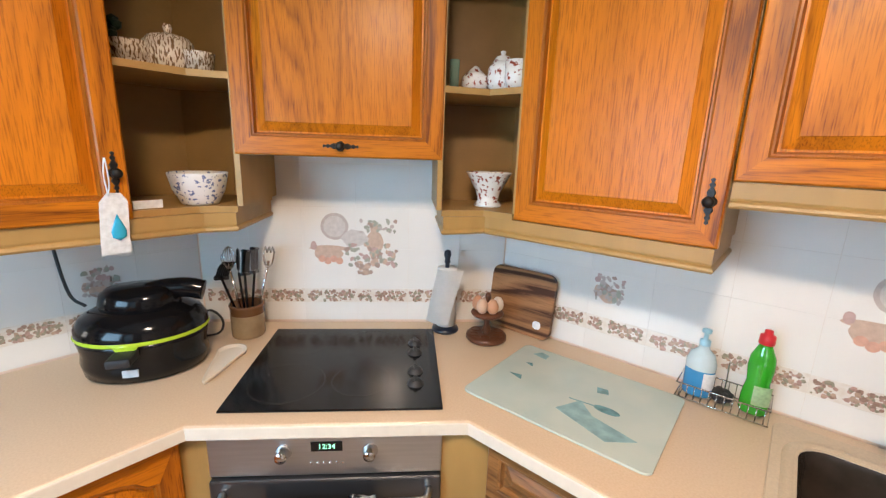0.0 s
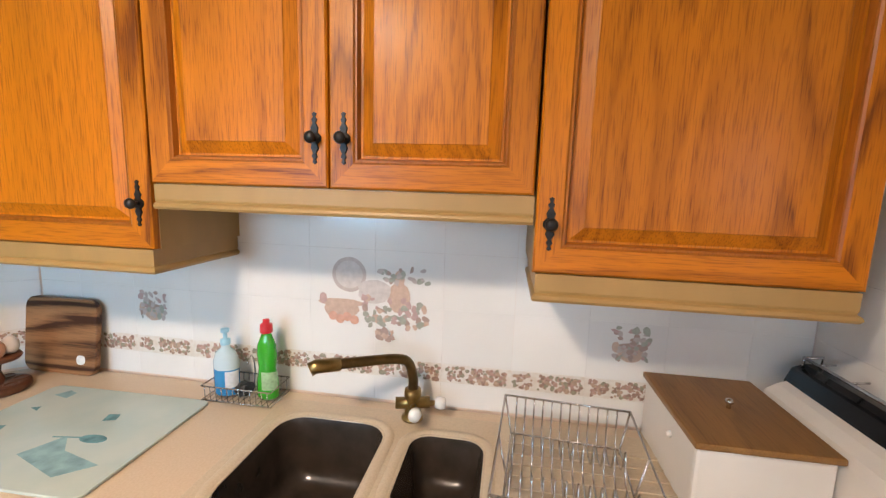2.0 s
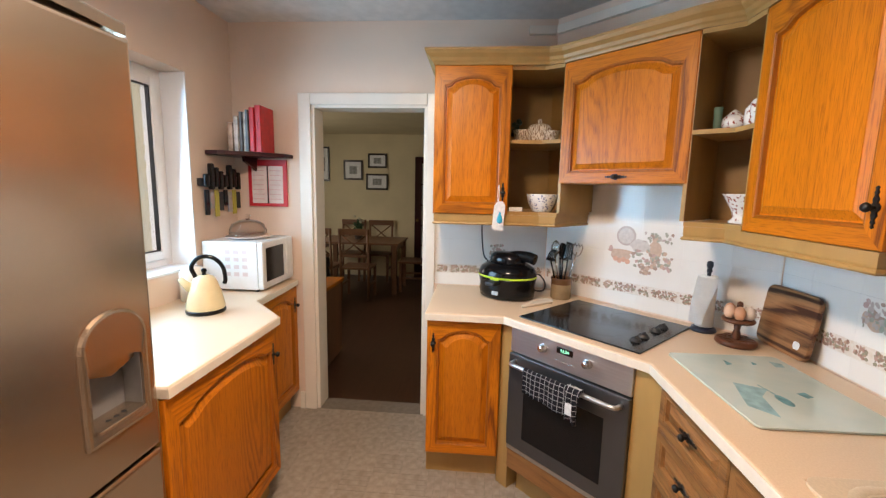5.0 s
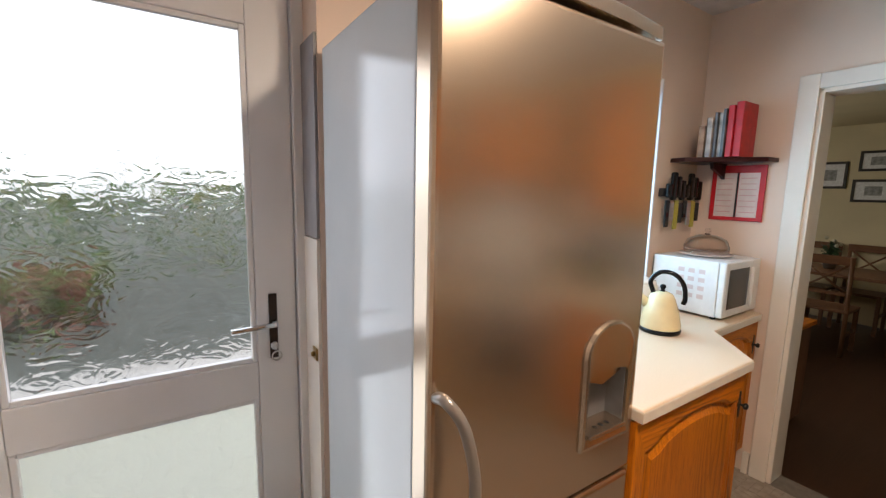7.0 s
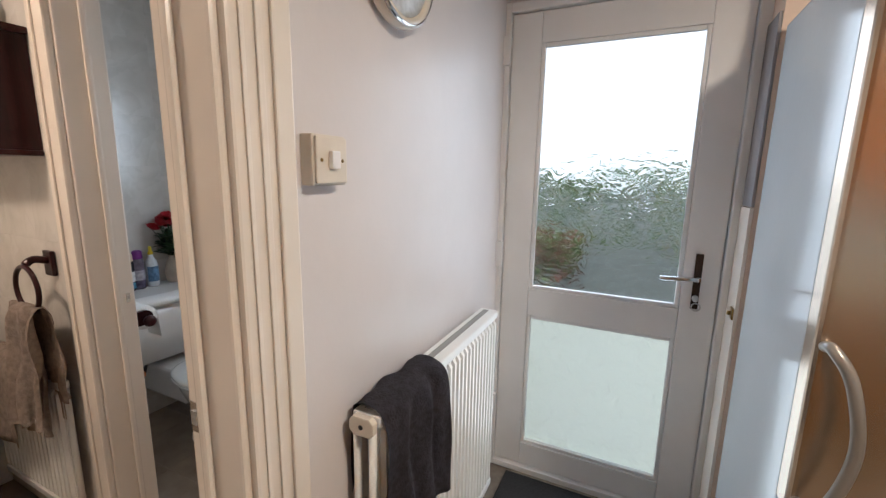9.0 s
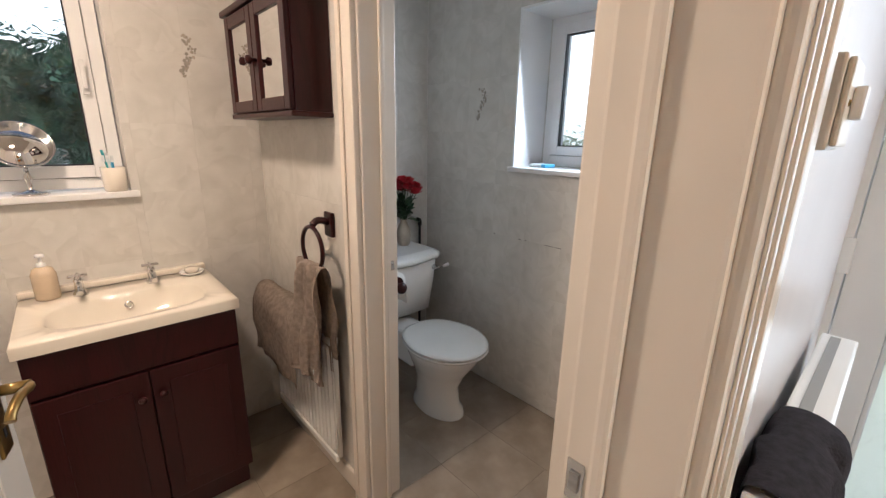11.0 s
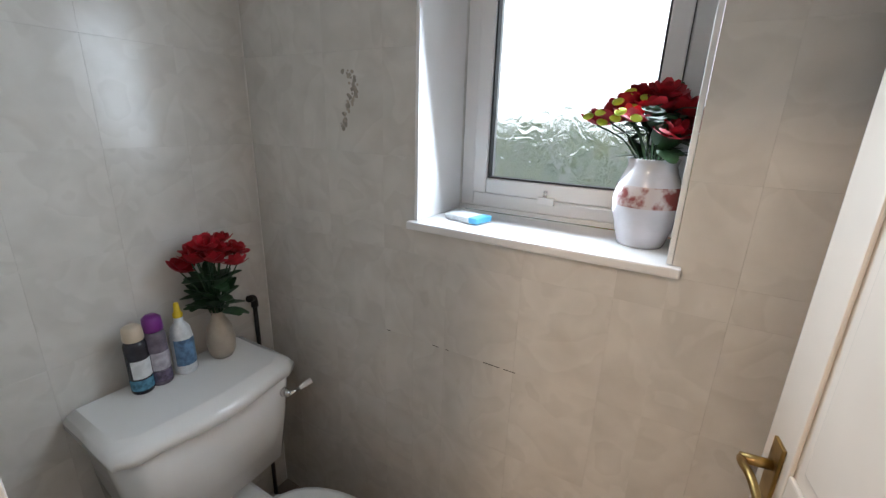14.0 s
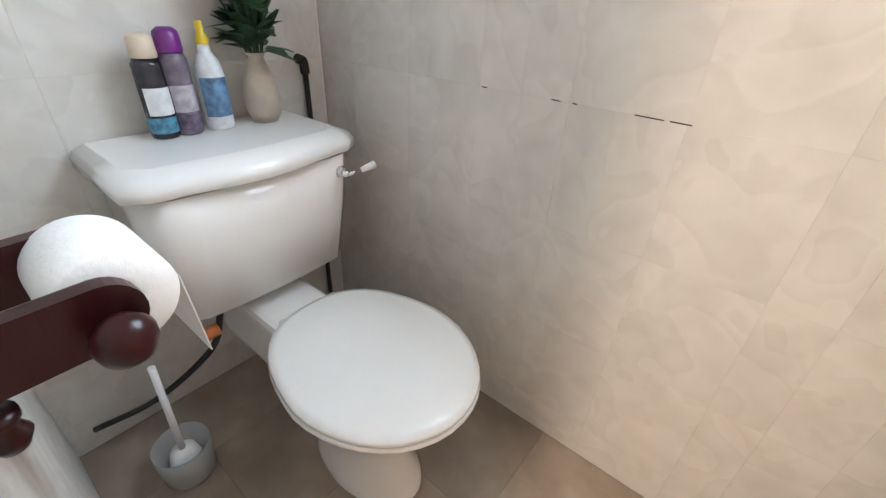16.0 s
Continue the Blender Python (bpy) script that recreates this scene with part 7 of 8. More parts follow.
for x in (-0.03, 0.03):
    part("screw", lathe([(0, 0), (0.004, 0), (0.003, 0.0015), (0, 0.002)], 10, m=pose(x, -0.037, 0, 90)), brass, sw)
ck = thing("wall_clock", M_EAST @ pose(0.145, 0, 1.935), "round cream wall clock", "clock")
part("case", lathe([(0, 0.001), (0.135, 0.001), (0.148, 0.012), (0.148, 0.03), (0.138, 0.042), (0.128, 0.042), (0.124, 0.032), (0, 0.032)], 40, m=pose(0, 0, 0, 90)), cream_ceramic, ck)
part("dial", lathe([(0, 0.0325), (0.122, 0.0325), (0.122, 0.034), (0, 0.034)], 40, m=pose(0, 0, 0, 90)), label_white, ck)
part("rim", lathe([(0.139, 0.0425), (0.146, 0.036), (0.147, 0.040), (0.140, 0.045)], 40, m=pose(0, 0, 0, 90)), chrome, ck)
part("hour_hand", boxes((-0.004, 0.004, -0.0365, -0.0345, -0.01, 0.06)), black_matt, ck)
part("minute_hand", at_frame(boxes((-0.003, 0.003, -0.0385, -0.0367, -0.01, 0.095)), pose(0, 0, 0, 0, 110)), black_matt, ck)
vb_ = thing("pipe_clip", pose(1.0125, -0.93, 0.98), "small brass catch on the boxing", "catch")
part("plate", boxes((0, 0.006, -0.02, 0.02, -0.02, 0.02), bevel=0.002), brass, vb_)
part("knob", lathe([(0, 0.006), (0.008, 0.006), (0.008, 0.016), (0, 0.018)], 12, m=pose(0, 0, 0, 0, 90)), brass, vb_)
dm = thing("door_mat", pose(1.46, -0.70, 0.0015), "dark grey door mat by the back door", "door mat")
part("mat", boxes((-0.36, 0.36, -0.32, 0.25, 0, 0.010), bevel=0.004), mat("mat_fibre", (0.03, 0.03, 0.032), 1.0, vary=0.4, scale=120, bump=0.8, bump_scale=300), dm)

# ---- bathroom ----
va = thing("vanity_unit", pose(3.385, 0.36, 0), "mahogany vanity unit with a cream inset basin", "vanity unit")
part("body", boxes((0.03, 0.483, 0.01, 0.59, 0.10, 0.70), bevel=0.003), mahogany, va)
for y in (0.01, 0.575):
    part("side_panel", boxes((0.03, 0.483, y, y + 0.015, 0.7005, 0.80)), mahogany, va)
part("plinth", boxes((0.06, 0.47, 0.02, 0.58, 0.0, 0.0995)), mahogany, va)
part("top_rail", boxes((0.012, 0.0295, 0.012, 0.588, 0.66, 0.795), bevel=0.004), mahogany, va)


def vanity_door(y0, y1, ky):
    d = part("door", boxes((0.010, 0.0295, y0, y1, 0.115, 0.65), bevel=0.004), mahogany, va)
    part("panel", boxes((0.006, 0.0098, y0 + 0.05, y1 - 0.05, 0.17, 0.595), bevel=0.003), mahogany, d)
    part("knob", lathe([(0, 0), (0.006, 0), (0.005, 0.008), (0.013, 0.016), (0.010, 0.025), (0, 0.027)], 14, m=pose(0.010, ky, 0.56, 0, -90)), mahogany, d)


vanity_door(0.014, 0.298, 0.27)
vanity_door(0.302, 0.586, 0.33)


def basin_top():
    w_, d_ = 0.60, 0.483
    cx, cy = 0.22, 0.30
    n = 40
    out, rim, mid, bot = [], [], [], []
    for k in range(n):
        a = 2 * math.pi * k / n
        c, s_ = math.cos(a), math.sin(a)
        q = max(abs(c) / 0.235, abs(s_) / 0.30)
        x, y = cx + c / q, cy + s_ / q
        out.append((min(max(x, 0), d_), y))
        sup = (abs(c) ** 3 + abs(s_) ** 3) ** (-1 / 3)
        rim.append((0.195 + 0.150 * c * sup, cy + 0.235 * s_ * sup))
        mid.append((0.195 + 0.125 * c * sup, cy + 0.195 * s_ * sup))
        bot.append((0.195 + 0.05 * c, cy + 0.06 * s_))
    o = [(x + (0.0 if x < 0.4 else 0.0), y) for x, y in out]
    return loft([lift(o, 0.801), lift(o, 0.835), lift([(x * 0.985 + 0.003, 0.3 + (y - 0.3) * 0.985) for x, y in o], 0.842), lift(rim, 0.840), lift([(0.195 + (x - 0.195) * 0.96, cy + (y - cy) * 0.96) for x, y in rim], 0.828), lift(mid, 0.76), lift(bot, 0.715)])


part("basin", basin_top(), cream_ceramic, va, "cream ceramic basin")
part("upstand", boxes((0.452, 0.487, 0.002, 0.598, 0.8425, 0.865), bevel=0.006), cream_ceramic, va)
part("waste", lathe([(0.024, 0.7155), (0.022, 0.719), (0, 0.719)], 18, m=pose(0.195, 0.30, 0)), chrome, va)
part("overflow", lathe([(0.014, 0), (0.014, 0.003), (0.008, 0.003), (0.008, 0.0)], 16, m=pose(0.322, 0.30, 0.79, 0, -75)), chrome, va)
for y in (0.208, 0.428):
    tp = thing("basin_tap", pose(3.385 + 0.385, 0.36 + y, 0.8425), "chrome pillar tap on the basin", "tap", "basin taps")
    part("body", lathe([(0, 0), (0.022, 0), (0.020, 0.008), (0.014, 0.02), (0.013, 0.05), (0.016, 0.055), (0.010, 0.065), (0, 0.066)], 16), chrome, tp)
    part("spout", tube(smooth_line([(0, 0, 0.04), (-0.04, 0, 0.045), (-0.075, 0, 0.028)]), 0.010, 10), chrome, tp)
    bm = tube([(-0.028, 0, 0.073), (0.028, 0, 0.073)], 0.006, 8)
    tube([(0, -0.028, 0.073), (0, 0.028, 0.073)], 0.006, 8, bm)
    part("cross_head", bm, chrome, tp)
sd = thing("soap_dish", pose(3.79, 0.425, 0.8425), "small cream soap in a dish by the basin", "soap dish")
part("dish", lathe([(0, 0), (0.035, 0), (0.045, 0.008), (0.046, 0.014), (0.038, 0.010), (0, 0.008)], 20), ceramic, sd)
part("soap", lathe([(0, 0.0105), (0.03, 0.0105), (0.036, 0.018), (0.03, 0.027), (0, 0.03)], 18, squash=(1, 0.8)), cream_ceramic, sd)
bottle("hand_soap", pose(3.80, 0.875, 0.8425), [(0, 0), (0.033, 0), (0.035, 0.006), (0.035, 0.09), (0.028, 0.11), (0.012, 0.118), (0, 0.118)], plain("cream_soap", (0.62, 0.50, 0.36), 0.2), upvc,
       [(0.013, 0.1185), (0.013, 0.13), (0.005, 0.132), (0.005, 0.15), (0.014, 0.152), (0.012, 0.162), (0, 0.163)], "cream hand soap pump bottle by the basin", "white pump")
mc = thing("shaving_mirror", pose(3.90, 0.86, 1.2005, 0, 0, 12), "round shaving mirror on a chrome stand", "mirror")
part("stand", lathe([(0, 0), (0.05, 0), (0.05, 0.006), (0.02, 0.014), (0.008, 0.02), (0.009, 0.05), (0.014, 0.06), (0.007, 0.075), (0.006, 0.10), (0, 0.10)], 20), chrome, mc)
part("frame", lathe([(0.085, -0.004), (0.09, -0.004), (0.091, 0.004), (0.085, 0.004), (0.085, -0.004)], 36, m=pose(0, 0, 0.175, 0, -58)), chrome, mc)
part("mirror_glass", lathe([(0, 0.002), (0.085, 0.002), (0.085, -0.002), (0, -0.002)], 36, m=pose(0, 0, 0.175, 0, -58)), mirror_mat, mc)
tm = thing("toothbrush_mug", pose(3.885, 0.62, 1.2005), "cream mug holding toothbrushes on the sill", "mug")
part("mug", lathe([(0, 0), (0.034, 0), (0.037, 0.005), (0.04, 0.09), (0.036, 0.09), (0.033, 0.01), (0, 0.008)], 20), cream_ceramic, tm)
for k, (c, dx) in enumerate(((blue_plastic, -0.02), (label_white, 0.01), (plain("teal_brush", (0.05, 0.4, 0.45), 0.3), 0.02))):
    br = part("toothbrush", tube([(dx * 0.3, 0, 0.012), (dx, 0.012 * k, 0.13 + 0.012 * k)], 0.005, 6), c, tm)
    part("bristles", boxes((dx - 0.012, dx - 0.006, 0.012 * k - 0.005, 0.012 * k + 0.005, 0.11, 0.135)), label_white, br)

cbn = thing("mirror_cabinet", pose(3.152, PY1 + 0.004, 1.48), "mahogany wall cabinet with two small mirrored doors", "bathroom cabinet")
part("body", boxes((0, 0.585, 0, 0.125, 0.018, 0.375)), mahogany, cbn)
part("top", boxes((-0.018, 0.603, -0.0005, 0.15, 0.3755, 0.398), bevel=0.006), mahogany_x, cbn)
part("bottom", boxes((-0.008, 0.593, -0.0005, 0.143, 0.0, 0.0175), bevel=0.006), mahogany_x, cbn)
for a, b, kx in ((0.006, 0.29, 0.262), (0.295, 0.579, 0.323)):
    d = part("door", ring(a, b, 0.022, 0.371, 0.042, 0.1255, 0.142, 0.003), mahogany, cbn)
    part("mirror_glass", boxes((a + 0.04, b - 0.04, 0.128, 0.134, 0.062, 0.331)), mirror_mat, d)
    part("knob", lathe([(0, 0), (0.007, 0), (0.006, 0.014), (0.015, 0.022), (0.013, 0.034), (0, 0.038)], 14, m=pose(kx, 0.142, 0.19, -90)), mahogany, d)
for k, (x, c, h_) in enumerate(((0.12, (0.05, 0.03, 0.03), 0.13), (0.19, (0.35, 0.33, 0.32), 0.11), (0.27, (0.06, 0.05, 0.05), 0.12), (0.35, (0.45, 0.42, 0.40), 0.09), (0.44, (0.5, 0.47, 0.44), 0.08))):
    bottle("toiletry_bottle", pose(3.152 + x, PY1 + 0.075, 1.48 + 0.3985), [(0, 0), (0.022, 0), (0.024, 0.005), (0.024, h_ * 0.75), (0.01, h_ * 0.85), (0, h_ * 0.85)], plain("toiletry_%d" % k, c, 0.2), chrome if k % 2 else black_plastic,
           [(0.011, h_ * 0.851), (0.011, h_), (0, h_ + 0.001)], "small toiletry bottle on top of the cabinet", "screw cap", group="bottles on the cabinet")

tr = thing("towel_ring", pose(3.207, PY1 + 0.004, 1.11), "dark wooden towel ring on the tiled partition", "towel ring")
part("wall_plate", boxes((-0.03, 0.03, 0, 0.014, -0.045, 0.045), bevel=0.005), mahogany, tr)
part("arm", tube(smooth_line([(0, 0.012, 0.01), (0, 0.05, 0.02), (0, 0.075, 0.005)]), 0.013, 10), mahogany, tr)
rg = [(0.080 * math.sin(2 * math.pi * k / 28), 0.078, -0.080 + 0.080 * math.cos(2 * math.pi * k / 28)) for k in range(29)]
part("ring", tube(rg, 0.008, 8, cap=False), mahogany, tr)
taupe = mat("taupe_towel", (0.52, 0.43, 0.36), 1.0, vary=0.3, scale=50, bump=0.8, bump_scale=160)
tl_ = thing("hand_towel", pose(3.207, PY1 + 0.004, 1.11), "taupe hand towel hung through the ring", "towel")
part("front_fold", drape(-0.095, 0.105, [(0.130, -0.56), (0.112, -0.35), (0.108, -0.17), (0.082, -0.130), (0.055, -0.17), (0.050, -0.35), (0.046, -0.50)], 0.018, 28, 0.03), taupe, tl_)
part("back_fold", drape(-0.05, 0.125, [(0.085, -0.62), (0.086, -0.40), (0.094, -0.18), (0.080, -0.138), (0.062, -0.18), (0.044, -0.40), (0.040, -0.58)], 0.014, 24, 0.025), taupe, tl_)
part("wash_label", boxes((-0.075, -0.05, 0.1285, 0.1295, -0.545, -0.525)), label_white, tl_, "white wash label")
r2 = radiator("radiator", pose(3.76, PY1 + 0.004, 0.12, 0, 0, 180), 0.60, 0.56, "small white radiator on the bathroom partition", double=False)
t2 = thing("bath_towel", r2.matrix_basis @ pose(0, 0, 0), "taupe towel folded over the bathroom radiator", "towel")
part("cloth", drape(-0.03, 0.46, [(-0.130, 0.30), (-0.135, 0.44), (-0.125, 0.57), (-0.07, 0.632), (-0.006, 0.59), (-0.006, 0.48), (-0.006, 0.42)], 0.006, 24, 0.02), taupe, t2)
skirt = structure("skirting_bathroom", boxes((JX + 0.075, BE - 0.002, PY1 + 0.003, PY1 + 0.016, 0, 0.085), bevel=0.004), gloss_white, "white skirting board in the bathroom", "skirting board")
structure("skirting_dining_jamb", boxes((W + 0.0005, W + 0.02, -0.50, -0.468, 0, 0.12), bevel=0.004), gloss_white, "white skirting board end beside the doorway", "skirting board")

# ---- WC ----
tq = thing("toilet", pose(3.257, -0.568, 0), "white close-coupled toilet with its lid down", "toilet")


def egg(ax, ay, z, cx=0.0, n=40, back=0.86):
    """A pan outline: rounded towards -x, squarer at the back."""
    out = []
    for k in range(n):
        a = 2 * math.pi * k / n
        c, s_ = math.cos(a), math.sin(a)
        x = -ax * c
        y = ay * s_
        if c < 0:
            q = (abs(c) ** 2.6 + abs(s_) ** 2.6) ** (-1 / 2.6)
            x, y = -ax * c * q * 1.0, ay * s_ * q * back ** (abs(c))
        out.append((cx + x, y, z))
    return out


part("pan", loft([egg(0.17, 0.105, 0.0, 0.05), egg(0.165, 0.10, 0.03, 0.05), egg(0.145, 0.085, 0.06, 0.055), egg(0.14, 0.085, 0.16, 0.06), egg(0.165, 0.12, 0.24, 0.045), egg(0.205, 0.165, 0.33, 0.02), egg(0.215, 0.178, 0.375, 0.015), egg(0.212, 0.176, 0.388, 0.015), egg(0.16, 0.13, 0.389, 0.015)]), ceramic, tq)
part("outlet", boxes((0.17, 0.58, -0.09, 0.09, 0.20, 0.385), bevel=0.03, seg=4), ceramic, tq)
seat_white = mat("seat_white", (0.80, 0.80, 0.78), 0.16, vary=0.03, scale=5)
part("seat", loft([egg(0.239, 0.200, 0.391, 0.004), egg(0.244, 0.205, 0.398, 0.004), egg(0.240, 0.201, 0.405, 0.004)], cap_first=True), seat_white, tq)
part("seat_lid", loft([egg(0.234, 0.196, 0.4065, 0.004), egg(0.242, 0.203, 0.412, 0.004), egg(0.240, 0.201, 0.420, 0.004), egg(0.223, 0.183, 0.4255, 0.004), egg(0.103, 0.082, 0.428, 0.008)], cap_first=True), seat_white, tq)
for y in (-0.07, 0.07):
    part("hinge", lathe([(0, 0), (0.014, 0), (0.014, 0.022), (0, 0.024)], 12, m=pose(0.235, y, 0.39)), seat_white, tq)


def cistern_loop(x0, x1, y0, y1, z, bow=0.0, n=12, curl=0.0):
    """Back at x1; front at x0 bowed towards -x, with scrolled shoulders."""
    pts = [(x1, y0, z), (x1, y1, z)]
    for k in range(n + 1):
        u = k / n
        s_ = abs(u - 0.5) * 2
        e = bow * (1 - s_ ** 2) + curl * math.cos(s_ * math.pi * 1.5) * (0.6 + 0.4 * s_)
        corner = 0.03 * max(0.0, (s_ - 0.82) / 0.18) ** 2
        pts.append((x0 - e + corner, y1 + (y0 - y1) * u, z))
    return pts


part("cistern", loft([cistern_loop(0.385, 0.595, -0.20, 0.21, 0.415, 0.01), cistern_loop(0.355, 0.60, -0.215, 0.225, 0.43, 0.015), cistern_loop(0.338, 0.602, -0.233, 0.237, 0.60, 0.018), cistern_loop(0.330, 0.602, -0.24, 0.242, 0.735, 0.02)], cap_first=True), ceramic, tq)
part("cistern_lid", loft([cistern_loop(0.325, 0.606, -0.245, 0.257, 0.736, 0.02, curl=0.012), cistern_loop(0.312, 0.608, -0.258, 0.27, 0.744, 0.02, curl=0.012), cistern_loop(0.312, 0.608, -0.258, 0.27, 0.762, 0.02, curl=0.012),
                          cistern_loop(0.325, 0.604, -0.25, 0.262, 0.778, 0.02, curl=0.01), cistern_loop(0.36, 0.60, -0.225, 0.24, 0.790, 0.012, curl=0.004)], cap_first=True), ceramic, tq)
bm = lathe([(0, 0), (0.016, 0), (0.013, 0.014), (0.009, 0.03), (0, 0.032)], 14, m=pose(0.325, -0.195, 0.69, 0, -90))
tube([(0.297, -0.195, 0.69), (0.292, -0.235, 0.693)], 0.005, 8, bm)
part("flush_lever", bm, chrome, tq, "chrome flush lever")
part("lever_grip", tube([(0.292, -0.232, 0.693), (0.290, -0.25, 0.696), (0.288, -0.275, 0.699)], 0, 10, radii=[0.006, 0.009, 0.011]), ceramic, tq, "white ceramic lever grip")
pp = thing("water_pipe", pose(3.853, -0.875, 0), "dark water pipe rising in the WC corner", "pipe")
part("riser", tube([(0, 0, 0.0), (0, 0, 0.895)], 0.008, 8), iron, pp)
part("elbow", tube(smooth_line([(0, 0, 0.88), (-0.002, 0.004, 0.912), (-0.012, 0.028, 0.922)]), 0.013, 10), iron, pp)
part("feed", tube(smooth_line([(0, 0.0, 0.40), (-0.06, 0.03, 0.40), (-0.14, 0.06, 0.42)]), 0.008, 8), iron, pp)
vp = thing("supply_hose", pose(0, 0, 0), "black water hose under the cistern", "hose")
part("hose", tube(smooth_line([(3.64, -0.42, 0.415), (3.66, -0.38, 0.30), (3.75, -0.25, 0.16), (3.85, -0.12, 0.08)]), 0.008, 8), black_matt, vp)
part("valve", tube([(3.63, -0.40, 0.375), (3.63, -0.36, 0.372)], 0.016, 10), plain("orange_valve", (0.45, 0.13, 0.03), 0.4), vp, "orange valve")

LZ = 0.7905
spr = [((0.03, 0.03, 0.04), (0.62, 0.52, 0.40), -0.467, 0.205, "black and white air freshener can with a beige cap", "beige cap"), ((0.20, 0.17, 0.22), (0.16, 0.02, 0.20), -0.518, 0.215, "grey spray can with a purple cap", "purple cap")]
for k, (c, cc, y, h_, lb, cl) in enumerate(spr):
    can = bottle("spray_can", pose(3.80, y, LZ), [(0, 0), (0.026, 0), (0.028, 0.004), (0.028, h_ * 0.72), (0.022, h_ * 0.78), (0, h_ * 0.78)], plain("can_%d" % k, c, 0.2, vary=0.5, scale=28), plain("can_cap_%d" % k, cc, 0.3),
           [(0.024, h_ * 0.781), (0.026, h_ * 0.8), (0.024, h_ * 0.96), (0.014, h_), (0, h_)], lb, cl, sticker=(0.05, 0.105, label_white if k == 0 else plain("can_silver", (0.5, 0.48, 0.54), 0.25, vary=0.4, scale=40), (120, 235)))
    part("print", lathe([(0.0283, 0.012), (0.0284, 0.045)], 24), plain("can_print_%d" % k, ((0.10, 0.30, 0.45), (0.16, 0.13, 0.20))[k], 0.25, vary=0.6, scale=70), can, "printed band")
bottle("cleaner_bottle", pose(3.80, -0.588, LZ), [(0, 0), (0.029, 0), (0.031, 0.005), (0.031, 0.11), (0.026, 0.145), (0.013, 0.165), (0.012, 0.18), (0, 0.18)], label_white, plain("yellow_cap", (0.68, 0.50, 0.02), 0.3),
       [(0.013, 0.1805), (0.014, 0.19), (0.009, 0.20), (0.007, 0.225), (0, 0.226)], "white toilet cleaner bottle with a blue label and yellow cap", "yellow cap", sticker=(0.03, 0.115, plain("blue_label", (0.16, 0.30, 0.50), 0.35, vary=0.6, scale=45), (110, 250)))

petal_red = mat("red_petal", (0.50, 0.012, 0.03), 0.6, color2=(0.28, 0.004, 0.012), scale=40, random_tint=0.1)
petal_yellow = plain("yellow_petal", (0.50, 0.60, 0.05), 0.6)
leaf_green = mat("leaf_green", (0.035, 0.09, 0.035), 0.5, vary=0.5, scale=40)


def petal(bm, m, L, wd, cup):
    n = 5
    g = []
    for i in range(n + 1):
        u = i / n
        hw = wd * math.sin(math.pi * min(0.97, 0.12 + 0.78 * u)) * 0.5
        z = cup * u * u
        g.append([bm.verts.new(m @ Vector((L * u, -hw, z + 0.15 * hw))), bm.verts.new(m @ Vector((L * u, 0, z))), bm.verts.new(m @ Vector((L * u, hw, z + 0.15 * hw)))])
    for a, b in zip(g, g[1:]):
        for j in (0, 1):
            f = bm.faces.new((a[j], b[j], b[j + 1], a[j + 1]))
            f.smooth = True


def flowers(t, base_z, blooms, seed, size=0.04, yellow=False):
    r = random.Random(seed)
    for k, (x, y, z) in enumerate(blooms):
        part("stem", tube(smooth_line([(x * 0.1, y * 0.1, base_z - 0.04), (x * 0.5, y * 0.5, base_z + (z - base_z) * 0.5), (x, y, z)]), 0.0022, 5), leaf_green, t)
        bm = bmesh.new()
        tilt = pose(x, y, z, r.uniform(-25, 25), r.uniform(-25, 25), r.uniform(0, 360))
        for ringn, (cnt, ls, el) in enumerate(((7, 1.0, 12), (6, 0.8, 35), (5, 0.55, 60))):
            for q in range(cnt):
                petal(bm, tilt @ pose(0, 0, 0.004 * ringn, 0, -el + r.uniform(-10, 10), 360 / cnt * q + 20 * ringn), size * ls, size * 0.85 * ls, size * 0.25)
        b = part("bloom", bm, petal_red, t, "red bloom")
        if yellow and x > 0.03:
            for q in (-1, 1):
                part("yellow_petal", lathe([(0, 0), (0.010, 0.0005), (0.013, 0.003), (0.009, 0.006), (0, 0.0068)], 12, m=pose(x + 0.016 * q, y + 0.030, z + 0.012 + 0.006 * q, -62, 12 * q), squash=(1.0, 0.7)), petal_yellow, b, "yellow-green petal")
    for k in range(64):
        a = r.uniform(0, 6.28)
        d = r.uniform(0.015, 0.075)
        bm = bmesh.new()
        petal(bm, pose(d * 0.5 * math.cos(a), d * 0.5 * math.sin(a), base_z + r.uniform(-0.005, 0.115), 0, r.uniform(-60, 10), math.degrees(a)), r.uniform(0.05, 0.08), 0.042, -0.01)
        part("leaf", bm, leaf_green, t)


v1 = thing("flower_vase", pose(3.79, -0.70, LZ), "small cream vase of red artificial flowers on the cistern", "vase of flowers")
part("vase", lathe([(0, 0), (0.030, 0), (0.040, 0.02), (0.044, 0.06), (0.036, 0.105), (0.020, 0.14), (0.018, 0.15), (0.024, 0.16), (0.018, 0.158), (0.014, 0.14), (0, 0.12)], 24), mat("sand_ceramic", (0.46, 0.40, 0.32), 0.35, vary=0.2, scale=20), v1)
def bunch(seed, n, cx, wx, wy, z0, z1):
    """Places of blooms over a loose dome."""
    r = random.Random(seed)
    out = []
    for k in range(n):
        a = 2.4 * k
        d = math.sqrt((k + 0.5) / n)
        out.append((cx + wx * d * math.cos(a) + r.uniform(-0.008, 0.008), wy * d * math.sin(a), z1 - (z1 - z0) * d * d + r.uniform(-0.012, 0.012)))
    return out


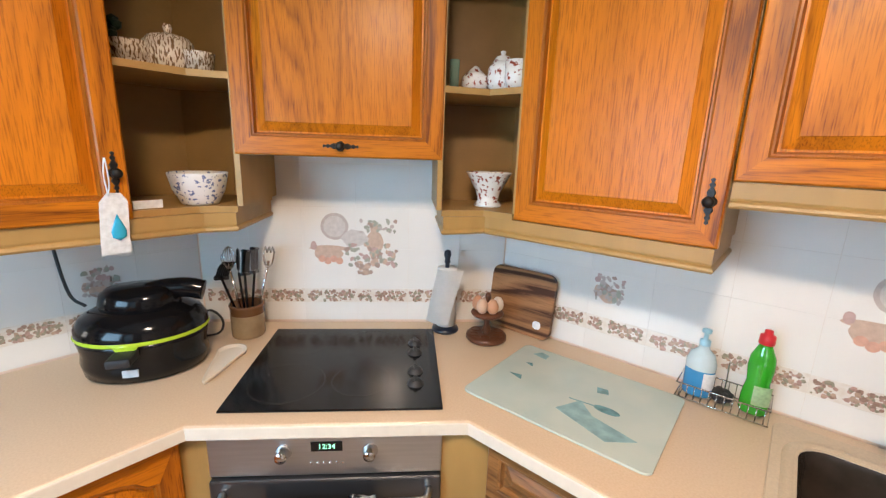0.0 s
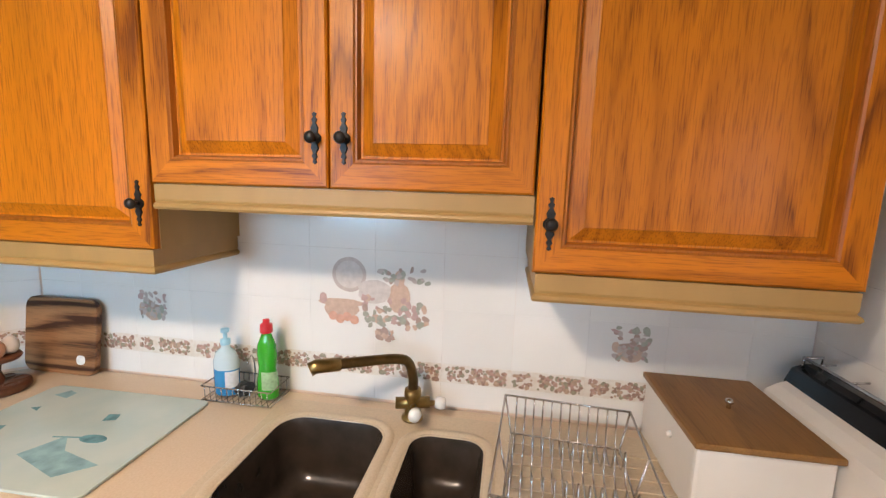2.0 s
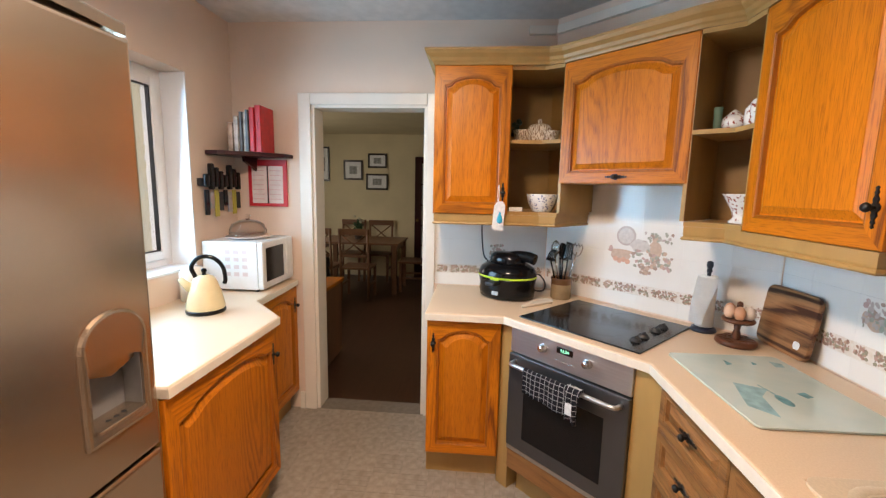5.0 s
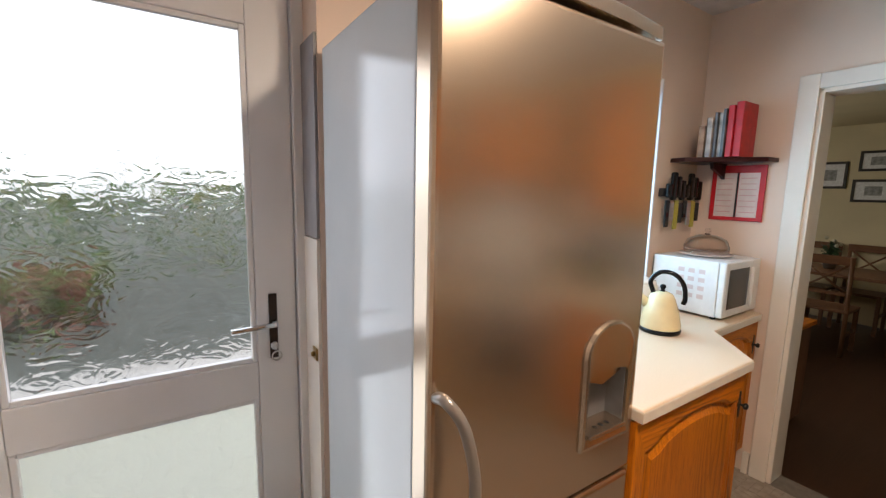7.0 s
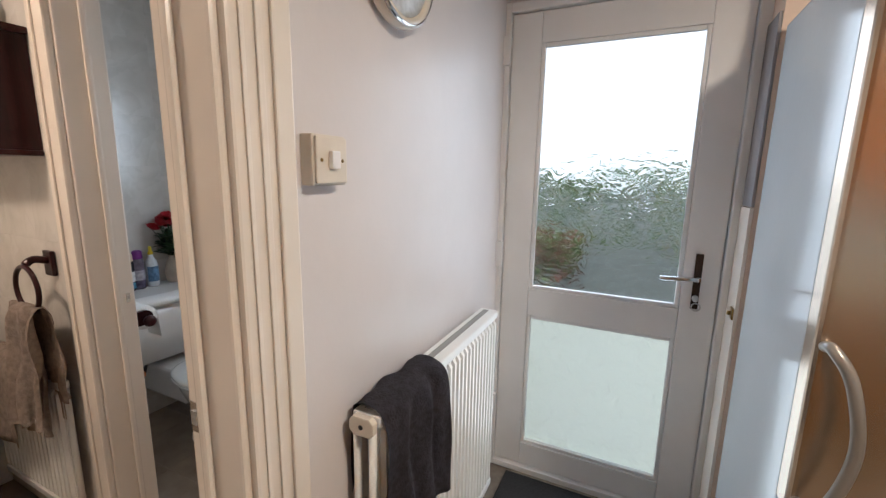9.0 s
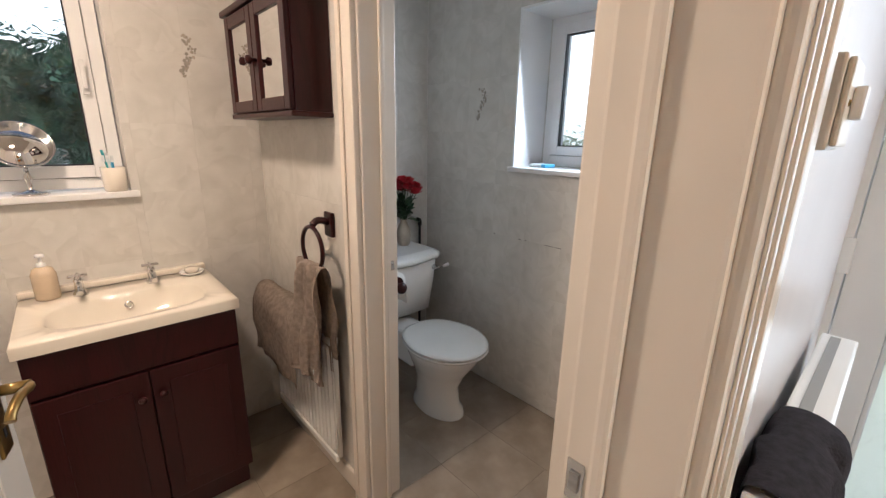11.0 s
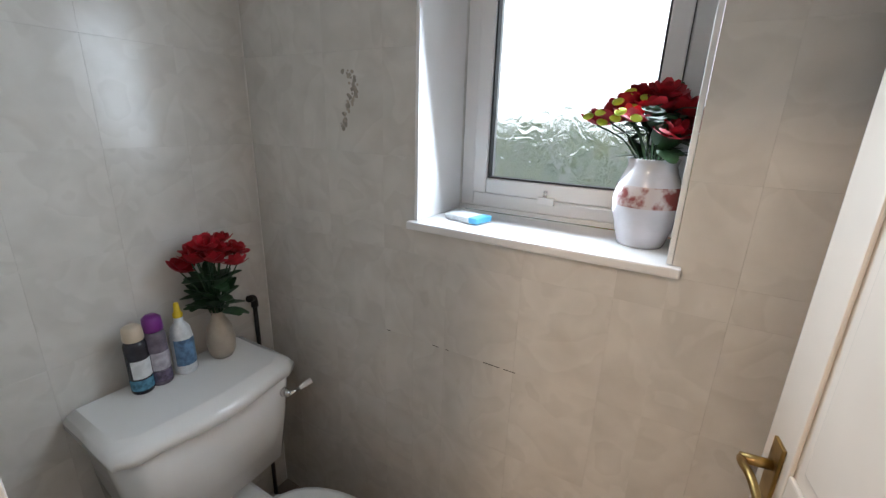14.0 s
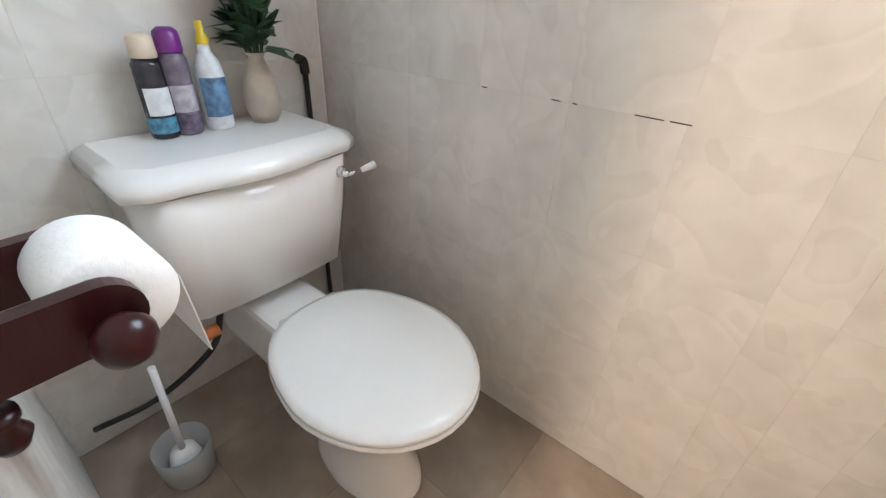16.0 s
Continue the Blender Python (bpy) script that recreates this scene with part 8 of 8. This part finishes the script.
flowers(v1, 0.16, bunch(5, 14, -0.01, 0.065, 0.10, 0.315, 0.375), 7, 0.044)
v2 = thing("flower_vase", pose(2.64, -1.085, 1.2855), "white vase with a brown band of red flowers on the sill", "vase of flowers")
banded = mat("vase_glaze", (0.50, 0.50, 0.53), 0.18, vary=0.15, scale=14)
part("vase", lathe([(0, 0), (0.048, 0), (0.052, 0.006), (0.062, 0.04), (0.071, 0.08), (0.074, 0.11), (0.069, 0.14), (0.056, 0.168), (0.051, 0.185), (0.055, 0.20), (0.051, 0.20), (0.045, 0.182), (0.05, 0.13), (0, 0.10)], 36), banded, v2)
part("band", lathe([(0.0733, 0.095), (0.0744, 0.11), (0.0702, 0.138), (0.0690, 0.142)], 36), mat("band_glaze", (0.20, 0.05, 0.045), 0.25, color2=(0.46, 0.40, 0.38), scale=38, lo=0.42, hi=0.58, detail=3), v2, "mottled red-brown leaf band")
flowers(v2, 0.20, bunch(9, 15, 0.030, 0.110, 0.055, 0.255, 0.325), 11, 0.047, True)
pk = thing("tissue_pack", pose(3.10, -1.05, 1.2855, 0, 0, -12), "white and blue tissue packet on the sill", "tissue packet")
part("packet", boxes((-0.075, 0.04, -0.035, 0.035, 0, 0.018), bevel=0.007, seg=3), label_white, pk)
part("blue_end", boxes((-0.0765, -0.045, -0.0355, 0.0355, 0.001, 0.0188), bevel=0.006), blue_plastic, pk, "blue printed end")

rh = thing("toilet_roll_holder", pose(3.125, PY0 - 0.002, 0.83), "dark wooden toilet roll holder on the partition", "toilet roll holder")
part("wall_plate", boxes((-0.03, 0.178, -0.016, 0, -0.032, 0.032), bevel=0.004), mahogany_x, rh)
for x in (0.0, 0.128):
    arm = [(-0.0165, -0.018)] + [(-0.104 - 0.030 * math.cos(math.pi * (k - 6) / 12), 0.014 + 0.030 * math.sin(math.pi * (k - 6) / 12)) for k in range(13)] + [(-0.0165, 0.042)]
    part("arm", at_frame(prism(arm, x, x + 0.020, 0.004), Matrix(((0, 0, 1, 0), (1, 0, 0, 0), (0, 1, 0, 0), (0, 0, 0, 1)))), mahogany, rh)
part("knob", lathe([(0, 0.001), (0.014, 0.001), (0.011, 0.006), (0.019, 0.011), (0.024, 0.022), (0.022, 0.033), (0.013, 0.042), (0, 0.045)], 22, m=pose(0.0, -0.106, 0.004, 0, -90)), mahogany, rh)
part("drop_finial", lathe([(0, -0.075), (0.010, -0.070), (0.016, -0.058), (0.010, -0.046), (0.015, -0.040), (0.015, -0.033), (0, -0.0325)], 16, m=pose(0.010, -0.018, 0)), mahogany, rh)
tr2 = thing("toilet_roll", pose(3.208, PY0 - 0.122, 0.83), "white toilet roll on its holder", "toilet roll")
part("roll", lathe([(0.018, -0.052), (0.048, -0.052), (0.050, -0.048), (0.050, 0.048), (0.048, 0.052), (0.018, 0.052)], 36, m=pose(0, 0, 0.004, 0, 90)), tissue, tr2)
part("loose_end", at_frame(boxes((-0.048, 0.048, -0.0008, 0.0008, -0.10, 0.005), bevel=0.0005), pose(0, -0.0515, 0.0, -4)), tissue, tr2)
bp_ = thing("toilet_brush", pose(3.62, -0.24, 0.001), "clear plastic toilet brush holder with a white brush", "toilet brush")
cp = part("cup", lathe([(0, 0), (0.055, 0), (0.06, 0.01), (0.065, 0.11), (0.062, 0.11), (0.056, 0.012), (0, 0.008)], 24), mat("cloudy_plastic", (0.62, 0.62, 0.60), 0.2), bp_)
MATS["cloudy_plastic"].node_tree.nodes["Principled BSDF"].inputs["Transmission Weight"].default_value = 0.55
MATS["cloudy_plastic"].node_tree.nodes["Principled BSDF"].inputs["IOR"].default_value = 1.12
part("bristles", lathe([(0, 0.012), (0.03, 0.014), (0.038, 0.05), (0.03, 0.085), (0.01, 0.095), (0, 0.095)], 20), tissue, bp_)
part("handle", tube([(0, 0, 0.09), (0.01, -0.01, 0.36)], 0.008, 8), upvc, bp_)

# ---- dining room ----
frame_black = plain("frame_black", (0.015, 0.014, 0.014), 0.3)
for (y0, y1, z0, z1) in ((-1.61, -1.28, 1.64, 1.97), (-1.19, -0.865, 1.845, 2.085), (-1.225, -0.845, 1.48, 1.75), (-2.12, -1.855, 1.61, 2.185)):
    pf = thing("picture_frame", pose(DX + 0.002, y0, z0), "black framed small picture with a pale mount", "picture", "pictures on the dining room wall")
    w_, h_ = y1 - y0, z1 - z0
    bm = boxes((0, 0.02, 0, 0.03, 0, h_), (0, 0.02, w_ - 0.03, w_, 0, h_), (0, 0.02, 0.0303, w_ - 0.0303, 0, 0.03), (0, 0.02, 0.0303, w_ - 0.0303, h_ - 0.03, h_), bevel=0.003)
    part("frame", bm, frame_black, pf)
    part("mount", boxes((0.002, 0.010, 0.029, w_ - 0.029, 0.029, h_ - 0.029)), label_white, pf)
    part("print", boxes((0.0102, 0.0115, w_ * 0.3, w_ * 0.7, h_ * 0.3, h_ * 0.7)), plain("print_grey", (0.34, 0.36, 0.36), 0.6, vary=0.5, scale=30), pf)
din_wood = wood("dining_wood", (0.17, 0.085, 0.045), (0.09, 0.04, 0.02), 'x', rough=0.4)
din_wood_z = wood("dining_wood_upright", (0.17, 0.085, 0.045), (0.09, 0.04, 0.02), 'z', rough=0.4)
dt = thing("dining_table", pose(-4.75, -1.05, -0.012), "brown wooden dining table", "table")
part("tabletop", boxes((-0.42, 0.42, -0.62, 0.62, 0.72, 0.75), bevel=0.005), din_wood, dt)
for sx in (-1, 1):
    part("apron", boxes((-0.34, 0.34, sx * 0.55 - 0.012, sx * 0.55 + 0.012, 0.62, 0.7195)), din_wood, dt)
    for sy in (-1, 1):
        part("leg", boxes((sx * 0.37 - 0.035, sx * 0.37 + 0.035, sy * 0.56 - 0.035, sy * 0.56 + 0.035, 0, 0.7195), bevel=0.005), din_wood_z, dt)


def dining_chair(m):
    t = thing("dining_chair", m, "dark brown cross-back wooden dining chair", "chair", "dining chairs")
    part("seat", boxes((-0.21, 0.21, -0.20, 0.20, 0.43, 0.46), bevel=0.008), din_wood, t)
    for x in (-0.19, 0.19):
        part("front_leg", boxes((x - 0.018, x + 0.018, -0.185, -0.15, 0, 0.4295), bevel=0.004), din_wood_z, t)
        part("back_post", tube([(x, 0.18, 0), (x, 0.18, 0.46), (x, 0.23, 0.98)], 0.019, 8), din_wood_z, t)
        part("side_stretcher", boxes((x - 0.009, x + 0.009, -0.149, 0.16, 0.2, 0.225)), din_wood, t)
    part("top_rail", boxes((-0.21, 0.21, 0.205, 0.232, 0.90, 0.985), bevel=0.008), din_wood, t)
    part("mid_rail", boxes((-0.17, 0.17, 0.19, 0.208, 0.60, 0.635), bevel=0.004), din_wood, t)
    for s_ in (-1, 1):
        part("cross_bar", tube([(-0.165 * s_, 0.198, 0.635), (0.165 * s_, 0.218, 0.90)], 0.011, 6), din_wood, t)
    return t


ch = dining_chair(pose(-4.15, -0.95, -0.012, 0, 0, -90))
for m in (pose(-4.75, -0.27, -0.012, 0, 0, 0), pose(-5.32, -0.95, -0.012, 0, 0, 90), pose(-4.15, -1.45, -0.012, 0, 0, -92), pose(-5.32, -1.42, -0.012, 0, 0, 90)):
    copy_thing(ch, m)
pt = thing("pot_plant", pose(-4.75, -1.12, 0.739), "green plant in a dark pot on the dining table", "plant")
part("pot", lathe([(0, 0), (0.05, 0), (0.07, 0.10), (0.072, 0.115), (0.06, 0.11), (0, 0.10)], 20), plain("pot_dark", (0.08, 0.07, 0.06), 0.4), pt)
r = random.Random(5)
for k in range(46):
    bm = bmesh.new()
    petal(bm, pose(r.uniform(-0.05, 0.05), r.uniform(-0.05, 0.05), r.uniform(0.11, 0.27), 0, r.uniform(-80, 10), r.uniform(0, 360)), r.uniform(0.06, 0.11), 0.05, -0.02)
    part("leaf", bm, leaf_green, pt)
for k in range(6):
    bm = bmesh.new()
    bmesh.ops.create_icosphere(bm, subdivisions=1, radius=0.022, matrix=Matrix.Translation((r.uniform(-0.1, 0.1), r.uniform(-0.1, 0.1), r.uniform(0.24, 0.34))))
    part("bud", bm, plain("cream_bud", (0.5, 0.48, 0.36), 0.6), pt)
gd = tagged(thing("door_dining", pose(DX + 0.002, -0.385, -0.012), "dark wooden glazed door in the dining room", "door"), kind="structure")
GW, GH = 0.76, 2.05
part("leaf", boxes((0, 0.04, 0, 0.11, 0, GH), (0, 0.04, GW - 0.11, GW, 0, GH), (0, 0.04, 0.1103, GW - 0.1103, GH - 0.11, GH), (0, 0.04, 0.1103, GW - 0.1103, 0, 0.22), bevel=0.004), mahogany, gd)
part("glazing_bar", boxes((0.008, 0.036, GW / 2 - 0.012, GW / 2 + 0.012, 0.2203, GH - 0.1103)), mahogany, gd)
for k in range(1, 5):
    z = 0.22 + k * (GH - 0.33) / 5
    part("glazing_bar", boxes((0.010, 0.034, 0.1103, GW - 0.1103, z - 0.011, z + 0.011)), mahogany, gd)
pane_net = plain("net_pane", (0.42, 0.40, 0.36), 0.15)
for k in range(5):
    for s_ in (0, 1):
        z = 0.22 + k * (GH - 0.33) / 5
        part("pane", boxes((0.018, 0.022, 0.1105 + s_ * 0.282, 0.36 + s_ * 0.28, z + 0.0115, z + 0.33)), pane_net, gd)
part("knob", lathe([(0, 0), (0.012, 0), (0.01, 0.03), (0.024, 0.04), (0.024, 0.055), (0, 0.06)], 14, m=pose(0.04, 0.055, 1.0, 0, 90)), brass, gd)
sbd = thing("sideboard", pose(-3.0, 0.50, -0.012), "brown wooden sideboard along the dining room wall", "sideboard")
part("carcass", boxes((-0.55, 0.55, 0.0, 0.40, 0.06, 0.84), bevel=0.004), din_wood_z, sbd)
part("top", boxes((-0.57, 0.57, -0.02, 0.41, 0.8405, 0.87), bevel=0.005), din_wood, sbd)
part("plinth", boxes((-0.53, 0.53, 0.02, 0.39, 0, 0.0595)), din_wood, sbd)
for k in range(3):
    d = part("door", boxes((-0.54 + k * 0.362, -0.185 + k * 0.362, -0.018, -0.0003, 0.08, 0.82), bevel=0.004), din_wood_z, sbd)
    part("knob", lathe([(0, 0), (0.006, 0), (0.013, 0.014), (0, 0.022)], 12, m=pose(-0.22 + k * 0.362, -0.018, 0.5, 90)), iron, d)
bkc = thing("low_cabinet", pose(-1.80, -0.68, -0.012), "low oak cabinet just inside the dining room", "cabinet")
part("carcass", boxes((-0.42, 0.42, -0.30, 0.13, 0.03, 0.68), bevel=0.004), din_wood_z, bkc)
part("top", boxes((-0.44, 0.44, -0.31, 0.15, 0.6805, 0.71), bevel=0.005), oak_x, bkc)
part("plinth", boxes((-0.41, 0.41, -0.29, 0.11, 0, 0.0295)), din_wood, bkc)
sf = thing("sofa", pose(-3.1, -1.75, -0.012), "dark upholstered sofa in the dining room", "sofa")
sofa_mat = mat("dark_upholstery", (0.02, 0.018, 0.02), 0.8, vary=0.3, scale=30, bump=0.3)
part("base", boxes((-0.75, 0.75, -0.40, 0.45, 0.05, 0.32), bevel=0.03, seg=3), sofa_mat, sf)
part("back", boxes((-0.75, 0.75, -0.55, -0.3, 0.3, 0.82), bevel=0.06, seg=4), sofa_mat, sf)
for x in (-0.38, 0.38):
    part("cushion", boxes((x - 0.365, x + 0.365, -0.29, 0.43, 0.325, 0.46), bevel=0.04, seg=4), sofa_mat, sf)
for x in (-0.83, 0.83):
    part("arm", boxes((x - 0.09, x + 0.09, -0.50, 0.45, 0.05, 0.60), bevel=0.05, seg=4), sofa_mat, sf)

# ---- outside ----
grd = mat("dark_paving", (0.17, 0.19, 0.16), 0.8, vary=0.4, scale=3, bump=0.3)
structure("ground", boxes((-60, 80, -80, -1.42, -0.16, -0.11), (4.20, 80, -1.42, 60, -0.16, -0.11)), grd, "dark wet paving outside the back door", "ground")
structure("patio", boxes((-1.0, 4.0, -4.0, -1.45, -0.105, -0.06), bevel=0.01), mat("pale_slab", (0.74, 0.72, 0.66), 0.8, vary=0.25, scale=5, bump=0.3), "pale concrete slab by the back door", "paving")
leafs = [mat("hedge_leaf_%d" % k, c, 0.6, vary=0.4, scale=3) for k, c in enumerate(((0.15, 0.28, 0.10), (0.24, 0.34, 0.12), (0.09, 0.18, 0.08), (0.34, 0.36, 0.15)))]


def hedge(name, x0, x1, y0, y1, h, n, seed, label, mats):
    r = random.Random(seed)
    bm = bmesh.new()
    for k in range(n):
        x, y = r.uniform(x0, x1), r.uniform(y0, y1)
        top = h * (0.86 + 0.20 * noise.noise(Vector((x * 0.9, y * 0.9, seed))) + 0.10 * noise.noise(Vector((x * 3.5, y * 3.5, seed))))
        z = top * (1 - r.random() ** 2.2)
        s_ = r.uniform(0.05, 0.13)
        m = pose(x, y, z - 0.11, r.uniform(0, 360), r.uniform(0, 360), r.uniform(0, 360))
        vs = [bm.verts.new(m @ Vector(p)) for p in ((-s_, 0, 0), (0, -s_ * 0.45, 0.01), (s_, 0, 0), (0, s_ * 0.45, 0.01))]
        bm.faces.new(vs).material_index = r.randrange(len(mats))
    return tagged(link(name, bm, mats), label, "hedge", kind="stuff")


hedge("hedge", -8, 12, -9.6, -8.4, 1.86, 6000, 1, "uneven green garden hedge behind the paving", leafs)
hedge("hedge_side", 6.2, 7.2, -1.5, 4.5, 2.35, 15000, 2, "dark green garden hedge beside the house", [mat("dark_leaf_%d" % k, c, 0.6, vary=0.4, scale=3) for k, c in enumerate(((0.08, 0.20, 0.12), (0.11, 0.25, 0.14), (0.06, 0.14, 0.10)))])
hedge("shrub", 2.1, 3.6, -6.2, -5.2, 0.75, 900, 3, "low russet garden shrub", [mat("russet_leaf", (0.34, 0.16, 0.11), 0.7, vary=0.4, scale=4), leafs[1]])
glow = bpy.data.materials.new("white_sky")
glow.use_nodes = True
gn = glow.node_tree
em = gn.nodes.new("ShaderNodeEmission")
em.inputs[0].default_value = (0.93, 0.97, 1.0, 1)
em.inputs[1].default_value = 2.3
gn.links.new(em.outputs[0], gn.nodes["Material Output"].inputs[0])
structure("backdrop", boxes((-70, 90, -75, -74.5, -5, 70), (74.5, 75, -74, 70, -5, 70)), glow, "white overcast sky beyond the garden", "sky backdrop")

# ---- floor pieces ----
FLOOR_MESH = {}


def floor_square(w, d, strips, material):
    key = (round(w, 3), round(d, 3), strips, material.name)
    if key not in FLOOR_MESH:
        bm = bmesh.new()
        for k in range(strips):
            a, b = d * k / strips + 0.0006, d * (k + 1) / strips - 0.0006
            c = 0.0008
            lo = [(0.0006, a), (w - 0.0006, a), (w - 0.0006, b), (0.0006, b)]
            hi = [(0.0006 + c, a + c), (w - 0.0006 - c, a + c), (w - 0.0006 - c, b - c), (0.0006 + c, b - c)]
            A = [bm.verts.new((x, y, -0.0025)) for x, y in lo]
            B = [bm.verts.new((x, y, -0.0004)) for x, y in lo]
            C = [bm.verts.new((x, y, 0.0)) for x, y in hi]
            for i in range(4):
                j = (i + 1) % 4
                bm.faces.new((A[i], A[j], B[j], B[i]))
                bm.faces.new((B[i], B[j], C[j], C[i]))
            bm.faces.new(C)
        bmesh.ops.recalc_face_normals(bm, faces=bm.faces)
        me = bpy.data.meshes.new("floor_square")
        bm.to_mesh(me)
        bm.free()
        me.materials.append(material)
        FLOOR_MESH[key] = me
    return FLOOR_MESH[key]


Q = 0.15
for i in range(21):
    for j in range(17):
        x, y = W + i * Q, -1.05 + j * Q
        if x + Q > EX or (y < S and x < 1.0):
            continue
        ob = new("floor_square", floor_square(Q, Q, 4, vinyl))
        ob.matrix_basis = pose(x, y, 0) if (i + j) % 2 == 0 else pose(x + Q, y, 0, 0, 0, 90)
        ob.parent = floor_k
fb = bpy.data.objects["floor_bathroom"]
T_ = 0.33
for i in range(6):
    for j in range(9):
        x, y = 1.985 + i * T_, WS + j * T_
        w_, d_ = min(T_, BE - x), min(T_, 1.93 - y)
        if w_ < 0.03 or d_ < 0.03:
            continue
        ob = new("floor_tile", floor_square(w_, d_, 1, stone_floor))
        ob.matrix_basis = pose(x, y, -0.003)
        ob.parent = fb

def relief_flower(parent, m, seed):
    """A faded grey flower spray glazed on a bathroom tile."""
    r = random.Random(seed)
    bm = bmesh.new()
    for k in range(60):
        u = r.random()
        x, z, q = 0.02 * math.sin(u * 5) + r.uniform(-0.022, 0.022) * (1 - u * 0.6), 0.08 - 0.16 * u, r.uniform(0.003, 0.008)
        n = 7
        vs = [bm.verts.new((x + q * (0.7 + 0.6 * r.random()) * math.cos(-6.283 * i / n), -0.0004 - k * 0.000004, z + q * (0.7 + 0.6 * r.random()) * math.sin(-6.283 * i / n))) for i in range(n)]
        bm.faces.new(vs).material_index = r.randrange(2)
    part("painted_flowers", bm, [mat("spray_grey", (0.36, 0.33, 0.29), 0.2, vary=0.3, scale=60), mat("spray_taupe", (0.46, 0.41, 0.35), 0.2, vary=0.3, scale=60)], parent, "faded flower spray glazed on the tile", matrix=m @ pose(0, -0.0028, 0))


relief_flower(wc_south, M_WS @ pose(-3.43, 0, 1.60), 1)
relief_flower(bath_east, M_BE @ pose(-0.32, 0, 1.72), 2)
mould = mat("mould", (0.03, 0.03, 0.03), 0.9)
bm = bmesh.new()
for a, b in ((-3.30, -3.285), (-3.13, -3.11), (-3.085, -3.075), (-2.965, -2.915), (-2.905, -2.87)):
    vs = [bm.verts.new((x, 0, z)) for x, z in ((a, 0.9160), (b, 0.9158), (b, 0.9180), (a, 0.9184))]
    bm.faces.new(vs)
part("mould_line", bm, mould, wc_south, "black mould specks in the joint", matrix=M_WS @ pose(0, -0.0029, 0))
